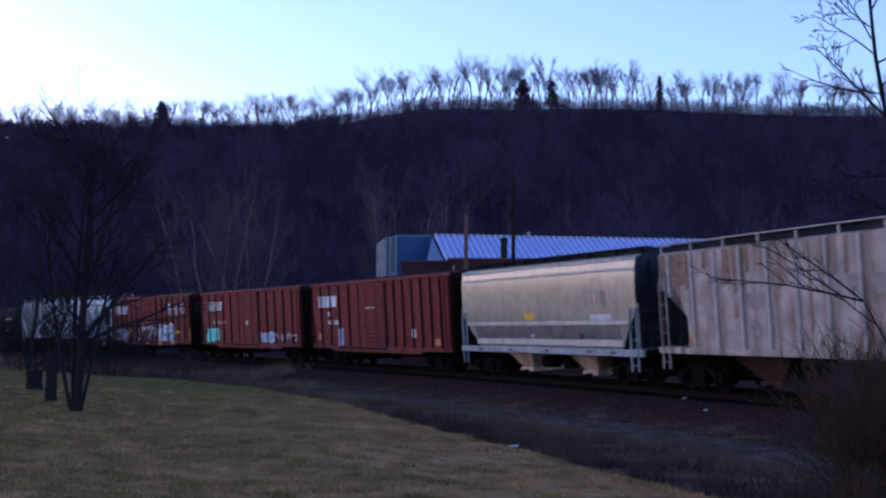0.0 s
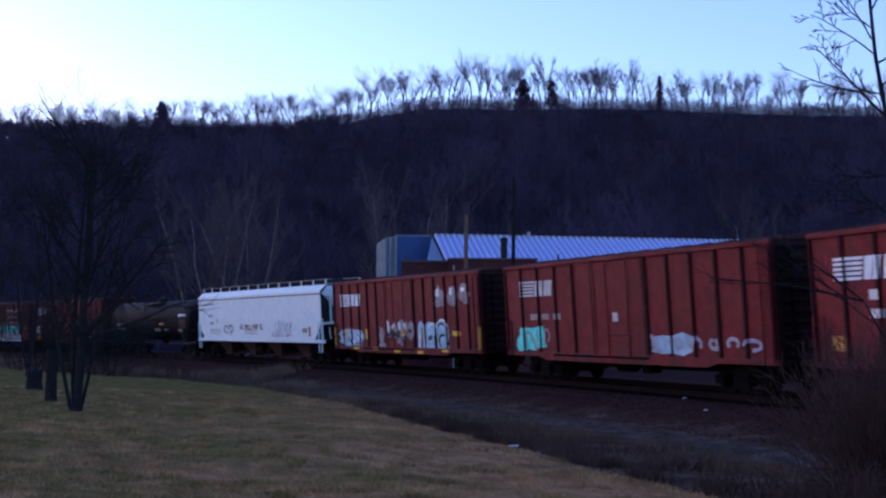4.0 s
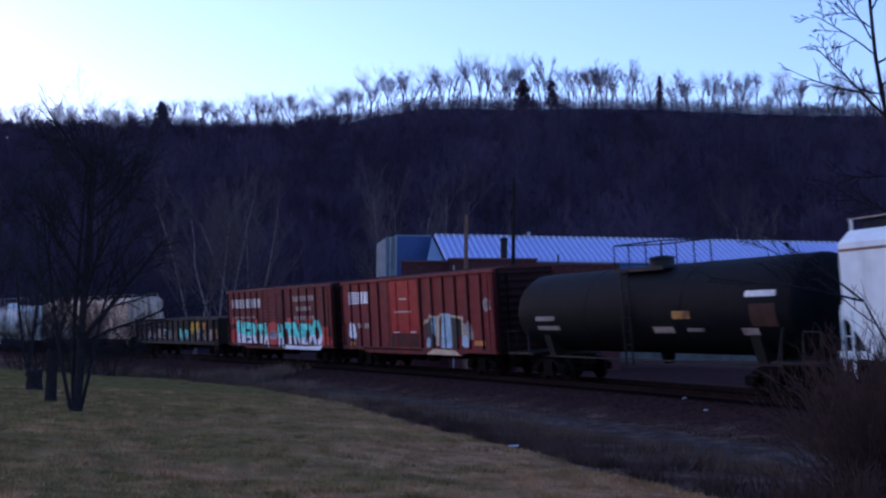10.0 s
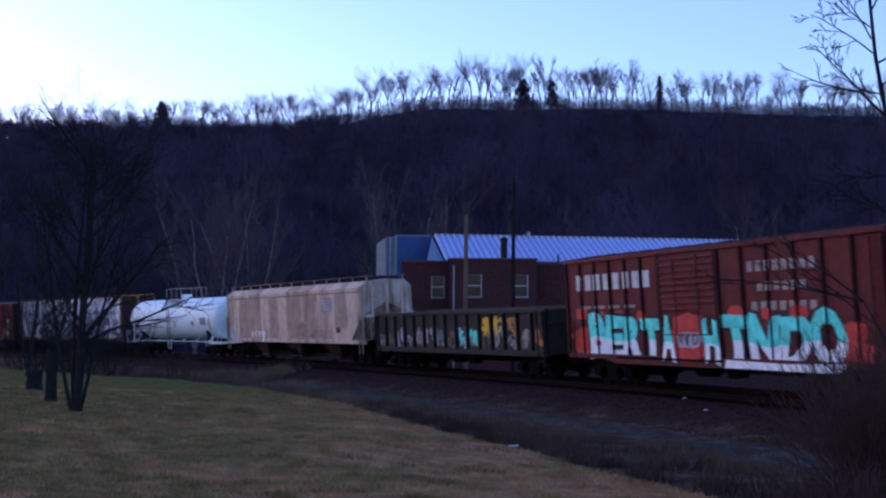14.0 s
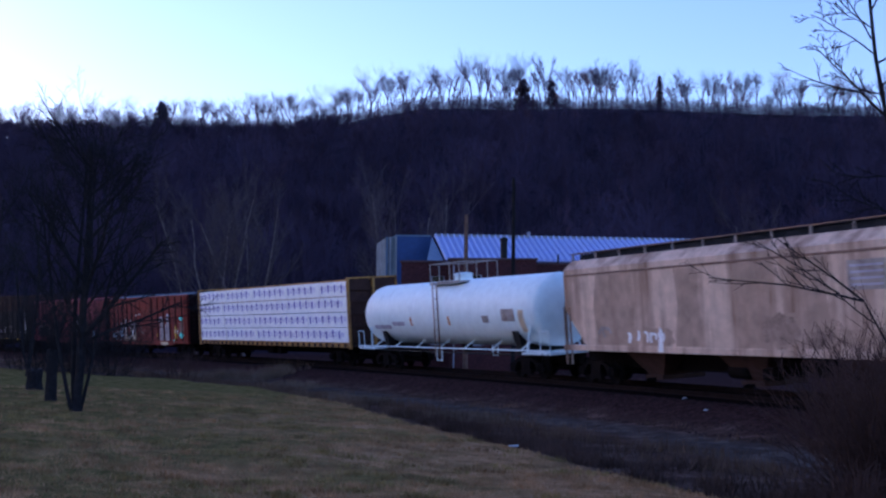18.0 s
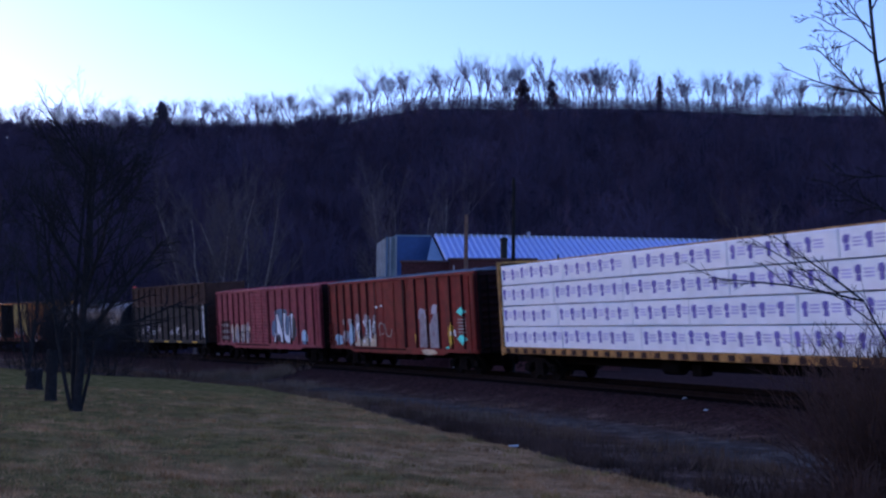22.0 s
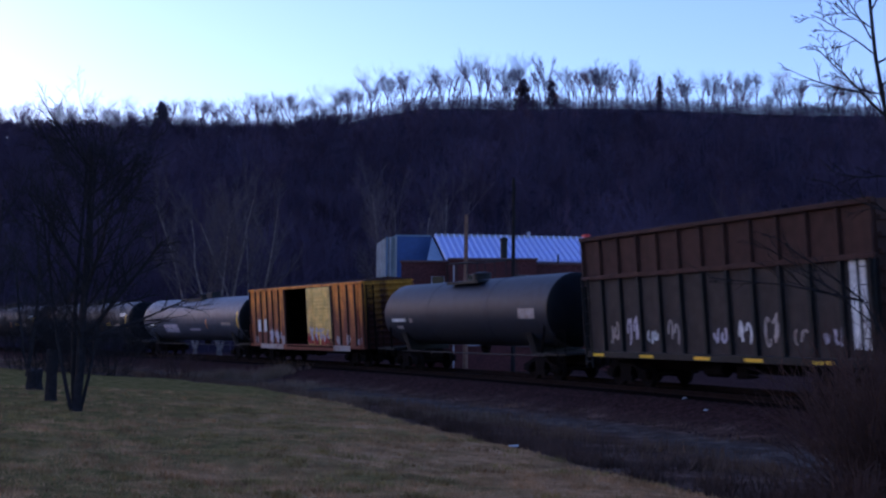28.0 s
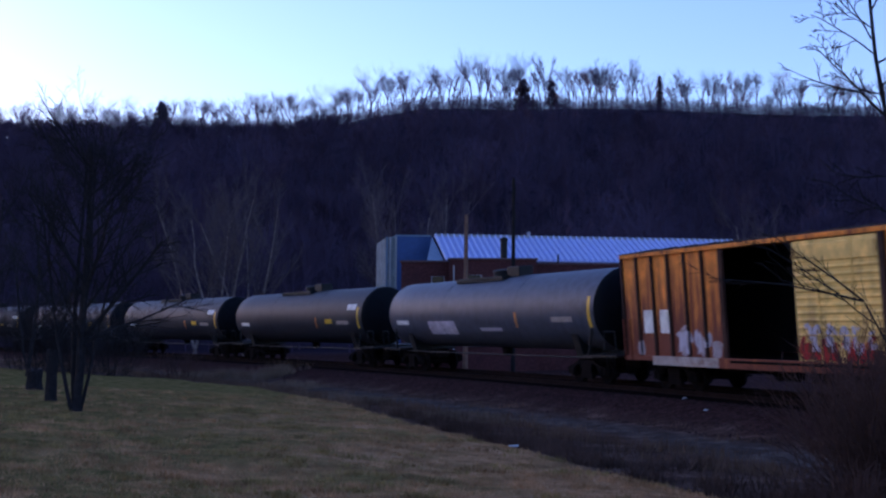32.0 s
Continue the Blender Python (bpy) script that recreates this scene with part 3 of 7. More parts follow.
def clipped(pts, a, b):
    """A polygon of (x, z) cut down to the band a <= x <= b."""
    for lim, sg in ((a, 1), (b, -1)):
        out = []
        for (x0, z0), (x1, z1) in zip(pts, pts[1:] + pts[:1]):
            i0, i1 = (x0 - lim) * sg >= 0, (x1 - lim) * sg >= 0
            if i0:
                out.append((x0, z0))
            if i0 != i1:
                f = (lim - x0) / (x1 - x0)
                out.append((lim, z0 + f * (z1 - z0)))
        pts = out
        if len(pts) < 3:
            return []
    return pts


def over_posts(shape, pts, y):
    """Paint on the side sheet is carried over the faces of the posts that stand in it."""
    if -1.5 < y < -1.445:
        for x in POSTS:
            q = clipped(list(pts), x - 0.048, x + 0.048)
            if q:
                shape.prism(q, "y", POST_Y - 0.004 + (y + 1.452) * 0.3, POST_Y + 0.002)
    return shape


def decal(car, name, x0, x1, z0, z1, material, y=-1.452, label=""):
    return part(name, over_posts(Shape().box(x0, x1, y, y + 0.008, z0, z1), [(x0, z0), (x1, z0), (x1, z1), (x0, z1)], y), material, car, label)


def strokes(items, y, depth=0.008):
    """Flat painted strokes, each a polygon of (x, z)."""
    return [over_posts(Shape().prism(pts, "y", y - 0.0004 * i, y - 0.0004 * i + depth), pts, y - 0.0004 * i) for i, pts in enumerate(items)]


def blob(x0, x1, z0, z1, rnd, n=14, wild=0.18):
    cx, cz, rx, rz = (x0 + x1) / 2, (z0 + z1) / 2, (x1 - x0) / 2, (z1 - z0) / 2
    out = []
    for i in range(n):
        a = 2 * math.pi * i / n
        k = 1 + rnd.uniform(-wild, wild)
        c, s = math.cos(a), math.sin(a)
        q = max(abs(c), abs(s))
        out.append((cx + rx * c / q ** 0.6 * k, cz + rz * s / q ** 0.6 * k))
    return out


def band(cx, cz, rx, rz, a0, a1, w, n=9):
    """A curved stroke: part of an oval ring of width w, as a polygon."""
    outer = [(cx + rx * math.cos(a0 + (a1 - a0) * i / n), cz + rz * math.sin(a0 + (a1 - a0) * i / n)) for i in range(n + 1)]
    inner = [(cx + (rx - w) * math.cos(a1 - (a1 - a0) * i / n), cz + (rz - w) * math.sin(a1 - (a1 - a0) * i / n)) for i in range(n + 1)]
    return outer + inner


def scrawl(x0, x1, z0, z1, count, rnd, w=0.09):
    """Loose sprayed loops and slashes, of no reading."""
    out = []
    c = (x1 - x0) / count
    for i in range(count):
        cx, cz = x0 + (i + 0.5) * c + rnd.uniform(-0.1, 0.1) * c, (z0 + z1) / 2 + rnd.uniform(-0.1, 0.1) * (z1 - z0)
        a = rnd.uniform(0, 6.28)
        out.append(band(cx, cz, max(c * rnd.uniform(0.3, 0.5), w * 1.3), max((z1 - z0) * rnd.uniform(0.3, 0.5), w * 1.3), a, a + rnd.uniform(2.6, 5.0), w))
        if rnd.random() < 0.75:
            lx, lean = cx + rnd.uniform(-0.4, 0.4) * c, rnd.uniform(-0.3, 0.3) * c
            lo, hi = z0 + rnd.uniform(0, 0.25) * (z1 - z0), z1 - rnd.uniform(0, 0.25) * (z1 - z0)
            out.append([(lx, lo), (lx + w, lo + 0.02), (lx + w * 0.9 + lean, hi), (lx + lean, hi - 0.03)])
    return out


def glyph(ch, bold):
    """Outline of one letter of the built-in font as a filled mesh in a unit box, with rounded, swollen strokes."""
    cu = bpy.data.curves.new("letter", "FONT")
    cu.body, cu.offset, cu.resolution_u = ch, bold, 3
    ob = bpy.data.objects.new("letter", cu)
    scene.collection.objects.link(ob)
    bpy.context.view_layer.update()
    me = bpy.data.meshes.new_from_object(ob.evaluated_get(bpy.context.evaluated_depsgraph_get()))
    bm = bmesh.new()
    bm.from_mesh(me)
    bpy.data.objects.remove(ob)
    bpy.data.curves.remove(cu)
    bpy.data.meshes.remove(me)
    return bm


def letter_part(car, bm, lo, hi, place, y, material, band=None):
    """The slice of a letter between two heights of its box, laid on the side at y; band: only the faces of these posts."""
    bm = bm.copy()
    for cut, sg in ((lo, -1), (hi, 1)):
        bmesh.ops.bisect_plane(bm, geom=bm.verts[:] + bm.edges[:] + bm.faces[:], plane_co=(0, cut, 0), plane_no=(0, sg, 0), clear_outer=True)
    for k in range(1, 6):                     # rows of points, so that the strokes can bend
        bmesh.ops.bisect_plane(bm, geom=bm.verts[:] + bm.edges[:] + bm.faces[:], plane_co=(0, lo + (hi - lo) * k / 6, 0), plane_no=(0, 1, 0))
    for v in bm.verts:
        x, z = place(v.co.x, v.co.y)
        v.co = (x, y, z)
    if band:
        for cut, sg in ((band[0], -1), (band[1], 1)):
            bmesh.ops.bisect_plane(bm, geom=bm.verts[:] + bm.edges[:] + bm.faces[:], plane_co=(cut, 0, 0), plane_no=(sg, 0, 0), clear_outer=True)
    s = Shape()
    bm.verts.index_update()
    s.add([tuple(v.co) for v in bm.verts], [tuple(v.index for v in f.verts) for f in bm.faces])
    bm.free()
    if s.f:
        part("graffiti", s, material, car)


def fat_letters(car, word, x0, x1, z0, z1, top, low, rnd, y=-1.458, dark="g_black", split=0.42):
    """Fat sprayed letters, one colour above and one below, on a dark edge."""
    w = (x1 - x0) / len(word)
    for i, ch in enumerate(word):
        lo, hi = z0 + rnd.uniform(-0.08, 0.05), z1 + rnd.uniform(-0.10, 0.08)
        lean = rnd.uniform(-0.06, 0.10) * w
        cut = split + rnd.uniform(-0.06, 0.06)
        base = glyph(ch, 0.06)
        xa, xb = min(v.co.x for v in base.verts), max(v.co.x for v in base.verts)
        za, zb = min(v.co.y for v in base.verts), max(v.co.y for v in base.verts)

        def place(u, v, xa=xa, xb=xb, za=za, zb=zb, i=i, lo=lo, hi=hi, lean=lean):
            u, v = (u - xa) / (xb - xa), (v - za) / (zb - za)
            return x0 + (i - 0.03 + 1.06 * u) * w + lean * (v - 0.5) + 0.05 * w * math.sin(5 * v + 2.1 * i), lo + (hi - lo) * v + 0.07 * math.sin(4 * u + 2 * i)
        rim = glyph(ch, 0.105)
        mid = za + (zb - za) * cut
        letter_part(car, rim, za - 0.06, zb + 0.06, place, y + 0.002, dark)
        letter_part(car, base, mid, zb + 0.01, place, y - 0.001, top)
        letter_part(car, base, za - 0.01, mid, place, y - 0.001, low)
        for px in POSTS:
            if y > -1.5 and x0 + (i - 0.1) * w < px < x0 + (i + 1.1) * w:
                edge = (px - 0.048, px + 0.048)
                letter_part(car, rim, za - 0.06, zb + 0.06, place, POST_Y - 0.002, dark, edge)
                letter_part(car, base, mid, zb + 0.01, place, POST_Y - 0.005, top, edge)
                letter_part(car, base, za - 0.01, mid, place, POST_Y - 0.005, low, edge)
        base.free()
        rim.free()


def heading_row(car, L, x0, x1, z0, z1, n, material, y=-1.452):
    """A row of plain faded blocks where large lettering stands."""
    w = (x1 - x0) / n
    part("lettering", strokes([[(x0 + i * w, z0), (x0 + (i + 0.62) * w, z0), (x0 + (i + 0.62) * w, z1), (x0 + i * w, z1)] for i in range(n)], y), material, car)


def rail_mark(car, x, z, k=1.0, y=-1.452, material="g_white"):
    """Bars and two slanted block shapes in white."""
    polys = [[(x, z + i * 0.115 * k), (x + (0.92 + i * 0.02) * k, z + i * 0.115 * k), (x + (0.94 + i * 0.02) * k, z + (i * 0.115 + 0.072) * k), (x, z + (i * 0.115 + 0.072) * k)] for i in range(5)]
    for q in (0.0, 0.64):
        polys.append([(x + (1.0 + q) * k, z), (x + (1.26 + q) * k, z), (x + (1.34 + q) * k, z + 0.53 * k), (x + (1.08 + q) * k, z + 0.53 * k)])
        polys.append([(x + (1.30 + q) * k, z), (x + (1.52 + q) * k, z), (x + (1.60 + q) * k, z + 0.53 * k), (x + (1.38 + q) * k, z + 0.53 * k)])
    s = strokes(polys, y)
    part("white_mark", s, material, car)


def boxcar(name, label, L, paint, ribs_l, ribs_r, door, style="plug", door_paint=None, end_paint="red_dark", roof_paint="red_dark", gap=None, post_paint=None, zt=4.62, zb=1.12, deep=0.14, group="freight cars"):
    """ribs_l, ribs_r: posts on either side of the door; door: its span in x; gap: a span where the doorway stands open."""
    car = thing(name, label, "freight car", group=group)
    door_paint = door_paint or paint
    # posts get a darker colour that holds the shade on their flanks
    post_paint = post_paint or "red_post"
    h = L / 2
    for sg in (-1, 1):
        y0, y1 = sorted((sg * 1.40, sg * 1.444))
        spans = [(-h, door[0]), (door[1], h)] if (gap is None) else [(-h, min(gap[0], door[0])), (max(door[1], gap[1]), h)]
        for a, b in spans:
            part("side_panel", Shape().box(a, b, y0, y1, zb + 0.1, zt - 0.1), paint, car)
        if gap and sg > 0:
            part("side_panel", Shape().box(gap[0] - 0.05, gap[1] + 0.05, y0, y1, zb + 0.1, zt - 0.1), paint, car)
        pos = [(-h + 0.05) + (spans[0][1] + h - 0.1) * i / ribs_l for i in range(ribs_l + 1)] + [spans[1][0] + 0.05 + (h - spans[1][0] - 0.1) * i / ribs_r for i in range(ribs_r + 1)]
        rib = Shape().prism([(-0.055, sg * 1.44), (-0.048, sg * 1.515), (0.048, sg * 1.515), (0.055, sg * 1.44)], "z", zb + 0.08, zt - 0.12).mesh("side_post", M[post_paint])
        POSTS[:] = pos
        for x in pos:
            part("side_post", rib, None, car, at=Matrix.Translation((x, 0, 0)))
        part("top_chord", Shape().box(-h, h, *sorted((sg * 1.38, sg * 1.53)), zt - 0.13, zt, 0.012), paint, car)
        sill = [(-h, zb + 0.16), (-h, zb), (-h + 2.6, zb), (-h + 3.1, zb - deep), (h - 3.1, zb - deep), (h - 2.6, zb), (h, zb), (h, zb + 0.16)]
        part("side_sill", Shape().prism(sill, "y", *sorted((sg * 1.41, sg * 1.532))), paint, car)
        # door
        d = Shape()
        d0, d1 = door
        d.box(d0 + 0.02, d1 - 0.02, *sorted((sg * 1.43, sg * 1.50)), zb + 0.12, zt - 0.16, 0.015)
        dm = part("door", d, door_paint, car)
        det = []
        if style == "ribbed":
            n = 16
            for i in range(n):
                z = zb + 0.25 + (zt - zb - 0.55) * i / (n - 1)
                det.append(Shape().prism([(sg * 1.495, z - 0.06), (sg * 1.535, z - 0.02), (sg * 1.535, z + 0.02), (sg * 1.495, z + 0.06)], "x", d0 + 0.1, d1 - 0.1))
        else:
            for i in range(4):
                z = zb + 0.3 + (zt - zb - 0.6) * i / 3
                det.append(Shape().box(d0 + 0.08, d1 - 0.08, *sorted((sg * 1.495, sg * 1.525)), z - 0.035, z + 0.035))
            for x in (d0 + 0.12, d1 - 0.12):
                det.append(Shape().box(x - 0.04, x + 0.04, *sorted((sg * 1.495, sg * 1.53)), zb + 0.16, zt - 0.2))
        part("door_rib", det, door_paint, dm)
        for x in (d0 + (d1 - d0) * 0.3, d0 + (d1 - d0) * 0.7):
            part("door_rod", Shape().tube((x, sg * 1.545, zb + 0.1), (x, sg * 1.545, zt - 0.2), 0.02, n=6), door_paint, dm)
        part("door_bar", Shape().tube((d0 + 0.3, sg * 1.56, zb + 0.85), (d1 - 0.3, sg * 1.56, zb + 0.85), 0.02, n=6), door_paint, dm)
        for x in spans[0][1], spans[1][0]:
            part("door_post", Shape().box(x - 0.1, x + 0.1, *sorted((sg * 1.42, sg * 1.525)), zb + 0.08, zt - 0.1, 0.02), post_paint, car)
        part("door_track", Shape().box(door[0] - (door[1] - door[0]) * 0.9, door[1] + 0.1, *sorted((sg * 1.5, sg * 1.56)), zb + 0.03, zb + 0.1), "steel", car)
        for x, hh in ((-h + 0.28, 1.35), (h - 0.28, 3.3)):
            ladder(car, x, zb + 0.02, zb + hh, sg * 1.55, 0.4, material=paint)
            part("sill_step", Shape().path([(x - 0.2, sg * 1.5, zb + 0.1), (x - 0.2, sg * 1.5, 0.62), (x + 0.2, sg * 1.5, 0.62), (x + 0.2, sg * 1.5, zb + 0.1)], 0.02), "steel", car)
    for sg in (-1, 1):
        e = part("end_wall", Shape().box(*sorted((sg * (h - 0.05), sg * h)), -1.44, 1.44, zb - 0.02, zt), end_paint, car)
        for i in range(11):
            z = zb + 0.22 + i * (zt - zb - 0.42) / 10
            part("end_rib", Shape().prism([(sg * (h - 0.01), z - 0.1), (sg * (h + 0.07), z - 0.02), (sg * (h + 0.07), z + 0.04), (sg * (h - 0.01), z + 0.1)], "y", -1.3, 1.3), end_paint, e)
        ladder(car, sg * (h + 0.12), zb, zt - 0.2, -1.15, 0.4, axis="y")
        part("brake_wheel" if sg < 0 else "end_platform", Shape().spun([(sg * (h + 0.15), 0.26), (sg * (h + 0.19), 0.26)], 14, "x", 0.7, 2.9) if sg < 0
             else Shape().box(h + 0.02, h + 0.3, -0.9, 0.9, zb, zb + 0.05), "steel", car)
    r = Shape().prism([(-1.5, zt), (-1.5, zt + 0.03), (0, zt + 0.14), (1.5, zt + 0.03), (1.5, zt)], "x", -h - 0.03, h + 0.03)
    n = int(L / 1.1)
    for i in range(n + 1):
        x = -h + L * i / n
        r.prism([(-1.48, zt + 0.03), (0, zt + 0.18), (1.48, zt + 0.03)], "x", max(-h, x - 0.05), min(h, x + 0.05))
    part("roof", r, roof_paint, car)
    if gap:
        # black sheets stand in for the shade behind the open doorway
        part("interior_shade_sheet", Shape().box(-h + 0.07, h - 0.07, 1.33, 1.39, zb + 0.12, zt - 0.05), "black", car)
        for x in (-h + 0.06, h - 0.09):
            part("interior_shade_sheet", Shape().box(x, x + 0.03, -1.38, 1.32, zb + 0.12, zt - 0.05), "black", car)
    part("floor", Shape().box(-h + 0.06, h - 0.06, -1.4, 1.4, zb, zb + 0.1), "steel", car)
    running_gear(car, L, h - 2.15)
    return car


def hopper(name, label, L, paint, section, bays=3, inset=1.35, cut=2.6, sill=(1.37, 1.57), ribs=0, walk_z=None, bay_paint=None, bands=(), group="freight cars", bay_w=2.9, bracket_paint=None, band_paint=None, sill_paint=None, full=None, roof_paint=None, end_paint="end_dark", board_paint=None, board=(0.72, 1.12), rib_paint=None, frame_paint=None):
    """section: the half profile (y, z) from sill to roof middle; the ends slope in below the height cut."""
    car = thing(name, label, "hopper car", group=group)
    POSTS.clear()
    h = L / 2
    z_low = section[0][1]
    full = z_low if full is None else full
    eave = section[-3][1]
    knots = sorted({cut, full} - {z for y, z in section})
    section = sorted(section + [(float(np.interp(k, [z for y, z in section], [y for y, z in section])), k) for k in knots if k > z_low], key=lambda q: q[1])
    prof = [(-y, z) for y, z in section] + [(y, z) for y, z in reversed(section)]

    def end_x(z, sg):
        return sg * (h - (inset * min(1.0, (cut - z) / (cut - full)) if z < cut else 0.0))

    part("body", Shape().loft([[(end_x(z, -1), y, z) for y, z in prof], [(end_x(z, 1), y, z) for y, z in prof]]), paint, car, smooth=len(section) > 6)
    top = [(y, z) for y, z in prof if z >= eave]
    if roof_paint:
        part("roof", Shape().loft([[(sg * (h + 0.02), y * 1.004, z + dz) for y, z in top for dz in (0.014,)] + [(sg * (h + 0.02), y * 0.98, z - 0.02) for y, z in reversed(top)] for sg in (-1, 1)]), roof_paint, car)
    for sg in (-1, 1):
        part("end_sheet", Shape().loft([[(end_x(z, sg) + sg * dx, y * 0.985, z - 0.02) for y, z in prof] for dx in (0.006, 0.02)]), end_paint, car)
    ytop = max(y for y, z in section)
    for sg in (-1, 1):
        part("side_sill", Shape().box(-h - 0.25, h + 0.25, *sorted((sg * (ytop - 0.12), sg * (ytop + 0.03))), *sill, 0.015), sill_paint or paint, car)
        for zc, dy, wide in bands:
            part("side_band", Shape().box(end_x(zc, -1) + 0.02, end_x(zc, 1) - 0.02,
                 *sorted((sg * (dy - 0.05), sg * (dy + 0.035))), zc - wide / 2, zc + wide / 2, 0.01), band_paint or paint, car)
        for i in range(ribs):
            x = -h + 0.6 + (L - 1.2) * i / (ribs - 1)
            zl = sill[1] if h - abs(x) > inset else max(sill[1], cut - (cut - full) * (h - abs(x)) / inset + 0.05)
            part("side_post", Shape().box(x - 0.06, x + 0.06, *sorted((sg * (ytop - 0.02), sg * (ytop + 0.07))), zl, eave, 0.015), rib_paint or paint, car)
        # corner posts, ladders and platforms at the ends
        for e in (-1, 1):
            part("corner_post", Shape().box(*sorted((e * (h + 0.04), e * (h + 0.09))), *sorted((sg * (ytop - 0.07), sg * (ytop - 0.01))), sill[1], cut + 0.25), paint, car)
            ladder(car, e * (h + 0.02) - e * 0.18, sill[0] - 0.5, cut + 0.1, sg * (ytop + 0.04), 0.38, material=sill_paint or paint)
    for e in (-1, 1):
        part("end_platform", Shape().box(*sorted((e * (h - inset), e * (h + 0.3))), -ytop + 0.1, ytop - 0.1, sill[0] + 0.02, sill[0] + 0.12), "steel", car)
        for y in (-0.9, 0.0, 0.9):
            part("end_post", Shape().box(*sorted((e * (h + 0.0), e * (h + 0.09))), y - 0.05, y + 0.05, cut, section[-2][1] - 0.25), frame_paint or paint, car)
        part("end_beam", Shape().box(*sorted((e * (h + 0.0), e * (h + 0.11))), -ytop + 0.05, ytop - 0.05, cut - 0.1, cut + 0.04), frame_paint or paint, car)
        for y in (-0.9, 0.9):
            part("end_brace", Shape().tube((e * (h - 0.1), y, sill[1]), (e * (h - 0.3), y, cut), 0.04), frame_paint or paint, car)
    w = (L - 2 * inset - 1.2) / bays
    for i in range(bays):
        c = -h + inset + 0.6 + w * (i + 0.5)
        a = min(w * 0.48, bay_w / 2)
        ch = Shape().loft([[(c - a, -1.15, sill[0]), (c + a, -1.15, sill[0]), (c + a, 1.15, sill[0]), (c - a, 1.15, sill[0])],
                           [(c - 0.42, -0.75, 0.58), (c + 0.42, -0.75, 0.58), (c + 0.42, 0.75, 0.58), (c - 0.42, 0.75, 0.58)]])
        ch.box(c - 0.5, c + 0.5, -0.85, 0.85, 0.42, 0.58, 0.02)
        # rust-brown bays: brown steel, with the shade beneath the body in the colour
        b = part("hopper_bay", ch, bay_paint or paint, car)
        part("gate", Shape().box(c - 0.12, c + 0.12, -0.95, -0.83, 0.38, 0.5).tube((c, -0.95, 0.44), (c, -1.15, 0.44), 0.05), "steel", b)
    zr = section[-1][1]
    wz = walk_z or zr + 0.2
    # dark trough, widened to stand in for the shade under the running boards
    part("hatch_trough", Shape().box(-h + 0.3, h - 0.3, 0.18 - board[1], board[1] - 0.18, zr - 0.12, wz - 0.02, 0.03), "roof_dark", car)
    for i in range(int(L / 1.3)):
        x = -h + 0.9 + 1.3 * i
        if x < h - 0.8:
            part("hatch_cover", Shape().box(x - 0.5, x + 0.5, -0.42, 0.42, wz - 0.02, wz + 0.03, 0.015), "roof_dark", car)
    for sg in (-1, 1):
        wb = part("running_board", Shape().box(-h - 0.05, h + 0.05, *sorted((sg * board[0], sg * board[1])), wz, wz + 0.035), board_paint or paint, car)
        n = int(L / 1.55)
        for i in range(n + 1):
            x = -h + 0.05 + (L - 0.1) * i / n
            part("bracket", Shape().box(x - 0.03, x + 0.03, *sorted((sg * (board[1] - 0.08), sg * (board[1] - 0.02))), zr - 0.16, wz + 0.012), bracket_paint or paint, wb)
    running_gear(car, L, h - 1.15, sill[0], 0.55)
    return car


SEC_FLAT = [(1.50, 1.5), (1.50, 4.2), (1.50, 4.3), (1.12, 4.62), (0.0, 4.70)]
SEC_HIGH = [(1.50, 1.5), (1.50, 4.4), (1.50, 4.50), (1.34, 4.56), (0.0, 4.66)]
SEC_ROUND = [(1.36, 1.45), (1.48, 2.0), (1.54, 2.6), (1.55, 3.2), (1.54, 3.8), (1.50, 4.25), (1.42, 4.54), (1.15, 4.63), (0.6, 4.68), (0.0, 4.70)]


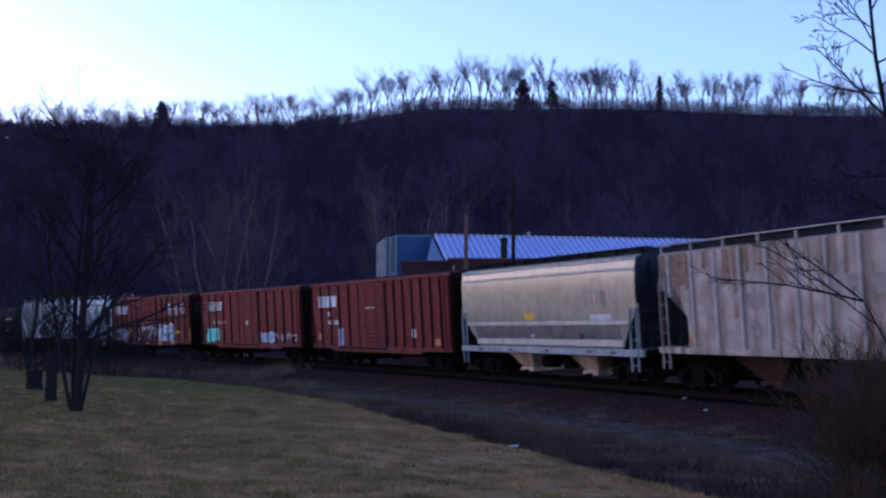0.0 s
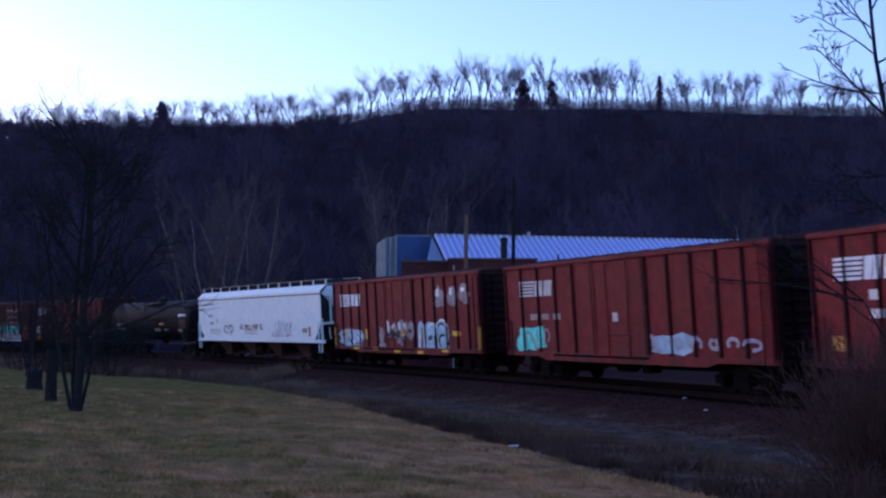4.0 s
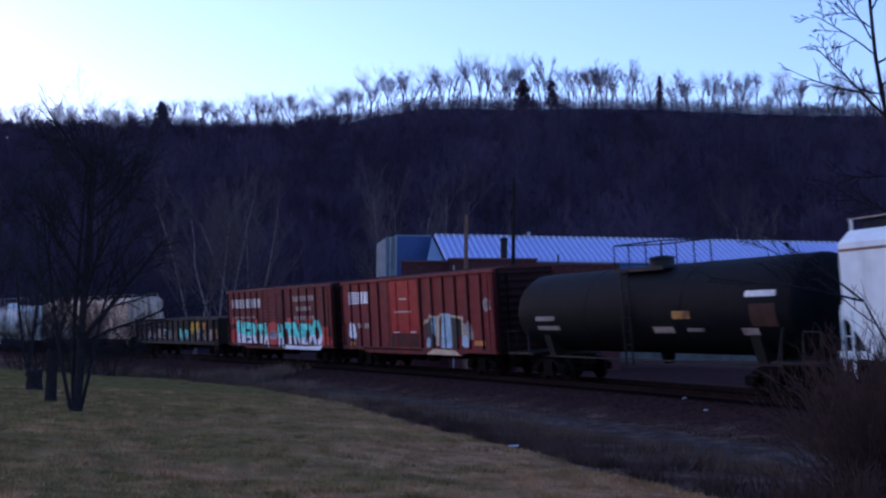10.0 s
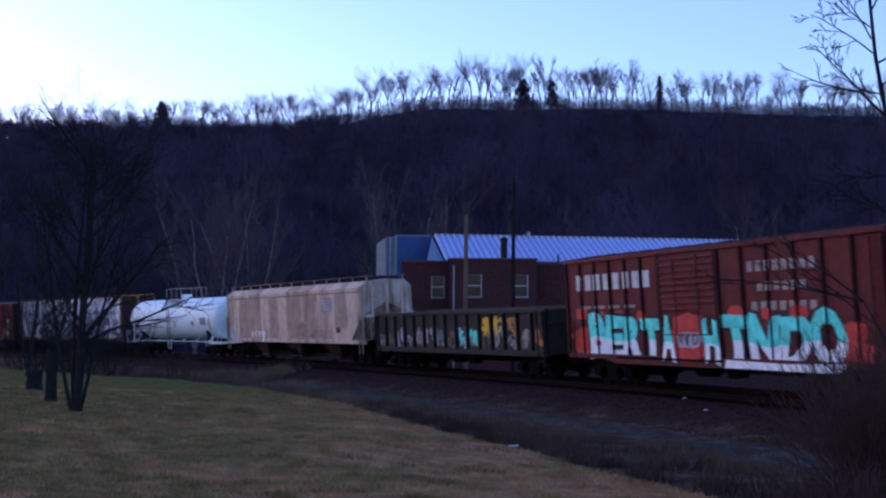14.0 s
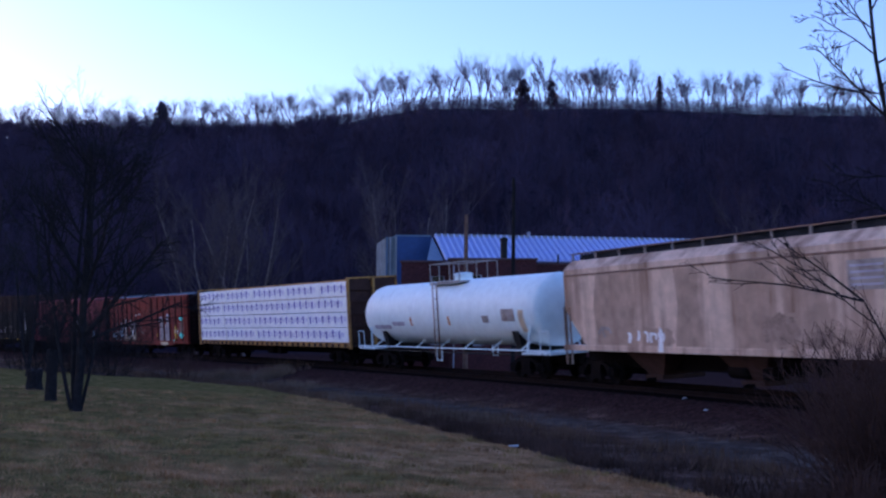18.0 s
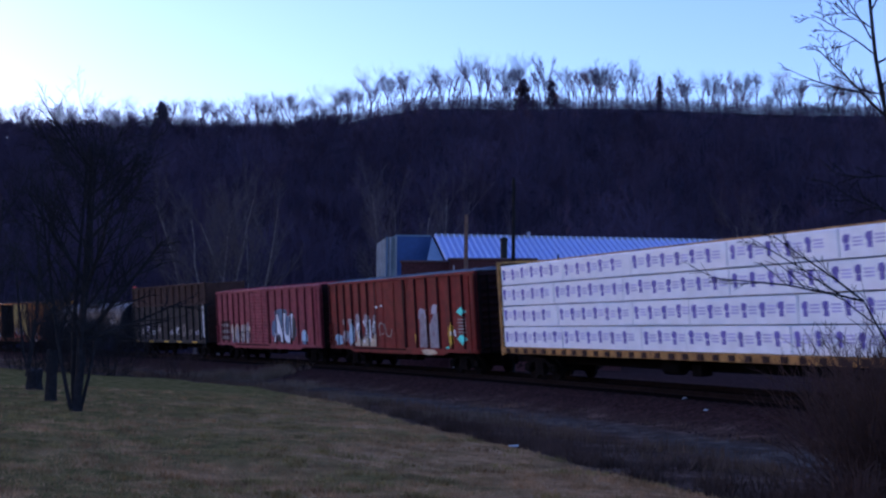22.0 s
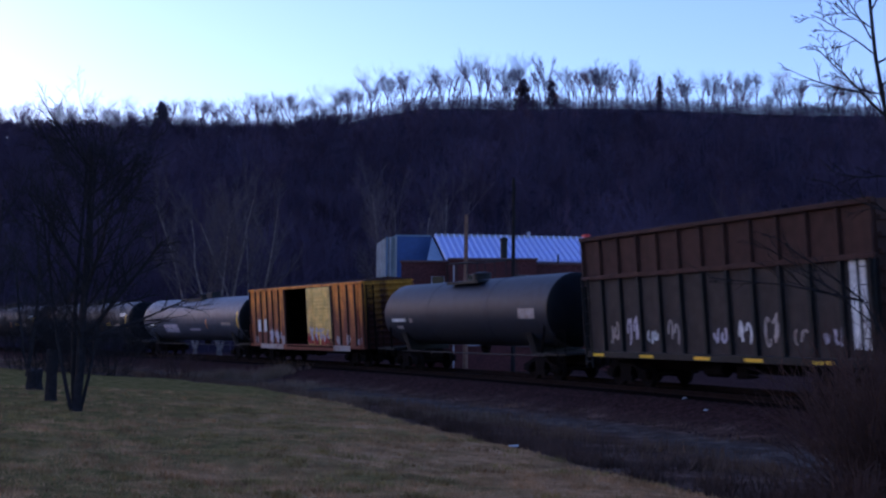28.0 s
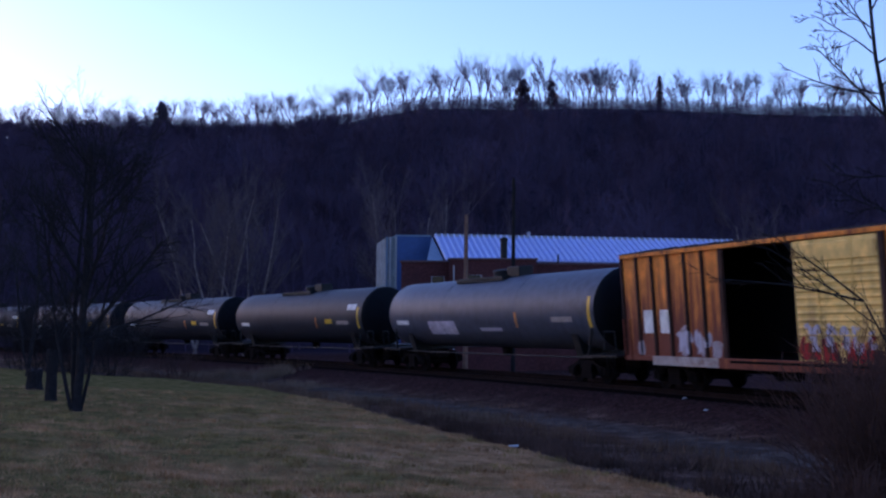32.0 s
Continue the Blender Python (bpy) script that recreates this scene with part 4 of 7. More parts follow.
def tank_car(name, label, L, R, zc, paint, head_paint=None, walkway=True, side_rail=None, panels=(), group="freight cars", rail_paint="black", underframe="black", side_ladder=True):
    car = thing(name, label, "tank car", group=group)
    POSTS.clear()
    h = L / 2
    d = 0.62
    prof = []
    for i in range(7):
        a = math.pi / 2 * i / 6
        prof.append((h - d + d * math.sin(a), R * max(math.cos(a), 0.02) if i < 6 else 0.02))
    barrel = [(-h + d + (L - 2 * d) * i / 10, R) for i in range(11)]
    ends = [(-a, r) for a, r in reversed(prof)][:-1]
    part("shell", Shape().spun(ends + barrel + (prof[1:] if head_paint is None else []), 40, "x", 0, zc), paint, car, smooth=True)
    # only the front head takes its own, darker colour
    if head_paint:
        part("head", Shape().spun(prof, 40, "x", 0, zc), head_paint, car, smooth=True)
    for x in (-L * 0.17, L * 0.17):
        part("weld_band", Shape().spun([(x - 0.04, R - 0.02), (x - 0.04, R + 0.012), (x + 0.04, R + 0.012), (x + 0.04, R - 0.02)], 40, "x", 0, zc), paint, car)
    for sg in (-1, 1):
        # saddles and stub sills
        part("saddle", Shape().prism([(-1.0, 1.05), (1.0, 1.05), (1.25, zc - R * 0.55), (-1.25, zc - R * 0.55)], "x", sg * (h - 2.3) - 0.22, sg * (h - 2.3) + 0.22), underframe, car)
        part("end_platform", Shape().box(*sorted((sg * (h - 1.5), sg * (h + 0.55))), -1.45, 1.45, 1.14, 1.22), underframe if side_rail is None else rail_paint, car)
        for y in (-1.42, 1.42):
            part("end_rail", Shape().path([(sg * (h + 0.5), y, 1.2), (sg * (h + 0.5), y, 2.05), (sg * (h - 0.15), y, 2.05), (sg * (h - 0.2), y, 1.2)], 0.022), rail_paint, car)
            part("strut", Shape().tube((sg * (h - 1.15), y, 1.22), (sg * (h - 0.95), y * 0.93, zc - 0.45), 0.05), rail_paint, car)
        ladder(car, sg * (h + 0.2), 0.5, 1.2, -1.46, 0.4, n=2)
    # manway, valves and the walkway round them
    part("manway", Shape().spun([(zc + R - 0.08, 0.42), (zc + R + 0.2, 0.42), (zc + R + 0.23, 0.46), (zc + R + 0.3, 0.4), (zc + R + 0.34, 0.12)], 16, "z"), "black" if head_paint or paint != "white" else paint, car)
    if walkway:
        pl = part("top_platform", Shape().box(-1.45, 1.45, -1.0, 1.0, zc + R - 0.12, zc + R - 0.06).box(-1.45, 1.45, -1.02, -0.96, zc + R - 0.16, zc + R - 0.04), "black" if paint != "white" else "worn", car)
        top_rail = "black" if paint != "white" else "worn"
        for x in (-1.4, -0.5, 0.5, 1.4):
            for y in (-0.98, 0.98):
                part("rail_post", Shape().tube((x, y, zc + R - 0.1), (x, y, zc + R + 0.78), 0.024, n=6), top_rail, pl)
        s = Shape()
        for y in (-0.98, 0.98):
            s.tube((-1.4, y, zc + R + 0.78), (1.4, y, zc + R + 0.78), 0.024, n=6)
        for x in (-1.4, 1.4):
            s.tube((x, -0.98, zc + R + 0.78), (x, 0.98, zc + R + 0.78), 0.024, n=6)
        part("hand_rail", s, top_rail, pl)
        if side_ladder:
            ladder(car, 0.0, 0.95, zc + R - 0.1, -R - 0.08, 0.4, material="pale" if rail_paint == "white" else rail_paint)
    else:
        part("top_strip", Shape().box(-2.9, 1.2, -0.75, 0.75, zc + R - 0.16, zc + R + 0.03, 0.02), "black", car)
        part("valve_cover", Shape().box(0.9, 1.9, -0.35, 0.35, zc + R - 0.05, zc + R + 0.4, 0.04), "black", car)
    if side_rail:
        for y in (-1.45, 1.45):
            sr = part("side_rail", Shape().tube((-h - 0.3, y, side_rail), (h + 0.3, y, side_rail), 0.03), rail_paint, car)
            for i in range(7):
                x = -h + 1.6 + (L - 3.2) * i / 6
                part("rail_bracket", Shape().tube((x, y, side_rail), (x + 0.25, y * 0.72, zc - R * 0.83), 0.03), rail_paint, sr)
            part("stirrup", Shape().path([(-0.25, y, side_rail), (-0.25, y, 0.75), (0.25, y, 0.75), (0.25, y, side_rail)], 0.025), rail_paint, car)
    part("bottom_outlet", Shape().spun([(zc - R - 0.35, 0.14), (zc - R - 0.2, 0.22), (zc - R + 0.06, 0.25)], 12, "z"), "steel", car)

    def on_shell(name, x0, x1, z0, z1, material):
        ring = []
        for k in range(5):
            z = z0 + (z1 - z0) * k / 4
            ring.append((-math.sqrt(max(R * R - (z - zc) ** 2, 0.01)) - 0.012, z))
        inner = [(y + 0.03, z) for y, z in reversed(ring)]
        part(name, Shape().prism(ring + inner, "x", x0, x1), material, car)
    for p in panels:
        on_shell(*p)
    running_gear(car, L, h - 1.9, 1.12, 0.35, stub=h - 3.2)
    part("side_pipe", Shape().tube((-h + 1.5, -1.05, 1.08), (h - 1.5, -1.05, 1.08), 0.028), underframe, car)
    return car


def gondola(name, label, L, zt, ribs, lower, upper=None, z_mid=None, zb=1.22, rib_paint="black"):
    car = thing(name, label, "gondola car", group="freight cars")
    POSTS.clear()
    h = L / 2
    for sg in (-1, 1):
        zm = z_mid or zt
        part("side_panel", Shape().box(-h, h, *sorted((sg * 1.38, sg * 1.42)), zb, zm), lower, car)
        rib = Shape().box(-0.07, 0.07, *sorted((sg * 1.41, sg * 1.54)), zb + 0.02, zm - 0.05, 0.02).mesh("side_post", M[rib_paint])
        for i in range(ribs + 1):
            part("side_post", rib, None, car, at=Matrix.Translation((-h + 0.1 + (L - 0.2) * i / ribs, 0, 0)))
        part("top_rail", Shape().box(-h, h, *sorted((sg * 1.36, sg * 1.55)), zm - 0.1, zm + 0.06, 0.02), lower if not upper else upper, car)
        part("side_sill", Shape().box(-h, h, *sorted((sg * 1.38, sg * 1.55)), zb - 0.12, zb + 0.1, 0.015), rib_paint, car)
        if upper:
            part("upper_panel", Shape().box(-h, h, *sorted((sg * 1.38, sg * 1.42)), zm, zt), upper, car)
            rb = Shape().box(-0.06, 0.06, *sorted((sg * 1.41, sg * 1.52)), zm + 0.06, zt - 0.08, 0.02).mesh("side_post", M[upper])
            for i in range(ribs + 1):
                part("upper_post", rb, None, car, at=Matrix.Translation((-h + 0.1 + (L - 0.2) * i / ribs, 0, 0)))
            part("upper_rail", Shape().box(-h, h, *sorted((sg * 1.36, sg * 1.55)), zt - 0.1, zt + 0.05, 0.02), upper, car)
        for x in (-h + 0.3, h - 0.35):
            ladder(car, x, zb - 0.5, min(zm, zt) - 0.05, sg * 1.58, 0.42, material=rib_paint)
    for sg in (-1, 1):
        e = part("end_wall", Shape().box(*sorted((sg * (h - 0.05), sg * h)), -1.42, 1.42, zb - 0.05, zt), upper or lower, car)
        n = int((zt - zb) / 0.45)
        for i in range(n):
            z = zb + 0.25 + i * (zt - zb - 0.3) / n
            part("end_rib", Shape().box(*sorted((sg * (h - 0.01), sg * (h + 0.09))), -1.35, 1.35, z - 0.06, z + 0.06), upper or lower, e)
    part("floor", Shape().box(-h + 0.06, h - 0.06, -1.38, 1.38, zb - 0.08, zb), "steel", car)
    running_gear(car, L, h - 1.8, 1.1, 0.3)
    return car

# ---- the train, front car first: left and right end of each body on the line at the start ----
TRAIN = []


def coupled(car, left, right):
    TRAIN.append((car, (left + right) / 2, max(6.0, (right - left) - 4.3)))
    return car


rg = random.Random(11)

c = coupled(hopper("covered_hopper", "pale grey ribbed covered hopper car with rust-streaked sides", 18.2, "pale", SEC_HIGH, 3, 1.45, 3.5, full=2.5, bracket_paint="pale_rib", board_paint="pale_rib", rib_paint="pale_rib", frame_paint="end_dark", board=(1.08, 1.44), ribs=15, bay_paint="rust_brown", walk_z=4.80), 16.0, 34.2)
part("rust_stain", strokes([[(x0, z0), (x0 + w, z0 + 0.1), (x0 + w * 0.8, 4.48), (x0 + 0.05, 4.48)] for x0, w, z0 in ((-9.0, 0.35, 4.0), (-8.45, 0.35, 3.7), (-8.1, 0.4, 3.45), (-7.7, 0.3, 3.3), (-6.75, 0.3, 3.9), (-5.75, 0.45, 3.4), (-5.25, 0.2, 2.4), (-4.6, 0.14, 3.7), (-3.2, 0.2, 3.2), (-2.0, 0.14, 2.0), (-0.6, 0.16, 3.5), (2.9, 0.2, 3.3), (5.3, 0.14, 2.8))], -1.503), "pale_rust", c)
decal(c, "orange_panel", -7.6, -7.2, 1.62, 1.95, "g_orange", -1.512)
heading_row(c, 0, -5.2, -3.6, 2.7, 3.15, 3, "worn", -1.512)
heading_row(c, 0, -5.2, -4.0, 1.95, 2.35, 4, "worn", -1.512)
heading_row(c, 0, -1.2, 1.8, 3.0, 3.5, 4, "worn", -1.512)

c = coupled(hopper("covered_hopper", "smooth silver-grey round-sided covered hopper car with pale bands", 12.7, "grey", SEC_ROUND, 2, 1.15, 2.75, (1.22, 1.45), roof_paint="roof_dark", bands=((4.50, 1.44, 0.13), (4.16, 1.505, 0.11), (2.36, 1.525, 0.14), (1.64, 1.40, 0.22)), bay_paint="tan", bay_w=1.9, walk_z=4.84, bracket_paint="steel", band_paint="band_cream", sill_paint="sill_grey", frame_paint="roof_dark", board_paint="roof_dark"), 1.95, 14.65)
decal(c, "yellow_panel", -1.05, -0.3, 2.48, 2.76, "g_yellow", -1.56)
# brown-grey strip between the two lower bands
part("brown_grey_strip", Shape().prism([(-1.437, 1.78), (-1.485, 2.0), (-1.512, 2.27), (-1.50, 2.27), (-1.47, 2.0), (-1.42, 1.78)], "x", -5.3, 5.3), "strip_grey", c)
for x in (-4.9, -2.4, 0.4, 3.3, 4.8):
    part("sill_mark", Shape().box(x, x + 0.28, -1.586, -1.576, 1.30, 1.37), "rust_brown", c)
decal(c, "white_panel", 3.55, 4.9, 2.45, 2.66, "stencil", -1.56)
heading_row(c, 0, 3.3, 4.8, 2.9, 3.5, 3, "pale", -1.562)
decal(c, "white_panel", -0.75, -0.5, 1.82, 1.95, "stencil", -1.48)
decal(c, "black_panel", 2.7, 3.0, 1.78, 1.98, "g_black", -1.48)

NS = dict(paint="red", end_paint="end_shade", roof_paint="red_dark")
c = coupled(boxcar("boxcar", "oxide red boxcar with ribbed sliding door and white marks", 15.9, ribs_l=5, ribs_r=7, door=(-1.7, 1.33), style="ribbed", **NS), -15.15, 0.75)
rail_mark(c, -7.05, 3.35, 1.1)
heading_row(c, 0, -5.8, -5.2, 2.85, 3.1, 1, "stencil")
heading_row(c, 0, -5.8, -4.2, 2.4, 2.62, 2, "stencil")
part("graffiti", strokes([[(-4.6, 1.2), (-3.9, 1.2), (-3.85, 2.2), (-4.5, 2.15), (-4.45, 1.7)]], -1.456), "g_blue", c)
decal(c, "stencil_panel", 4.0, 4.45, 1.75, 2.15, "stencil")
decal(c, "white_panel", -0.8, 0.3, 3.2, 3.26, "stencil", -1.545)
decal(c, "yellow_panel", 6.2, 6.75, 1.4, 1.7, "g_orange")
decal(c, "yellow_panel", -7.3, -6.75, 1.55, 1.95, "g_orange")

c = coupled(boxcar("boxcar", "oxide red boxcar with plug door and painted tags", 15.9, ribs_l=5, ribs_r=5, door=(-1.38, 1.78), **NS), -32.6, -16.65)
rail_mark(c, -6.7, 3.4, 1.1, material="stencil")
heading_row(c, 0, -6.0, -3.4, 2.5, 2.72, 3, "worn")
part("graffiti", strokes([blob(-7.2, -5.0, 1.25, 2.2, rg, 14, 0.3)], -1.456), "g_cyan", c)
part("graffiti", strokes(scrawl(-6.6, -4.6, 1.4, 2.2, 3, rg), -1.462), "worn", c)
part("graffiti", strokes([blob(2.1, 4.0, 1.3, 2.0, rg, 12, 0.25)], -1.456), "g_blue", c)
part("graffiti", strokes(scrawl(2.0, 7.4, 1.4, 2.0, 6, rg, 0.12), -1.462), "g_lilac", c)
decal(c, "white_panel", -0.1, 0.2, 2.4, 2.7, "stencil", -1.535)

c = coupled(boxcar("boxcar", "oxide red boxcar covered in pale blue and white graffiti", 15.65, ribs_l=6, ribs_r=6, door=(-1.4, 1.55), **NS), -50.35, -34.7)
rail_mark(c, -7.0, 3.35, 1.15)
for x0, x1, z0 in ((3.75, 4.7, 3.1), (5.0, 5.9, 3.2), (6.05, 6.85, 3.3)):
    part("graffiti", strokes([blob(x0, x1, z0, 4.05, rg, 14, 0.3)], -1.456), "g_haze", c)
    part("graffiti", strokes([blob(x0 + 0.1, x0 + 0.4, z0 + 0.45, 3.95, rg, 9, 0.35)], -1.462), "g_white", c)
part("graffiti", strokes([blob(-7.3, -4.4, 1.25, 2.15, rg, 16, 0.18)], -1.456), "g_blue", c)
part("graffiti", strokes(scrawl(-7.2, -4.4, 1.3, 2.1, 4, rg, 0.1), -1.462), "g_white", c)
part("graffiti", strokes(scrawl(-7.1, -4.5, 1.35, 2.0, 3, rg, 0.06), -1.47), "g_black", c)
part("graffiti", strokes([blob(-1.3 + 0.47 * k + rg.uniform(-0.1, 0.1), -0.75 + 0.47 * k, 1.25 + rg.uniform(0, 0.7), 1.9 + rg.uniform(0, 0.75), rg, 9, 0.35) for k in range(6)], -1.538), "g_haze", c)
part("graffiti", strokes([blob(-1.3 + 0.4 * k, -1.1 + 0.4 * k + rg.uniform(0, 0.2), 1.3 + rg.uniform(0, 0.8), 1.6 + rg.uniform(0, 0.9), rg, 8, 0.35) for k in range(7)], -1.545), "g_black", c)
part("graffiti", strokes([blob(-1.2 + 0.6 * k, -0.95 + 0.6 * k, 1.9 + rg.uniform(0, 0.4), 2.4 + rg.uniform(0, 0.2), rg, 8, 0.35) for k in range(4)], -1.552), "g_white", c)
part("graffiti", strokes([blob(-2.4, -1.6, 1.15, 1.5, rg, 12, 0.35), blob(-2.3, -1.8, 1.5, 2.3, rg, 12, 0.35)], -1.456), "g_haze", c)
part("graffiti", strokes([[(1.85, 1.2), (1.9, 2.3), (2.2, 2.55), (2.6, 2.3), (3.0, 2.5), (3.6, 2.35), (4.2, 2.62), (4.75, 2.4), (4.9, 1.9), (4.7, 1.5), (4.95, 1.2)]], -1.456), "g_blue", c)
part("graffiti", strokes([[(2.2, 1.3), (2.35, 1.3), (2.45, 2.2), (2.3, 2.2)], [(2.9, 1.6), (3.3, 1.7), (3.25, 1.9), (2.95, 1.8)], [(3.6, 1.25), (3.8, 1.25), (3.75, 1.9), (3.6, 1.85)], band(4.2, 2.05, 0.45, 0.4, -0.4, 2.6, 0.1), band(4.3, 1.6, 0.4, 0.35, 1.0, 4.2, 0.12)], -1.462), "g_black", c)
part("graffiti", strokes([[(1.95, 1.25), (2.1, 1.25), (2.15, 1.9), (2.0, 1.9)], [(2.6, 1.25), (2.75, 1.25), (2.7, 1.7), (2.6, 1.7)], band(3.4, 2.1, 0.5, 0.35, 0.4, 2.8, 0.09), band(4.3, 2.15, 0.55, 0.45, 0.2, 2.2, 0.08)], -1.468), "g_white", c)
for x in (-7.72, 7.7):
    decal(c, "yellow_reflector", x - 0.1, x + 0.1, 1.3, 2.25, "g_yellow", -1.535)
for x in (-6.3, -3.75, 2.55):
    decal(c, "yellow_reflector", x - 0.1, x + 0.1, 1.65, 2.15, "g_yellow", -1.5)
for x in (-5.3, -3.0, -0.5, 1.9, 4.3):
    decal(c, "yellow_reflector", x, x + 0.6, 1.12 if abs(x) > 2.5 else 1.02, 1.24 if abs(x) > 2.5 else 1.14, "g_yellow", -1.545)
decal(c, "yellow_panel", 5.2, 5.9, 1.85, 2.05, "g_yellow")
decal(c, "yellow_panel", 0.4, 0.8, 1.85, 2.05, "g_yellow", -1.56)

c = coupled(hopper("covered_hopper", "clean white covered hopper car with small graffiti tags", 19.1, "white", SEC_FLAT, 4, 0.95, 2.5, bands=((4.12, 1.485, 0.07),), band_paint="g_brown", board_paint="worn", bay_paint="rust_brown", bay_w=2.4), -71.2, -52.1)
Y = -1.512
decal(c, "stencil_panel", -7.6, -6.9, 2.95, 3.15, "g_lilac", Y)
decal(c, "stencil_panel", -7.5, -6.8, 2.45, 2.65, "g_lilac", Y)
decal(c, "stencil_panel", -6.2, -6.05, 2.6, 2.85, "worn", Y)
for z in (1.85, 2.0, 2.1):
    decal(c, "text_bar", -7.4, -5.6, z, z + 0.04, "worn", Y)
    decal(c, "text_bar", -1.5, 0.6, z, z + 0.04, "worn", Y)
part("graffiti", strokes(scrawl(-5.0, -3.4, 1.75, 2.55, 2, rg, 0.09), Y), "g_black", c)
part("graffiti", strokes(scrawl(-2.2, 1.6, 2.1, 2.5, 6, rg, 0.08), Y), "g_black", c)
part("graffiti", strokes(scrawl(-1.4, 0.8, 2.15, 2.45, 3, rg, 0.06), Y - 0.006), "g_orange", c)
part("graffiti", strokes(scrawl(3.2, 5.8, 1.75, 2.7, 5, rg, 0.07), Y), "g_lilac", c)
part("graffiti", strokes(scrawl(2.8, 5.2, 1.62, 2.0, 4, rg, 0.05), Y - 0.006), "worn", c)
part("graffiti", strokes(scrawl(2.8, 6.4, 1.40, 1.54, 9, rg, 0.03), -1.535), "g_lilac", c)
decal(c, "stencil_panel", 7.1, 7.75, 1.95, 2.2, "worn", Y)
decal(c, "yellow_panel", 7.9, 8.15, 1.75, 2.3, "g_orange", Y)

c = coupled(tank_car("tank_car", "black tank car with top platform and worn white panels", 16.6, 1.48, 2.72, "tank_black", panels=(
    ("white_panel", -6.4, -5.0, 2.45, 2.62, "worn"), ("white_panel", 5.9, 7.2, 3.05, 3.22, "stencil"), ("rust_panel", 6.1, 7.2, 2.2, 2.85, "rust_brown"), ("stencil_panel", -6.4, -4.8, 2.1, 2.25, "worn"),
    ("stencil_panel", 1.2, 2.3, 2.0, 2.2, "worn"), ("orange_panel", 2.4, 3.3, 2.45, 2.7, "ochre"), ("stencil_panel", 3.0, 3.8, 2.05, 2.15, "worn"), ("stencil_panel", 5.6, 6.3, 1.95, 2.15, "worn"))), -89.3, -72.7)

c = coupled(boxcar("boxcar", "oxide red boxcar with bright red door and white graffiti", 15.9, ribs_l=5, ribs_r=6, door=(-2.2, 1.15), door_paint="bright_red", **NS), -106.5, -90.6)
rail_mark(c, -7.1, 3.45, 1.15)
heading_row(c, 0, -6.1, -4.3, 2.2, 2.45, 2, "worn")
part("graffiti", strokes([blob(-7.2, -6.3, 1.65, 2.5, rg, 12, 0.2)], -1.456), "g_white", c)
decal(c, "yellow_panel", -7.1, -6.5, 1.3, 1.5, "g_orange")
decal(c, "white_panel", -0.9, -0.1, 3.55, 3.62, "stencil", -1.54)
decal(c, "white_panel", -1.4, 0.3, 2.95, 3.0, "stencil", -1.54)
decal(c, "door_patch", -2.05, 1.0, 1.3, 1.95, "red_dark", -1.535)
for x in (-1.6, 0.1):
    decal(c, "white_panel", x, x + 0.6, 1.95, 2.03, "g_white", -1.545)
part("graffiti", strokes([[(1.45, 2.45), (1.6, 2.55), (1.8, 2.45), (2.0, 2.72), (2.6, 2.62), (2.65, 1.7), (2.3, 1.3), (1.9, 1.35), (1.6, 1.75)], [(3.9, 2.75), (4.25, 2.85), (5.0, 2.6), (4.95, 1.9), (4.6, 1.75), (4.55, 1.3), (4.1, 1.3)]], -1.458), "g_black", c)
part("graffiti", strokes([[(1.38, 2.42), (1.6, 2.62), (1.8, 2.52), (2.0, 2.8), (2.9, 2.68), (3.1, 2.85), (5.1, 2.68), (5.08, 1.95), (4.98, 1.9), (4.98, 2.58), (3.2, 2.75), (2.9, 2.58), (2.0, 2.68), (1.8, 2.4), (1.6, 2.5), (1.42, 2.3)]], -1.462), "g_cream", c)
part("graffiti", strokes([blob(1.6, 2.0, 1.3, 1.75, rg, 10, 0.2), blob(4.9, 5.5, 1.35, 1.85, rg, 10, 0.2), blob(2.3, 2.55, 1.9, 2.8, rg, 10, 0.2)], -1.4625), "g_blue", c)
part("graffiti", strokes([[(3.0, 1.3), (4.0, 1.3), (4.05, 1.9), (3.95, 2.82), (3.25, 2.85), (3.1, 2.2)]], -1.466), "g_blue", c)
part("graffiti", strokes([[(2.7, 1.4), (2.95, 1.4), (3.1, 2.8), (2.8, 2.7)], [(1.7, 1.02), (4.9, 1.0), (4.4, 1.22), (2.4, 1.26)]], -1.545), "g_cream", c)
part("graffiti", strokes([blob(5.0, 5.9, 1.6, 2.5, rg, 10, 0.3)], -1.456), "worn", c)
decal(c, "yellow_panel", 6.0, 6.9, 1.45, 1.65, "g_orange")
part("graffiti", strokes([blob(6.9, 7.5, 2.9, 3.4, rg, 10, 0.3)], -1.456), "worn", c)

c = coupled(boxcar("boxcar", "brown-red boxcar with large turquoise and white graffiti", 15.6, "brick_red", 6, 6, (-1.86, 1.11), "ribbed", end_paint="end_shade", roof_paint="red_dark"), -123.25, -107.65)
heading_row(c, 0, -7.1, -2.2, 3.5, 4.05, 8, "stencil")
heading_row(c, 0, 2.5, 5.4, 3.75, 4.05, 8, "worn")
heading_row(c, 0, 2.9, 5.0, 3.2, 3.45, 6, "worn")
heading_row(c, 0, 2.6, 5.4, 2.65, 2.9, 7, "worn")
heading_row(c, 0, -6.8, -3.0, 2.85, 2.95, 4, "worn")
decal(c, "red_patch", -7.2, -6.4, 2.5, 2.85, "g_red")
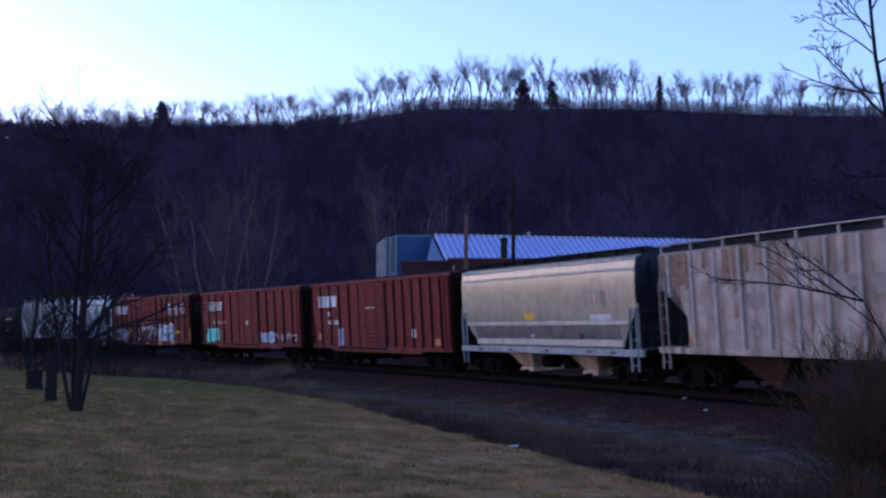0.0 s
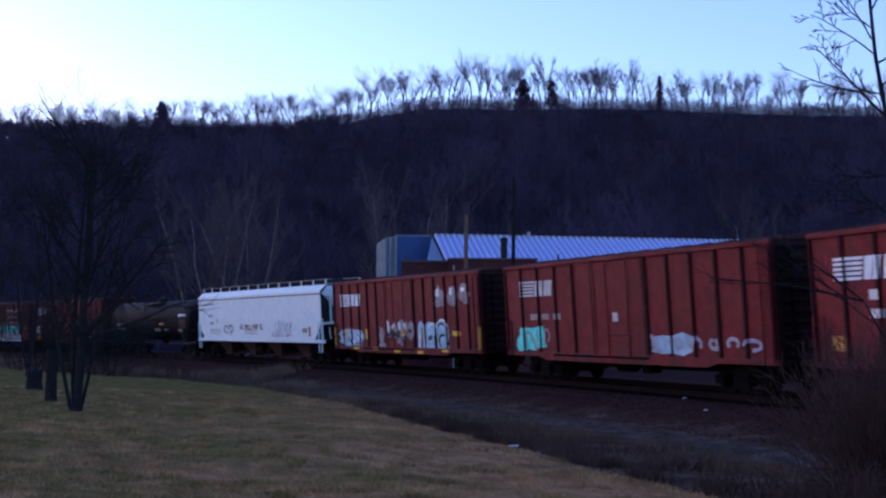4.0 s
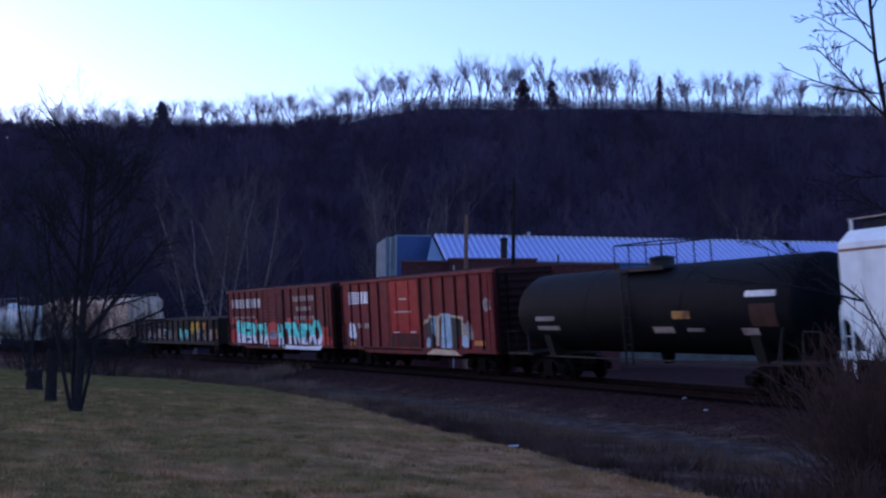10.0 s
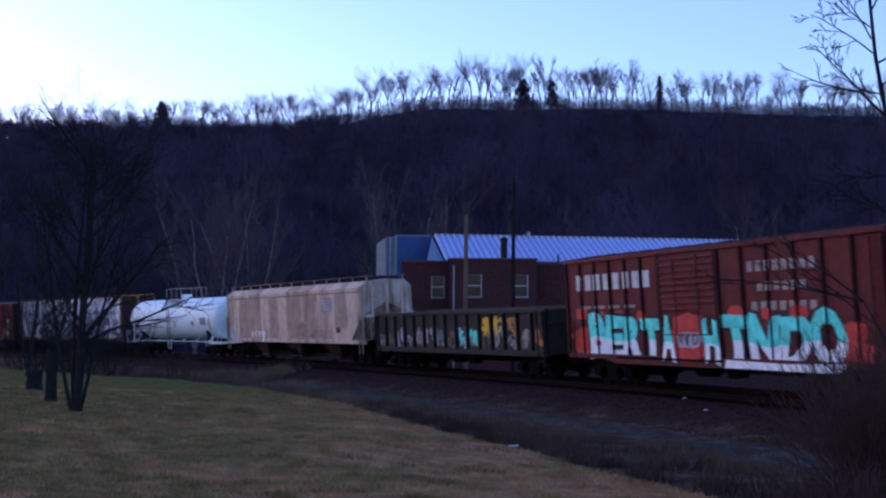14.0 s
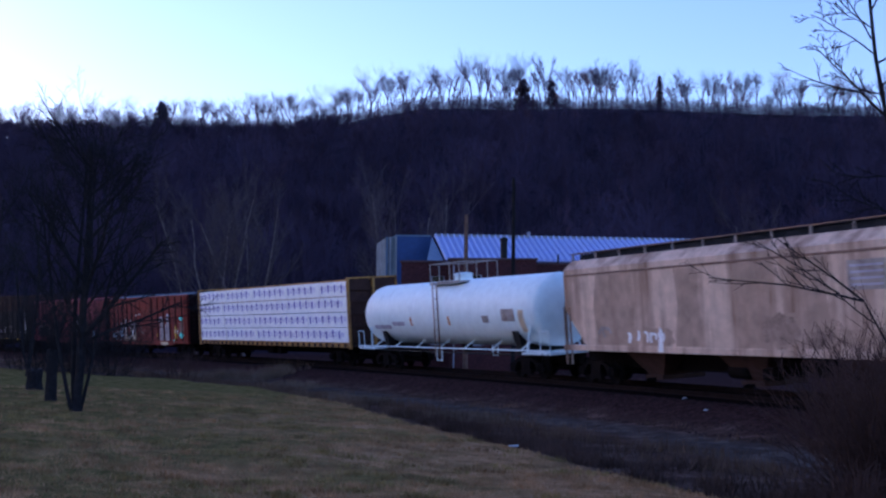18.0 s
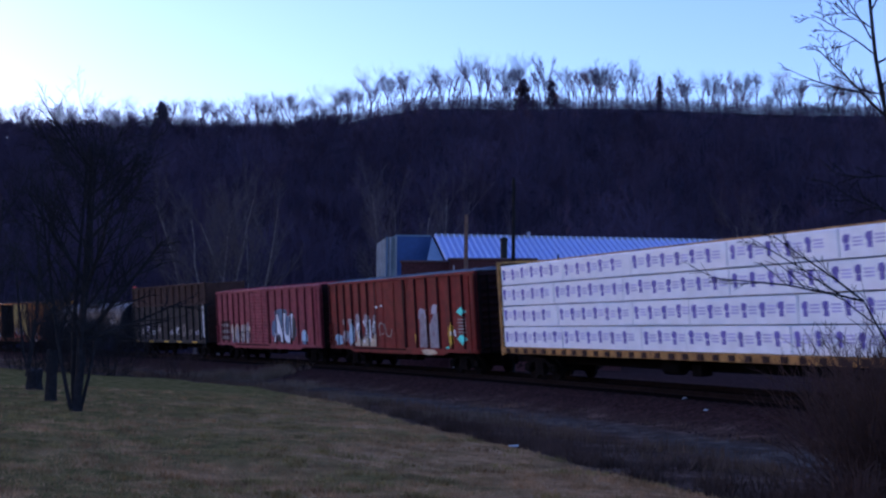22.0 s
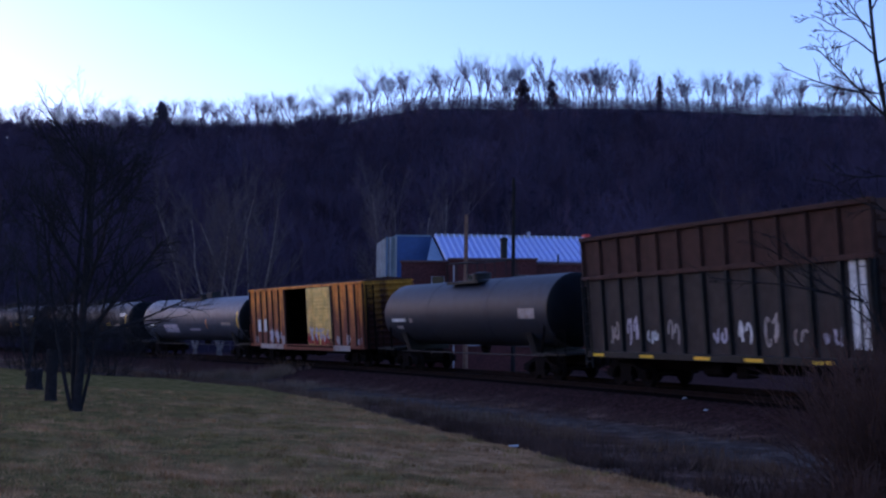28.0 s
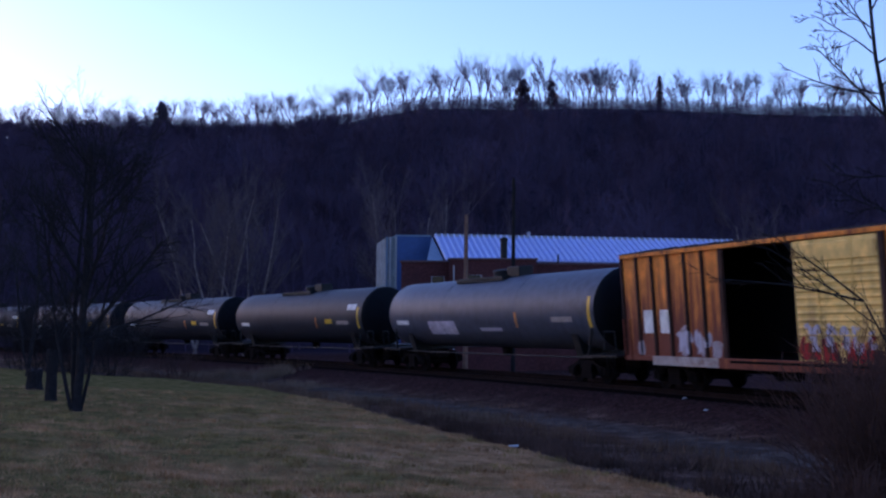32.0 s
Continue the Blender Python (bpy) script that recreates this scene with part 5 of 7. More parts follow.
part("graffiti", strokes([blob(-7.6, -5.6, 1.15, 2.2, rg, 14, 0.15), blob(-5.9, -5.1, 2.3, 2.75, rg, 12, 0.1), blob(-4.7, -4.1, 2.4, 2.78, rg, 12, 0.1), blob(-3.3, -2.8, 2.4, 2.75, rg, 10, 0.1), blob(1.5, 2.3, 2.4, 2.8, rg, 12, 0.1), blob(3.0, 3.5, 2.4, 2.74, rg, 10, 0.1), blob(4.2, 4.9, 2.4, 2.78, rg, 12, 0.1), blob(6.0, 7.5, 1.15, 1.75, rg, 14, 0.2), blob(6.2, 6.9, 1.6, 2.3, rg, 10, 0.25)], -1.455), "g_red", c)
part("graffiti", strokes([blob(-1.25, 0.55, 1.2, 2.6, rg, 16, 0.08)], -1.538), "g_red", c)
part("graffiti", strokes([blob(-1.0, 0.3, 1.55, 2.05, rg, 14, 0.1)], -1.545), "g_lilac", c)
part("graffiti", strokes(scrawl(-0.9, 0.2, 1.6, 2.0, 3, rg, 0.05), -1.55), "g_black", c)
fat_letters(c, "BERT", -6.35, -1.95, 1.1, 2.6, "g_cyan", "g_white", rg)
fat_letters(c, "A", -1.84, -1.1, 1.1, 2.5, "g_cyan", "g_white", rg, -1.542)
fat_letters(c, "H", 0.4, 1.08, 1.1, 2.5, "g_cyan", "g_white", rg, -1.542)
fat_letters(c, "TNDO", 1.2, 6.2, 1.1, 2.6, "g_cyan", "g_white", rg)
part("graffiti", strokes([[(1.3, 1.0), (6.0, 0.98), (6.4, 1.25), (4.0, 1.18), (1.4, 1.24)]], -1.545), "g_white", c)

c = coupled(gondola("gondola", "low dark green-brown ribbed gondola with yellow painted blocks", 15.8, 2.88, 15, "olive", zb=1.2), -140.6, -124.8)
for i, m in ((10, "g_yellow"), (11, "g_yellow"), (12, "g_orange"), (8, "g_cyan"), (9, "g_cyan"), (13, "worn"), (14, "g_orange"), (4, "worn"), (6, "olive_grey")):
    x = -7.8 + 15.6 * i / 15
    lo = 1.85 if 9 < i < 13 else 1.4
    part("graffiti", strokes(scrawl(x + 0.15, x + 0.92, lo, lo + 0.85, 2, rg, 0.17), -1.428), m, c)
    part("graffiti", strokes(scrawl(x + 0.2, x + 0.9, lo, lo + 0.75, 1, rg, 0.1), -1.431), m, c)
for i in range(14):
    x = -7.8 + 15.6 * i / 15
    part("graffiti", strokes(scrawl(x + 0.15, x + 0.9, 1.3, 1.9 + 0.2 * (i % 3), 2, rg, 0.1), -1.43), ("worn", "g_brown", "g_lilac")[i % 3], c)

c = coupled(hopper("covered_hopper", "tan dust-streaked covered hopper car with small tags", 19.25, "tan", SEC_FLAT, 3, 1.4, 2.85, bands=((4.08, 1.49, 0.07),), band_paint="g_brown", board_paint="g_brown", bracket_paint="worn", walk_z=4.86, bay_paint="rust_brown", end_paint="pale", bay_w=2.4), -161.5, -142.25)
for x0, x1, lo in ((-7.5, -5.1, 1.6), (-2.7, -1.3, 1.6), (0.4, 1.9, 1.6), (3.1, 4.2, 1.6), (6.4, 8.0, 2.2)):
    part("dust_streak", strokes([[(x0 + rg.uniform(-0.15, 0.15), lo), (x1 + rg.uniform(-0.15, 0.15), lo), (x1 + rg.uniform(-0.2, 0.2), 3.0), (x1 + rg.uniform(-0.15, 0.15), 4.02), (x0 + rg.uniform(-0.15, 0.15), 4.02), (x0 + rg.uniform(-0.2, 0.2), 2.9)]], -1.504, 0.002), "tan_dark", c)
part("dust_streak", strokes([blob(-4.6, -2.9, 1.6, 2.2, rg, 14, 0.3), blob(1.6, 3.0, 1.6, 2.5, rg, 14, 0.3), blob(4.4, 6.0, 1.6, 2.1, rg, 14, 0.3)], -1.506, 0.002), "tan_dark", c)
decal(c, "grey_panel", 4.9, 6.2, 3.1, 3.85, "worn", Y)
for z in (3.2, 3.36, 3.52, 3.68):
    decal(c, "text_bar", 5.0, 6.1, z, z + 0.06, "g_lilac", Y - 0.005)
decal(c, "black_panel", 6.6, 7.1, 1.95, 2.25, "g_black", Y)
part("graffiti", strokes(scrawl(-5.6, -3.2, 1.65, 2.1, 5, rg, 0.1), Y), "g_white", c)
part("graffiti", strokes(scrawl(-7.4, -6.4, 1.75, 2.3, 1, rg, 0.12), Y), "worn", c)
part("graffiti", strokes([blob(1.5, 2.9, 1.75, 2.5, rg, 16, 0.3), blob(3.2, 4.2, 1.65, 2.1, rg, 14, 0.35)], -1.508, 0.003), "tan_stain", c, "faded brown tag")
part("graffiti", strokes(scrawl(1.4, 4.6, 1.65, 2.45, 4, rg, 0.05), Y), "tan_stain", c)
part("graffiti", strokes([[(-3.7, 1.4), (-3.4, 1.4), (-3.4, 2.1), (-3.55, 2.2)]], Y - 0.03), "g_white", c)

c = coupled(tank_car("tank_car", "white tank car with white side rails and top platform", 17.1, 1.46, 2.85, "white", side_rail=1.3, rail_paint="white", panels=(
    ("grey_panel", -7.1, -5.2, 2.15, 2.35, "g_lilac"), ("stencil_panel", -4.9, -3.6, 2.3, 2.5, "g_lilac"), ("black_panel", 4.0, 4.5, 2.4, 2.7, "worn"), ("black_panel", 5.6, 6.6, 2.45, 2.95, "worn"),
    ("orange_mark", -2.9, -2.75, 2.3, 2.7, "g_orange"), ("orange_mark", 0.9, 1.05, 2.3, 2.7, "g_orange"), ("orange_mark", 6.9, 7.3, 2.0, 2.9, "g_cream"))), -180.5, -163.4)


def centerbeam(L):
    car = thing("centerbeam_flatcar", "ochre flatcar loaded with white-wrapped lumber packs", "flatcar", group="freight cars")
    h = L / 2
    for y in (-1.5, 1.5):
        part("side_sill", Shape().box(-h, h, *sorted((y, y * 0.92)), 1.17, 1.42, 0.015), "ochre", car)
        for i in range(30):
            x = -h + 0.5 + (L - 1) * i / 29
            part("stake_pocket", Shape().box(x - 0.13, x + 0.13, *sorted((y * 1.002, y * 1.025)), 1.2, 1.38), "rust_brown", car)
    part("deck", Shape().box(-h, h, -1.4, 1.4, 1.3, 1.41), "steel", car)
    part("centre_beam", Shape().box(-h, h, -0.06, 0.06, 1.41, 4.75).box(-h, h, -0.2, 0.2, 4.72, 4.82), "ochre", car)
    for sg in (-1, 1):
        b = part("bulkhead", Shape().box(*sorted((sg * (h - 0.05), sg * h)), -1.5, 1.5, 1.2, 4.86), "rust_brown", car)
        s = Shape().box(*sorted((sg * (h - 0.08), sg * (h + 0.07))), -1.52, -1.40, 1.1, 4.88).box(*sorted((sg * (h - 0.08), sg * (h + 0.07))), 1.40, 1.52, 1.1, 4.88)
        s.box(*sorted((sg * (h - 0.08), sg * (h + 0.07))), -1.40, 1.40, 4.80, 4.88).box(*sorted((sg * h, sg * (h + 0.2))), -0.06, 0.06, 1.2, 4.8)
        part("bulkhead_frame", s, "ochre", b)
        for i in range(5):
            z = 1.6 + i * 0.65
            part("bulkhead_rib", Shape().box(*sorted((sg * h, sg * (h + 0.16))), -1.38, 1.38, z, z + 0.09), "rust_brown", b)
    seams = ([-1, -0.58, -0.12, 0.1, 0.52, 1], [-1, -0.6, -0.16, 0.12, 0.55, 1], [-1, -0.62, -0.2, 0.3, 0.66, 1], [-1, -0.55, -0.15, 0.3, 0.7, 1])
    for side in (-1, 1):
        for lay in range(4):
            z0 = 1.425 + lay * 0.825
            for a, b in zip(seams[lay], seams[lay][1:]):
                x0, x1 = a * (h - 0.09) + 0.015, b * (h - 0.09) - 0.015
                j = rg.uniform(-0.015, 0.015)
                p = part("lumber_pack", Shape().box(x0, x1, *sorted((side * 0.08, side * (1.43 + j))), z0, z0 + 0.79, 0.025), "wrap", car)
                if side > 0:
                    continue
                dk, pl = Shape(), Shape()
                yy = -(1.43 + j) - 0.004
                x = x0 + 0.25
                while x < x1 - 0.5:
                    zc = z0 + 0.42 + rg.uniform(-0.03, 0.03)
                    dk.prism(blob(x - 0.12, x + 0.12, zc - 0.03, zc + 0.22, rg, 9), "y", yy, yy + 0.006)
                    dk.box(x - 0.07, x + 0.1, yy, yy + 0.006, zc - 0.2, zc - 0.03)
                    for k in range(3):
                        pl.box(x + 0.2, x + 0.56, yy, yy + 0.006, zc - 0.1 + k * 0.09, zc - 0.05 + k * 0.09)
                    x += 0.78
                tagged(part("blue_print", dk, "print_blue", p), kind="stuff")
                tagged(part("pale_print", pl, "print_pale", p), kind="stuff")
    running_gear(car, L, h - 2.2, 1.25, 0.6)
    return car


c = coupled(centerbeam(22.6), -204.6, -182.0)

c = coupled(boxcar("boxcar", "orange-red boxcar with tags, cream graffiti and pale roof", 15.85, "orange_red", 6, 6, (-2.04, 1.1), "plug", end_paint="end_shade", roof_paint="roof_pale"), -222.45, -206.6)
part("graffiti", strokes([blob(-4.7, -1.9, 1.15, 1.7, rg, 18, 0.2), blob(-4.6, -4.1, 1.5, 2.5, rg, 12, 0.2), blob(-3.3, -2.9, 1.5, 2.4, rg, 12, 0.2), blob(-2.5, -2.1, 1.3, 2.6, rg, 12, 0.2)], -1.456), "g_cream", c)
part("graffiti", strokes([blob(-4.7, -3.9, 2.1, 2.9, rg, 14, 0.2), blob(-3.6, -2.9, 2.4, 2.9, rg, 14, 0.25), blob(-2.6, -2.0, 1.9, 2.8, rg, 14, 0.2)], -1.459), "g_haze", c)
part("graffiti", strokes(scrawl(-4.6, -2.0, 1.5, 2.7, 4, rg, 0.13), -1.466), "g_white", c)
part("graffiti", strokes(scrawl(-4.3, -2.2, 1.5, 2.6, 3, rg, 0.07), -1.472), "g_black", c)
part("graffiti", strokes([blob(-7.3, -6.4, 1.3, 1.9, rg, 14, 0.25), blob(-5.5, -4.8, 1.3, 2.5, rg, 14, 0.25)], -1.456), "g_blue", c)
part("graffiti", strokes([blob(-6.3, -5.6, 1.5, 2.1, rg, 14, 0.2), blob(-6.3, -5.95, 2.35, 2.65, rg, 10, 0.2), blob(-5.6, -5.2, 2.4, 2.7, rg, 10, 0.2)], -1.46), "g_haze", c)
part("graffiti", strokes([[(2.5, 1.3), (3.3, 1.3), (3.3, 2.4), (3.0, 2.9), (2.6, 2.7)], [(3.55, 1.3), (4.4, 1.3), (4.4, 2.9), (4.0, 2.8), (3.5, 2.3)]], -1.456), "g_haze", c)
part("graffiti", strokes([blob(2.5, 3.2, 2.6, 3.1, rg, 10, 0.3), blob(3.8, 4.3, 2.8, 3.3, rg, 10, 0.3)], -1.453), "g_lilac", c)
part("graffiti", strokes([[(6.1, 2.9), (6.5, 2.72), (6.95, 2.9), (6.5, 3.12)], [(6.1, 1.7), (6.5, 1.45), (6.95, 1.7), (6.7, 1.9), (6.3, 1.9)], [(4.8, 1.2), (5.4, 1.15), (5.2, 1.4)], [(0.3, 1.3), (0.9, 1.3), (0.9, 1.6), (0.3, 1.6)]], -1.456), "g_cyan", c)
part("graffiti", strokes([blob(5.3, 5.75, 1.4, 2.4, rg, 10, 0.2), blob(2.05, 2.25, 1.5, 2.0, rg)], -1.456), "g_yellow", c)
part("graffiti", strokes(scrawl(5.4, 6.0, 1.75, 2.2, 2, rg, 0.05), -1.462), "g_white", c)
for k in range(5):
    decal(c, "text_bar", 6.2, 6.9, 1.98 + k * 0.14, 2.04 + k * 0.14, "worn", -1.456)
part("graffiti", strokes(scrawl(-1.9, -0.2, 1.7, 2.5, 2, rg, 0.06), -1.54), "worn", c)
part("white_panel", strokes([blob(-2.0, -1.75, 3.2, 3.3, rg, 8), blob(-1.4, -1.2, 3.25, 3.35, rg, 8)], -1.545), "g_white", c)
part("graffiti", strokes([blob(2.8, 4.2, 0.98, 1.24, rg)], -1.545), "g_cream", c)

c = coupled(boxcar("boxcar", "faded pink-red boxcar with black and white tag", 16.0, "pink_red", 6, 7, (-2.17, 0.62), "ribbed", end_paint="end_shade", roof_paint="pink_red", post_paint="pink_post"), -239.55, -223.55)
part("graffiti", strokes([blob(1.1, 4.4, 1.4, 2.95, rg, 14, 0.12), blob(1.6, 3.2, 2.8, 3.4, rg, 10, 0.25)], -1.456), "grey_wall", c)
part("graffiti", strokes([blob(1.2, 4.3, 1.4, 1.75, rg, 14, 0.1), blob(3.9, 4.45, 1.6, 2.9, rg, 10, 0.1)], -1.46), "g_black", c)
fat_letters(c, "AU", 1.3, 4.0, 1.45, 3.05, "g_white", "g_white", rg, -1.466)
part("graffiti", strokes([blob(5.2, 6.0, 1.35, 2.1, rg, 12, 0.1)], -1.456), "g_blue", c)
part("graffiti", strokes([blob(5.3, 5.9, 1.2, 1.5, rg, 10, 0.1)], -1.46), "grey_wall", c)
part("graffiti", strokes([blob(-5.6 + 0.8 * k, -4.9 + 0.8 * k, 1.15 + 0.1 * (k % 2), 2.2 + 0.12 * k, rg, 12, 0.25) for k in range(4)], -1.456), "g_haze", c)
part("graffiti", strokes(scrawl(-5.7, -2.1, 1.2, 2.5, 5, rg, 0.13), -1.462), "g_cream", c)
part("graffiti", strokes(scrawl(-5.4, -2.4, 1.3, 2.2, 4, rg, 0.06), -1.47), "g_black", c)
for i in range(2):
    for k in range(3):
        decal(c, "stencil_panel", -7.2 + i * 0.75, -6.7 + i * 0.75, 1.5 + k * 0.4, 1.72 + k * 0.4, "worn", -1.458)
decal(c, "dark_panel", -7.4, -5.7, 1.4, 2.7, "red_dark", -1.452)

c = coupled(gondola("woodchip_gondola", "tall dark ribbed gondola with rusty brown upper boards", 14.1, 5.33, 12, "olive", "rust_brown", 3.95, 1.28), -255.5, -241.4)
decal(c, "white_panel", 6.05, 6.6, 1.6, 3.9, "stencil", -1.43)
for i in range(1, 11):
    x = -7.0 + 14.0 * i / 12
    if i != 5:
        part("graffiti", strokes(scrawl(x + 0.25, x + 0.95, 1.65, 2.2 + 0.2 * (i % 3), 2, rg, 0.09), -1.43), ("worn", "stencil", "g_lilac", "worn")[(i * 7) % 4], c)
for x in (-6.6, -3.6, -0.6, 1.8, 4.6):
    decal(c, "yellow_reflector", x, x + 0.8, 1.2, 1.3, "g_yellow", -1.556)
part("orange_light", Shape().box(-6.9, -6.6, -1.5, -1.3, 5.4, 5.5, 0.02), "g_red", c)

c = coupled(tank_car("tank_car", "dull black tank car with small white stencils", 16.0, 1.45, 2.80, "tank_dark", "tank_black", side_ladder=False, rail_paint="steel", panels=(
    ("stencil_panel", -6.6, -5.1, 2.5, 2.65, "stencil"), ("stencil_panel", -6.2, -5.6, 2.15, 2.3, "worn"), ("grey_panel", 5.3, 6.5, 2.55, 2.95, "worn"), ("stencil_panel", -4.7, -4.4, 2.45, 2.65, "worn"))), -273.6, -257.6)

c = coupled(boxcar("boxcar", "rusty mustard-yellow boxcar with its side door standing open", 15.8, "yellow", 6, 4, (0.8, 4.05), "ribbed", "cream", "yellow_end", "rust_brown", gap=(-2.35, 0.8), post_paint="rust_brown"), -291.15, -275.4)
for x in (-6.7, -5.75):
    decal(c, "white_panel", x, x + 0.55, 2.0, 2.75, "stencil")
part("graffiti", strokes(scrawl(-5.0, -3.0, 1.35, 2.2, 4, rg, 0.17), -1.457), "g_lilac", c)
part("graffiti", strokes(scrawl(0.95, 3.9, 1.25, 1.95, 6, rg, 0.15), -1.54), "bright_red", c)
part("rust_stain", strokes([blob(0.95, 2.4, 1.28, 1.75, rg, 16, 0.3), blob(2.6, 3.95, 1.28, 1.6, rg, 16, 0.3)], -1.537, 0.003), "rust_paint", c)
part("graffiti", strokes(scrawl(1.0, 3.8, 1.5, 2.3, 6, rg, 0.12), -1.544), "g_lilac", c)
decal(c, "yellow_panel", 1.0, 3.9, 3.95, 4.3, "cream", -1.548)
part("white_patch", strokes([blob(x - 0.22, x + 0.22, 1.28, 1.28 + hh, rg, 10, 0.35) for x, hh in ((-6.9, 0.5), (-4.4, 0.9), (-3.6, 0.8), (-2.8, 0.45), (4.7, 0.5), (5.9, 0.6), (7.2, 0.4))], -1.453, 0.004), "g_haze", c)
part("sill_patch", Shape().box(-6.2, -2.7, -1.54, -1.53, 0.99, 1.28), "worn", c)
part("sill_patch", Shape().box(4.2, 6.2, -1.54, -1.53, 0.99, 1.28), "worn", c)

for i, (a, b) in enumerate(((-311.2, -292.3), (-332.3, -313.1), (-353.3, -334.1), (-374.3, -355.1), (-395.3, -376.1))):
    p = [("stencil_panel", -8.0, -6.7, 2.35, 2.55, "stencil"), ("orange_mark", 3.2, 3.35, 2.2, 2.8, "g_orange"), ("stencil_panel", 5.9, 7.3, 2.4, 2.6, "worn"), ("yellow_mark", 8.35, 8.5, 2.2, 3.3, "g_yellow")]
    if i == 0:
        p += [("graffiti", 0.2, 2.0, 2.05, 2.2, "g_lilac"), ("graffiti", -4.6, -2.0, 1.9, 2.5, "g_lilac")]
    else:
        p += [("white_panel", 7.2, 8.2, 3.15, 3.45, "stencil"), ("yellow_mark", 4.5, 5.3, 2.45, 2.7, "g_yellow")]
    coupled(tank_car("tank_car", "long dark grey tank car with black end" if i == 0 else "long dull black-grey tank car with pale stencils", b - a - 0.2, 1.5, 2.78,
                     "tank_grey" if i in (0, 3) else "tank_dark", "tank_black", walkway=False, panels=p, rail_paint="black"), a, b)

# ---- buildings beyond the track ----
def brick_building():
    b = thing("brick_building", "dark red brick works building with flat parapet roofs", "building")
    Y0 = 78.0

    def block(x0, x1, y0, y1, z1, name="wall"):
        w = part(name, Shape().box(x0, x1, y0, y1, -0.7, z1), "brick", b)
        part("coping", Shape().box(x0 - 0.1, x1 + 0.1, y0 - 0.1, y1 + 0.1, z1 + 0.004, z1 + 0.14, 0.02), "mortar", w)
        return w
    block(0.45, 6.45, Y0, Y0 + 9, 6.98)
    block(-2.95, 0.43, Y0 + 2.2, Y0 + 10, 6.93)
    block(6.47, 12.4, Y0 + 1.4, Y0 + 10, 6.75)

    def window(x, z, w=1.05, h=1.55, y=Y0):
        win = part("window", Shape().box(x - w / 2, x + w / 2, y - 0.035, y - 0.004, z, z + h), "frame_white", b, "white-framed sash window")
        for k in range(2):
            part("pane", Shape().box(x - w / 2 + 0.08, x + w / 2 - 0.08, y - 0.045, y - 0.037, z + 0.08 + k * (h / 2 + 0.0), z + h / 2 - 0.02 + k * h / 2), "glass", win)
        part("sill", Shape().box(x - w / 2 - 0.08, x + w / 2 + 0.08, y - 0.14, y - 0.036, z - 0.1, z - 0.002), "mortar", win)
    for z in (4.4, 1.1):
        window(2.15, z)
        window(5.35, z)
        window(-0.35, z, 0.95, y=Y0 + 2.2)
    part("downpipe", Shape().tube((0.75, Y0 - 0.1, -0.6), (0.75, Y0 - 0.1, 6.6), 0.05), "frame_white", b)
    part("chimney", Shape().spun([(6.9, 0.25), (8.6, 0.25), (8.65, 0.29), (8.8, 0.29), (8.9, 0.14)], 14, "z"), "black", b, at=Matrix.Translation((4.42, Y0 + 4, 0)))
    part("vent_pipe", Shape().tube((8.25, Y0 + 3, 6.7), (8.25, Y0 + 3, 7.6), 0.06), "black", b)
    part("fascia", Shape().box(6.5, 12.4, Y0 + 1.33, Y0 + 1.39, 5.8, 6.2), "brick", b)
    return b


brick_building()


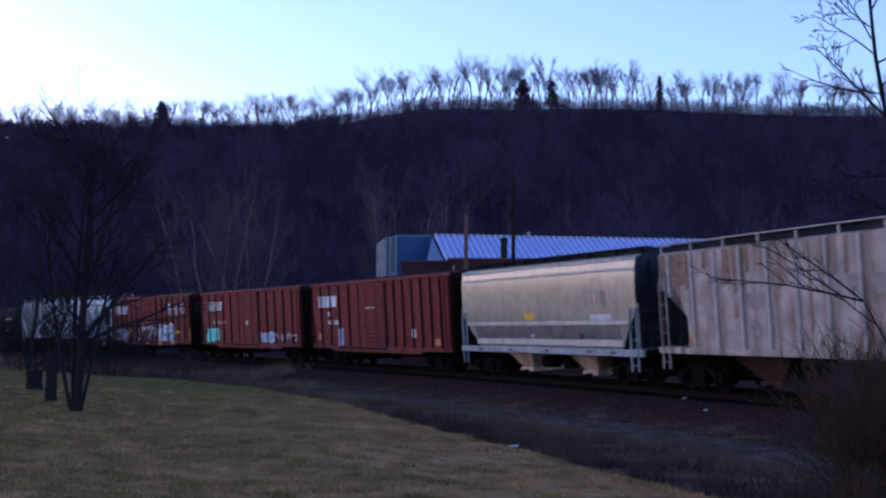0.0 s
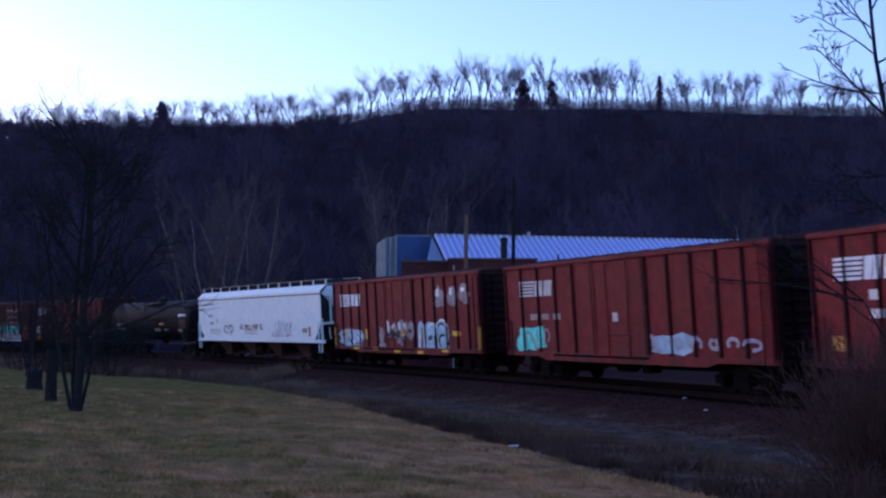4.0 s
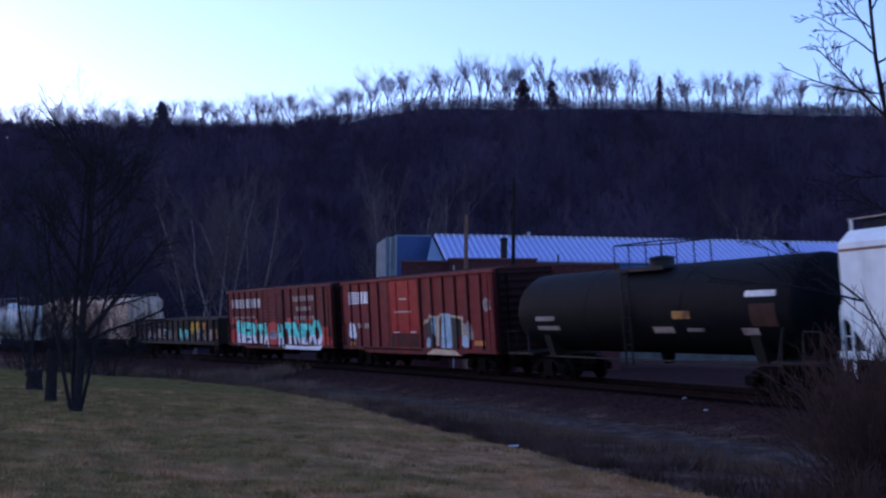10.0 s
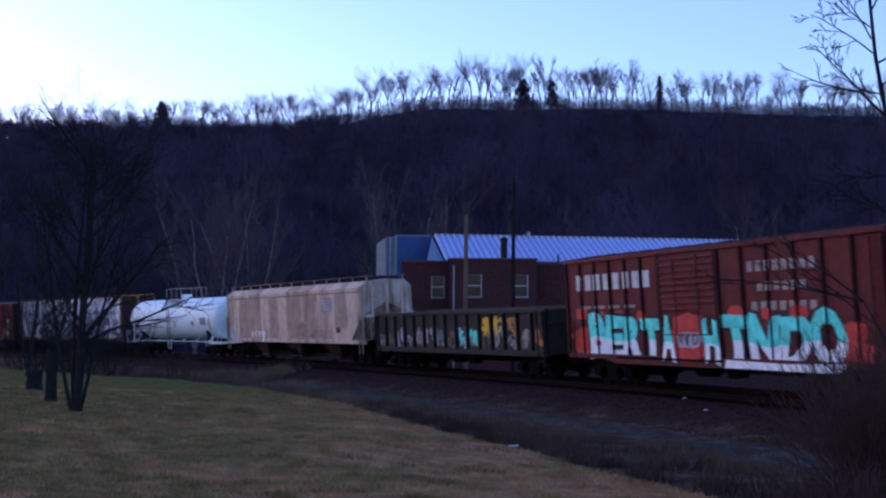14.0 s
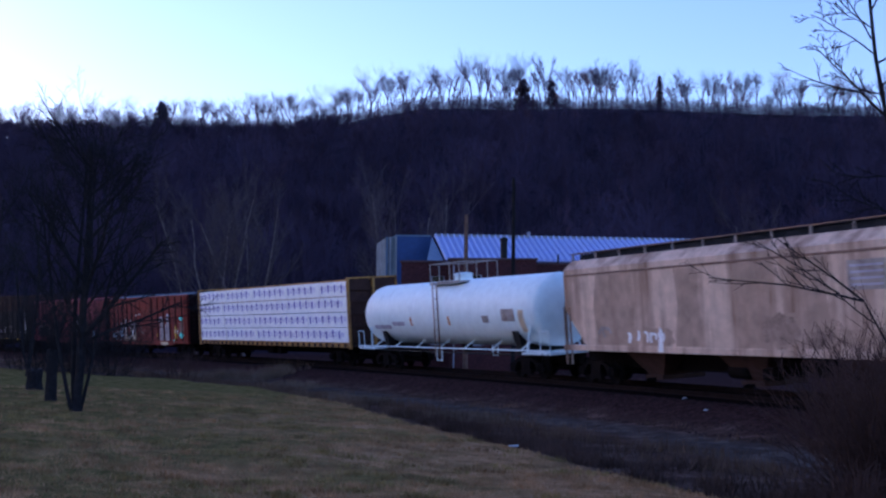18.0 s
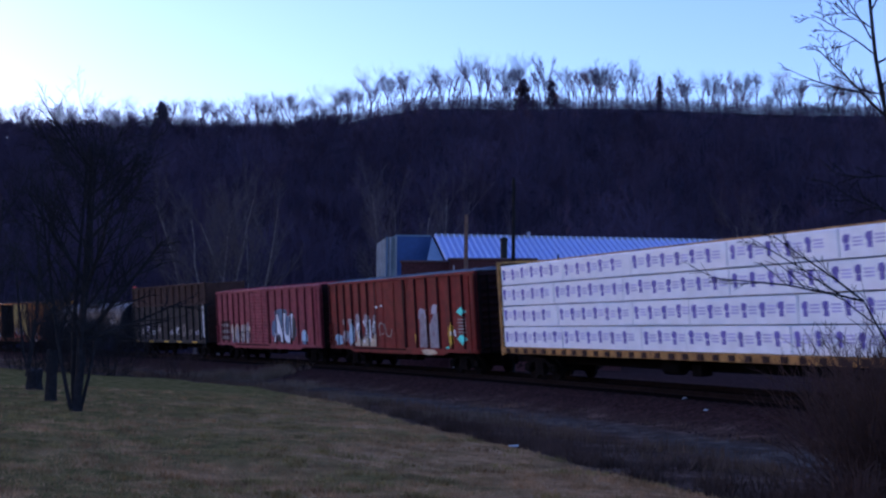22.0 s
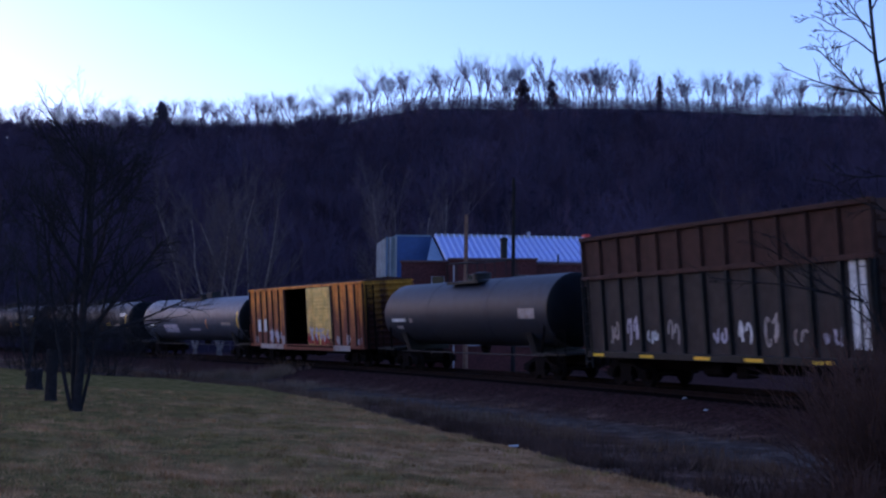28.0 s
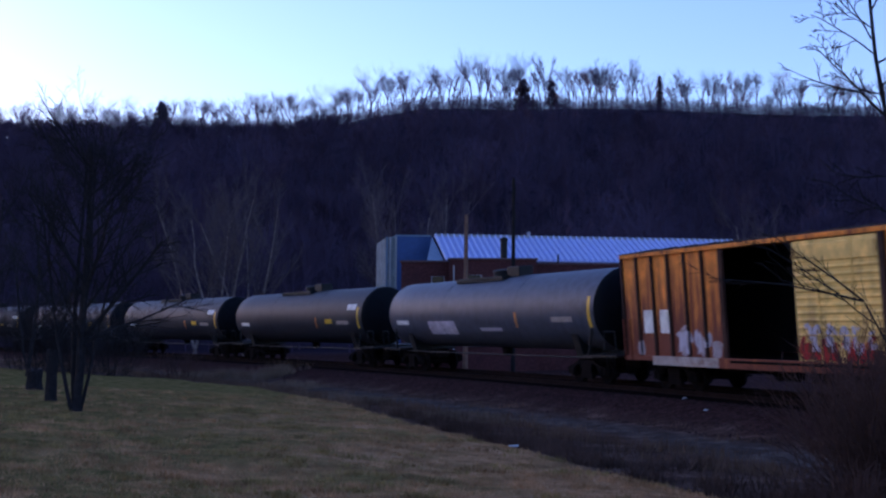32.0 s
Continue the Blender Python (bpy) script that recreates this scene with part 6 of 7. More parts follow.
def metal_building():
    b = thing("metal_building", "blue-roofed metal factory building with pale siding", "building")
    ax = Vector((0.985, 0.17, 0)).normalized()
    ay = Vector((-ax.y, ax.x, 0))
    o = Vector((-0.85, 112.0, 0))

    def at(u, v, z):
        p = o + ax * u + ay * v
        return (p.x, p.y, z)

    def slab(name, pts, material, thick=0.12, parent=b):
        p = [Vector(q) for q in pts]
        n = (p[1] - p[0]).cross(p[2] - p[0]).normalized() * thick
        return part(name, Shape().loft([[q for q in p], [q + n for q in p]]), material, parent)
    EAVE, RIDGE, LEN = 8.72, 11.42, 52.0
    # lean-to slope that faces the track, standing seams each its own rib
    roof = slab("roof", [at(0.1, -6.0, EAVE), at(LEN, -6.0, EAVE), at(LEN, 0, RIDGE), at(-0.0, 0, RIDGE)], "blue_roof")
    for i in range(86):
        u = 0.12 + i * 0.6
        if u < LEN:
            a, c2 = Vector(at(u, -6.05, EAVE + 0.1)), Vector(at(u, -0.02, RIDGE + 0.1))
            s = Shape().loft([[a - ax * 0.09, a + ax * 0.09, a + ax * 0.05 + Vector((0, 0, 0.24)), a - ax * 0.05 + Vector((0, 0, 0.24))],
                              [c2 - ax * 0.09, c2 + ax * 0.09, c2 + ax * 0.05 + Vector((0, 0, 0.24)), c2 - ax * 0.05 + Vector((0, 0, 0.24))]])
            part("roof_seam", s, "blue_seam", roof)
    part("ridge_cap", Shape().loft([[at(0, -0.25, RIDGE + 0.05), at(0, 0.3, RIDGE + 0.05), at(0, 0.3, RIDGE + 0.3), at(0, -0.1, RIDGE + 0.3)],
                                    [at(LEN, -0.25, RIDGE + 0.05), at(LEN, 0.3, RIDGE + 0.05), at(LEN, 0.3, RIDGE + 0.3), at(LEN, -0.1, RIDGE + 0.3)]]), "frame_white", roof)
    slab("rear_roof", [at(LEN, 14, EAVE), at(0, 14, EAVE), at(0, 0.3, RIDGE), at(LEN, 0.3, RIDGE)], "blue_roof")
    slab("front_wall", [at(0.2, -5.8, -0.7), at(LEN, -5.8, -0.7), at(LEN, -5.8, EAVE), at(0.2, -5.8, EAVE)], "blue_wall", -0.15)
    slab("wall_band", [at(0.3, -5.98, 5.6), at(LEN, -5.98, 5.6), at(LEN, -5.98, 7.0), at(0.3, -5.98, 7.0)], "pale_wall", 0.05)
    # added grey strip that hides the blue wall seen below the cars
    slab("grey_cover_strip", [at(0.1, -6.0, -0.7), at(LEN, -6.0, -0.7), at(LEN, -6.0, 3.2), at(0.1, -6.0, 3.2)], "cover_grey", 0.12)
    # triangular fin shaped to fit the camera's view, and the end wall under the verge
    slab("gable_fin", [at(-0.1, -5.9, EAVE - 0.05), at(-0.2, 0.2, RIDGE - 0.05), at(-1.6, -5.4, EAVE - 0.2)], "grey_wall", 0.1)
    slab("end_wall", [at(-0.15, -5.8, -0.7), at(-0.15, -5.8, EAVE), at(-0.15, 13, EAVE), at(-0.15, 13, -0.7)], "grey_wall", 0.1)
    # taller block at the end
    part("block_wall", Shape().loft([[at(-3.6, 1.0, -0.7), at(-0.2, 1.0, -0.7), at(-0.2, 9, -0.7), at(-3.6, 9, -0.7)], [at(-3.6, 1.0, RIDGE + 0.1), at(-0.2, 1.0, RIDGE + 0.1), at(-0.2, 9, RIDGE + 0.1), at(-3.6, 9, RIDGE + 0.1)]]), "blue_wall", b)
    part("block_cap", Shape().loft([[at(-3.7, 0.9, RIDGE + 0.11), at(-0.2, 0.9, RIDGE + 0.11), at(-0.2, 9, RIDGE + 0.11), at(-3.7, 9, RIDGE + 0.11)], [at(-3.7, 0.9, RIDGE + 0.25), at(-0.2, 0.9, RIDGE + 0.25), at(-0.2, 9, RIDGE + 0.25), at(-3.7, 9, RIDGE + 0.25)]]), "grey_wall", b)
    pale = part("pale_wall", Shape().loft([[at(-4.75, 1.1, -0.7), at(-3.62, 0.9, -0.7), at(-3.62, 9, -0.7), at(-4.75, 9, -0.7)], [at(-4.75, 1.1, RIDGE - 0.1), at(-3.62, 0.9, RIDGE + 0.1), at(-3.62, 9, RIDGE + 0.1), at(-4.75, 9, RIDGE - 0.1)]]), "pale_wall", b)
    for u in (-4.65, -4.3, -3.75):
        part("downpipe", Shape().tube(at(u, 0.8, -0.7), at(u, 0.8, RIDGE), 0.09), "frame_white" if u > -4.4 else "grey_wall", pale)
    for u in (-4.5, -4.05, -3.9):
        part("siding_rib", Shape().tube(at(u, 0.98, -0.7), at(u, 0.98, RIDGE - 0.2), 0.05, n=6), "pale_wall", pale)
    part("flue", Shape().tube((8.75, 115.5, RIDGE - 0.3), (8.75, 115.5, RIDGE + 0.85), 0.17), "frame_white", b)
    return b


metal_building()


def pole(x, y, top, r, material, label):
    p = thing("utility_pole", label, "utility pole", Matrix.Translation((x, y, float(ground_z(x, y)[0]))))
    h = top - float(ground_z(x, y)[0])
    part("pole", Shape().loft([[(r * k * math.cos(a) + dx, r * k * math.sin(a), z) for a in np.arange(0, 6.28, 0.7854)] for z, k, dx in ((-0.3, 1.2, 0), (h * 0.5, 1.0, 0.03), (h - 0.1, 0.85, 0.06), (h, 0.7, 0.06))]), material, p)
    part("bolt", Shape().tube((-r - 0.08, 0, h - 0.5), (r + 0.12, 0, h - 0.5), 0.02), "steel", p)
    return p


pole(1.42, 72.0, 9.5, 0.14, "pole_wood", "weathered brown wooden pole beside the track")
pole(4.35, 70.5, 11.65, 0.125, "pole_dark", "thin dark wooden pole beside the track")


# ---- trees ----
def grow(rnd, base, direction, length, radius, levels, spread=0.6, kids=(3, 5), lift=0.12, wobble=0.12, shrink=0.62, seg=4, out=None, depth=0, start=0.35):
    """Limbs as lists of (point, radius); side limbs leave each limb from start on."""
    out = [] if out is None else out
    p, d = Vector(base), Vector(direction).normalized()
    pts = [(p.copy(), radius)]
    step = length / seg
    nodes = []
    for i in range(seg):
        d = (d + Vector((rnd.gauss(0, wobble), rnd.gauss(0, wobble), rnd.gauss(0, wobble * 0.6) + lift * 0.5))).normalized()
        p = p + d * step
        r = radius * (1 - 0.72 * (i + 1) / seg) + 0.002
        pts.append((p.copy(), r))
        nodes.append((p.copy(), d.copy(), r, (i + 1) / seg))
    out.append((depth, pts))
    if levels > 0:
        n = rnd.randint(*kids)
        for k in range(n):
            f = start + (1 - start) * (k + rnd.random()) / n
            q = min(int(f * seg), seg - 1)
            a, b = pts[q][0], pts[q + 1][0]
            at = a.lerp(b, f * seg - q)
            dd = nodes[q][1]
            side = dd.orthogonal().normalized()
            side.rotate(Matrix.Rotation(rnd.uniform(0, 6.283), 3, dd))
            nd = dd + side * spread * rnd.uniform(0.7, 1.5) + Vector((0, 0, lift))
            grow(rnd, at, nd, length * shrink * rnd.uniform(0.7, 1.15) * (1.15 - 0.5 * f), max(pts[q][1] * 0.6, 0.003), levels - 1, spread, kids, lift, wobble * 1.15, shrink, max(2, seg - 1), out, depth + 1, 0.2)
    return out


def limbs_shape(limbs, keep, sides):
    s = Shape()
    for dep, pts in limbs:
        if not keep(dep):
            continue
        n = sides(dep)
        rings = []
        for i, (p, r) in enumerate(pts):
            d = (pts[min(i + 1, len(pts) - 1)][0] - pts[max(i - 1, 0)][0]).normalized()
            u = d.cross(Vector((0.3, 0.9, 0.2))).normalized()
            w = d.cross(u)
            rings.append([p + (u * math.cos(6.2832 * k / n) + w * math.sin(6.2832 * k / n)) * r for k in range(n)])
        s.loft(rings, caps=n > 4)
    return s


def tree_thing(name, label, m, limbs, bark="bark", twig="bark", trunk_depth=0, group=""):
    t = thing(name, label, "tree", m, group)
    part("trunk", limbs_shape(limbs, lambda d: d <= trunk_depth, lambda d: 8), bark, t, smooth=True)
    part("crown", limbs_shape(limbs, lambda d: d > trunk_depth, lambda d: 5 if d == trunk_depth + 1 else 3), twig, t)
    return t


def on_ground(x, y, dz=-0.05, rz=0.0):
    return Matrix.Translation((x, y, float(ground_z(x, y)[0]) + dz)) @ Matrix.Rotation(rz, 4, "Z")


# many-stemmed tree on the lawn
rnd = random.Random(5)
limbs = []
for d, ln, r, b in (((0.12, 0.05, 1), 6.6, 0.12, (0.0, 0, 0)), ((-0.10, 0.1, 1), 6.2, 0.07, (-0.06, 0.1, 0)), ((0.05, -0.05, 1), 6.0, 0.06, (0.06, -0.05, 0)), ((-0.26, 0.0, 1), 5.2, 0.05, (-0.08, -0.05, 0)), ((0.24, 0.1, 1), 5.4, 0.045, (0.1, 0.05, 0))):
    grow(rnd, b, d, ln, r, 3, 0.85, (6, 8), 0.06, 0.03, 0.44, 6, limbs, 0, 0.25)
grow(rnd, (0, 0, -0.1), (0.02, 0, 1), 0.7, 0.19, 0, seg=2, out=limbs)
for k in range(18):
    fan = (k - 8.5) / 8.5
    grow(rnd, (0.45 + 0.5 * fan, rnd.uniform(-0.3, 0.3), rnd.uniform(4.7, 5.7)), (0.5 * fan, rnd.uniform(-0.3, 0.3), 1), rnd.uniform(1.5, 2.35), 0.013, 2, 0.75, (6, 8), 0.02, 0.2, 0.5, 6, limbs, 1, 0.2)
# a long low bough over the lawn
grow(rnd, (0.22, 0, 1.7), (1.2, 0.1, 0.5), 2.6, 0.045, 2, 0.6, (4, 6), 0.02, 0.12, 0.55, 6, limbs, 1, 0.3)
tree_thing("tree", "dark bare many-stemmed tree standing on the lawn", on_ground(-8.82, 27.45), limbs)
# trees at the edge of the frame by the lawn and beyond the track
limbs = []
for d, ln, r, b in (((-0.1, 0.1, 1), 6.0, 0.07, (0, 0, 0)), ((0.2, 0, 1), 5.0, 0.05, (0.1, 0, 0)), ((-0.3, 0, 1), 4.6, 0.045, (-0.1, 0, 0))):
    grow(rnd, b, d, ln, r, 3, 0.6, (4, 6), 0.14, 0.1, 0.56, 5, limbs, 0, 0.3)
tree_thing("tree", "dark bare tree with low crooked boughs on the lawn", on_ground(-14.3, 34.4), limbs)
limbs = []
for d, ln, r, b in (((0.1, 0.1, 1), 7.0, 0.09, (0, 0, 0)), ((-0.2, 0, 1), 5.4, 0.06, (0.1, 0, 0))):
    grow(rnd, b, d, ln, r, 3, 0.6, (4, 6), 0.14, 0.1, 0.56, 5, limbs, 0, 0.3)
tree_thing("tree", "dark bare tree at the lawn's far edge", on_ground(-17.5, 48.0), limbs)


def stump(x, y, h, r, label):
    s = Shape()
    rr = random.Random(int(x * 10))
    rings = []
    for z, k in ((-0.1, 1.35), (0.1, 1.1), (h * 0.5, 0.95), (h * 0.9, 1.0), (h, 0.9)):
        rings.append([((r * k * (1 + rr.uniform(-0.12, 0.12))) * math.cos(a), (r * k * (1 + rr.uniform(-0.12, 0.12))) * math.sin(a), z + (rr.uniform(-0.05, 0.05) if z == h else 0)) for a in np.arange(0, 6.28, 0.5236)])
    t = thing("tree_stump", label, "tree stump", on_ground(x, y))
    part("stump", s.loft(rings), "bark", t)


stump(-10.49, 30.6, 1.4, 0.15, "tall dark tree stump on the lawn")
stump(-12.87, 35.95, 0.7, 0.24, "short dark tree stump on the lawn")

# tree at the frame's edge whose boughs hang before the train
rnd = random.Random(9)
limbs = []
gz = float(ground_z(6.92, 15.0)[0]) - 0.05
ROOT = Vector((6.92, 0, gz))
# the stem leans towards the lawn, then turns upright
stem = [((6.92, 0.0, gz), 0.042), ((6.45, 0.0, 2.9), 0.038), ((6.08, 0.0, 4.3), 0.034), ((5.92, 0.0, 4.95), 0.030), ((5.80, 0.0, 5.7), 0.025), ((5.76, 0.05, 6.5), 0.021), ((5.72, 0.1, 7.6), 0.014), ((5.70, 0.1, 8.6), 0.006)]
limbs.append((0, [(Vector(p) - ROOT, r) for p, r in stem]))
for x, z, d, ln, r, lv in ((5.85, 4.92, (-0.95, 0.1, 0.95), 1.35, 0.017, 3), (5.72, 5.75, (-0.95, -0.1, 0.62), 1.0, 0.011, 3), (5.70, 6.1, (-0.8, 0.1, 0.75), 1.0, 0.010, 3),
                           (5.70, 5.95, (-0.3, 0.2, 1.0), 1.2, 0.011, 3), (5.69, 6.3, (0.45, 0.0, 1.0), 1.4, 0.014, 3), (5.55, 5.22, (-1.0, 0.0, 0.12), 0.95, 0.011, 2), (5.8, 5.2, (-0.9, 0.15, 0.25), 0.8, 0.010, 3),
                           (5.75, 5.6, (0.8, 0.1, 0.5), 1.2, 0.016, 3), (5.78, 5.3, (0.7, -0.2, 0.5), 1.2, 0.016, 3), (5.95, 4.5, (0.8, 0.1, 0.6), 1.4, 0.018, 3), (6.1, 4.1, (-0.9, 0.3, 0.1), 1.0, 0.010, 2),
                           (6.3, 3.4, (-1.0, 0.2, 0.35), 1.3, 0.012, 2), (5.64, 7.0, (-0.6, 0.1, 1.0), 1.2, 0.012, 3), (5.64, 7.2, (0.6, 0.1, 1.0), 1.2, 0.012, 3)):
    grow(rnd, Vector((x + 0.05, 0.0, z)) - ROOT, d, ln, r, lv, 0.62, (5, 6), 0.03, 0.12, 0.42, 6, limbs, 1, 0.2)
# low boughs that hang before the train
for x, z, d, ln, r, k in ((6.55, 0.6, (-1.0, 0, 1.85), 2.05, 0.027, 0), (5.57, 2.42, (-0.87, 0.1, 0.80), 1.45, 0.015, 2), (5.57, 2.42, (-1.82, -0.1, 0.42), 2.05, 0.015, 2), (5.25, 2.52, (-1.1, -0.02, 0.62), 1.4, 0.010, 2), (5.75, 2.1, (-0.7, 0.1, 0.5), 1.0, 0.009, 2)):
    grow(rnd, Vector((x, 0.0, z)) - ROOT, d, ln, r, k, 0.55, (4, 6), 0.0, 0.06 if k else 0.0, 0.36, 6, limbs, 1, 0.2)
tree_thing("tree", "slender bare tree with drooping twigs beside the lawn", on_ground(6.92, 15.0), limbs)


def bush(x, y, h, spread, n, seed, label, bark="bark_brown"):
    r = random.Random(seed)
    t = thing("bush", label, "bush", on_ground(x, y))
    lim = []
    for i in range(n):
        a, e = r.uniform(0, 6.28), r.uniform(0, 0.35) * spread
        d = Vector((math.cos(a) * r.uniform(0.1, 0.7), math.sin(a) * r.uniform(0.1, 0.7), 1))
        grow(r, (math.cos(a) * e, math.sin(a) * e, 0), d, h * r.uniform(0.6, 1.05), 0.011, 2, 0.5, (3, 5), 0.1, 0.12, 0.5, 4, lim, 0, 0.25)
    tagged(part("stem", limbs_shape(lim, lambda d: d == 0, lambda d: 4), bark, t), kind="stuff")
    tagged(part("twig", limbs_shape(lim, lambda d: d > 0, lambda d: 3), bark, t), kind="stuff")


bush(5.95, 14.6, 2.15, 1.9, 190, 3, "dense bare brown brush at the lawn's edge")
bush(6.9, 16.5, 2.5, 2.2, 180, 4, "dense bare brown brush beside the track bank")
bush(-19.5, 60.0, 4.2, 5.0, 110, 6, "dense bare dark thicket beside the track bend", "bark")
bush(-16.8, 57.5, 3.4, 4.0, 90, 7, "bare dark thicket beside the lawn's far edge", "bark")
bush(-22.5, 63.0, 4.6, 5.0, 110, 8, "tall bare thicket beside the track bend", "bark")
bush(-14.2, 61.5, 1.6, 4.0, 50, 9, "low bare brush on the track bank")
bush(4.75, 13.2, 0.9, 1.5, 40, 5, "low bare brown brush at the lawn's edge")


# ---- woods on the hill ----
def tree_limbs(seed, height, n_limbs, n_twigs, wide=0.27, low=0.26):
    """A straight stem, limbs that reach into an egg-shaped crown, and fine twigs that fill it unevenly."""
    r = random.Random(seed)
    lean = Vector((r.uniform(-0.04, 0.04), r.uniform(-0.04, 0.04), 1))
    out = [(0, [(lean * (height * 0.86 * i / 5) + Vector((r.gauss(0, 0.12), r.gauss(0, 0.12), 0)) * (i > 0), height * 0.0085 * (1 - 0.16 * i)) for i in range(6)])]
    tips = []
    for k in range(n_limbs):
        f = r.uniform(low, 0.72)
        a = r.uniform(0, 6.28)
        rad = height * wide * r.uniform(0.45, 1.0)
        p0 = lean * (height * f)
        p2 = lean * (height * min(0.98, f + r.uniform(0.14, 0.34))) + Vector((math.cos(a) * rad, math.sin(a) * rad, 0))
        p1 = p0.lerp(p2, 0.5) + Vector((math.cos(a), math.sin(a), -0.6)) * height * 0.02
        rr_ = height * 0.0036 * (1.1 - f)
        out.append((1, [(p0, rr_), (p1, rr_ * 0.8), (p2, rr_ * 0.35)]))
        tips.append((p1, p2))
    tips.append((lean * height * 0.6, lean * height * 0.9))
    for k in range(n_twigs):
        p1, p2 = r.choice(tips)
        p = p1.lerp(p2, r.uniform(0.0, 1.05))
        d = (p2 - p1).normalized() * 0.6 + Vector((r.gauss(0, 0.6), r.gauss(0, 0.6), r.gauss(0.35, 0.45)))
        out.append((2, [(p, 0.02), (p + d.normalized() * height * r.uniform(0.08, 0.17), 0.005)]))
    return out


def limbs_arrays(lim, thick):
    """Three-sided limbs as arrays of vertices and triangles; the finest are single flat slivers."""
    v, f = [], []
    for dep, pts in lim:
        if dep >= 2:
            p0, p1 = pts[0][0], pts[-1][0]
            w = (p1 - p0).cross(Vector((0.2, 1, 0.1))).normalized() * thick
            o = len(v)
            v += [p0 - w, p0 + w, p1]
            f.append((o, o + 1, o + 2))
            continue
        n = 3
        o = len(v)
        for i, (p, r) in enumerate(pts):
            d = (pts[min(i + 1, len(pts) - 1)][0] - pts[max(i - 1, 0)][0]).normalized()
            u = d.cross(Vector((0.3, 0.9, 0.2))).normalized()
            w = d.cross(u)
            v += [p + (u * math.cos(2.0944 * k) + w * math.sin(2.0944 * k)) * r for k in range(n)]
        for i in range(len(pts) - 1):
            for k in range(n):
                a, b = o + i * n + k, o + i * n + (k + 1) % n
                f += [(a, b, b + n), (a, b + n, a + n)]
    return np.array([tuple(q) for q in v]), np.array(f)


def mesh_from_arrays(name, v, f, material):
    me = bpy.data.meshes.new(name)
    me.vertices.add(len(v))
    me.vertices.foreach_set("co", np.ascontiguousarray(v, np.float32).ravel())
    me.loops.add(f.size)
    me.loops.foreach_set("vertex_index", np.ascontiguousarray(f, np.int32).ravel())
    me.polygons.add(len(f))
    me.polygons.foreach_set("loop_start", np.arange(0, f.size, 3, dtype=np.int32))
    me.materials.append(material)
    me.update(calc_edges=True)
    me.validate()
    return me


WOOD = [limbs_arrays(tree_limbs(40 + i, 15.0, 14, 300), 0.04) for i in range(6)]
BRUSH = [limbs_arrays(tree_limbs(50 + i, 15.0, 12, 340, 0.34, 0.06), 0.022) for i in range(6)]


def joined_trees(name, label, spots, templates, material, category="woodland"):
    vs, fs, o = [], [], 0
    for x, y, z, k, a, w in spots:
        v, f = templates[w % len(templates)]
        c, s = math.cos(a) * k, math.sin(a) * k
        vs.append(np.stack([v[:, 0] * c - v[:, 1] * s + x, v[:, 0] * s + v[:, 1] * c + y, v[:, 2] * k + z], 1))
        fs.append(f + o)
        o += len(v)
    ob = new(name, mesh_from_arrays(name, np.concatenate(vs), np.concatenate(fs), M[material]))
    return tagged(ob, label, category, kind="stuff")


rw = np.random.RandomState(2)
n = 1700
wy = 145 + (RIDGE_Y - 150) * rw.rand(n) ** 0.9
wx = (rw.rand(n) * 2 - 1) * (wy * 0.47 + 12)
wz = ground_z(wx, wy)
crest = ground_z(wx * RIDGE_Y / wy, np.full(n, RIDGE_Y))
room = (crest - 1.985) * wy / RIDGE_Y + 1.985 - wz          # height that stays below the line of the crest
low = smooth_step(-30, -48, wx * RIDGE_Y / wy)
wk = np.minimum(rw.uniform(0.65, 1.2, n), np.maximum(0.14 + 0.4 * low, (room + rw.uniform(-0.5, 2.0, n) + low * rw.uniform(0.0, 5.0, n)) / 15.0))
spots = [(wx[i], wy[i], wz[i] - 0.3, wk[i], rw.uniform(0, 6.28), i) for i in range(n) if not (-8 < wx[i] < 60 and wy[i] < 150)]
joined_trees("hillside_woods", "bare leafless woodland covering the dark hillside", spots, WOOD, "bark_wood")
# trees on the skyline, each its own
RIDGE_TREES = []


def ridge_limbs(seed, height, fork, wide):
    """A clear stem that forks into rising limbs, each forking again into a rounded crown of fine twigs."""
    r = random.Random(seed)
    out = []

    def limb(p, d, length, radius, level):
        pts = [(p, radius)]
        q = p
        for i in range(2):
            d = (d + Vector((r.gauss(0, 0.10), r.gauss(0, 0.10), 0.16))).normalized()
            q = q + d * length / 2
            pts.append((q, radius * (0.8 - 0.2 * i)))
        out.append((min(level, 2) if level < 3 else 2, pts))
        if level == 3:
            return
        for k in range((6, 6, 10)[level] + r.randint(0, 1)):
            a = r.uniform(0, 6.283)
            open_ = wide * (0.9, 1.0, 1.3)[level] * r.uniform(0.5, 1.2)
            nd = (d + Vector((math.cos(a), math.sin(a), 0.12)) * open_).normalized()
            base = pts[1][0].lerp(pts[2][0], r.uniform(0.0, 1.0)) if level else pts[1][0].lerp(pts[2][0], r.uniform(0.3, 1.0))
            limb(base, nd, length * (height * 0.36 / length if level == 0 else 0.62) * r.uniform(0.75, 1.15), radius * 0.5, level + 1)
    limb(Vector((0, 0, 0)), Vector((r.gauss(0, 0.03), r.gauss(0, 0.03), 1)), height * fork, height * 0.0135, 0)
    return out


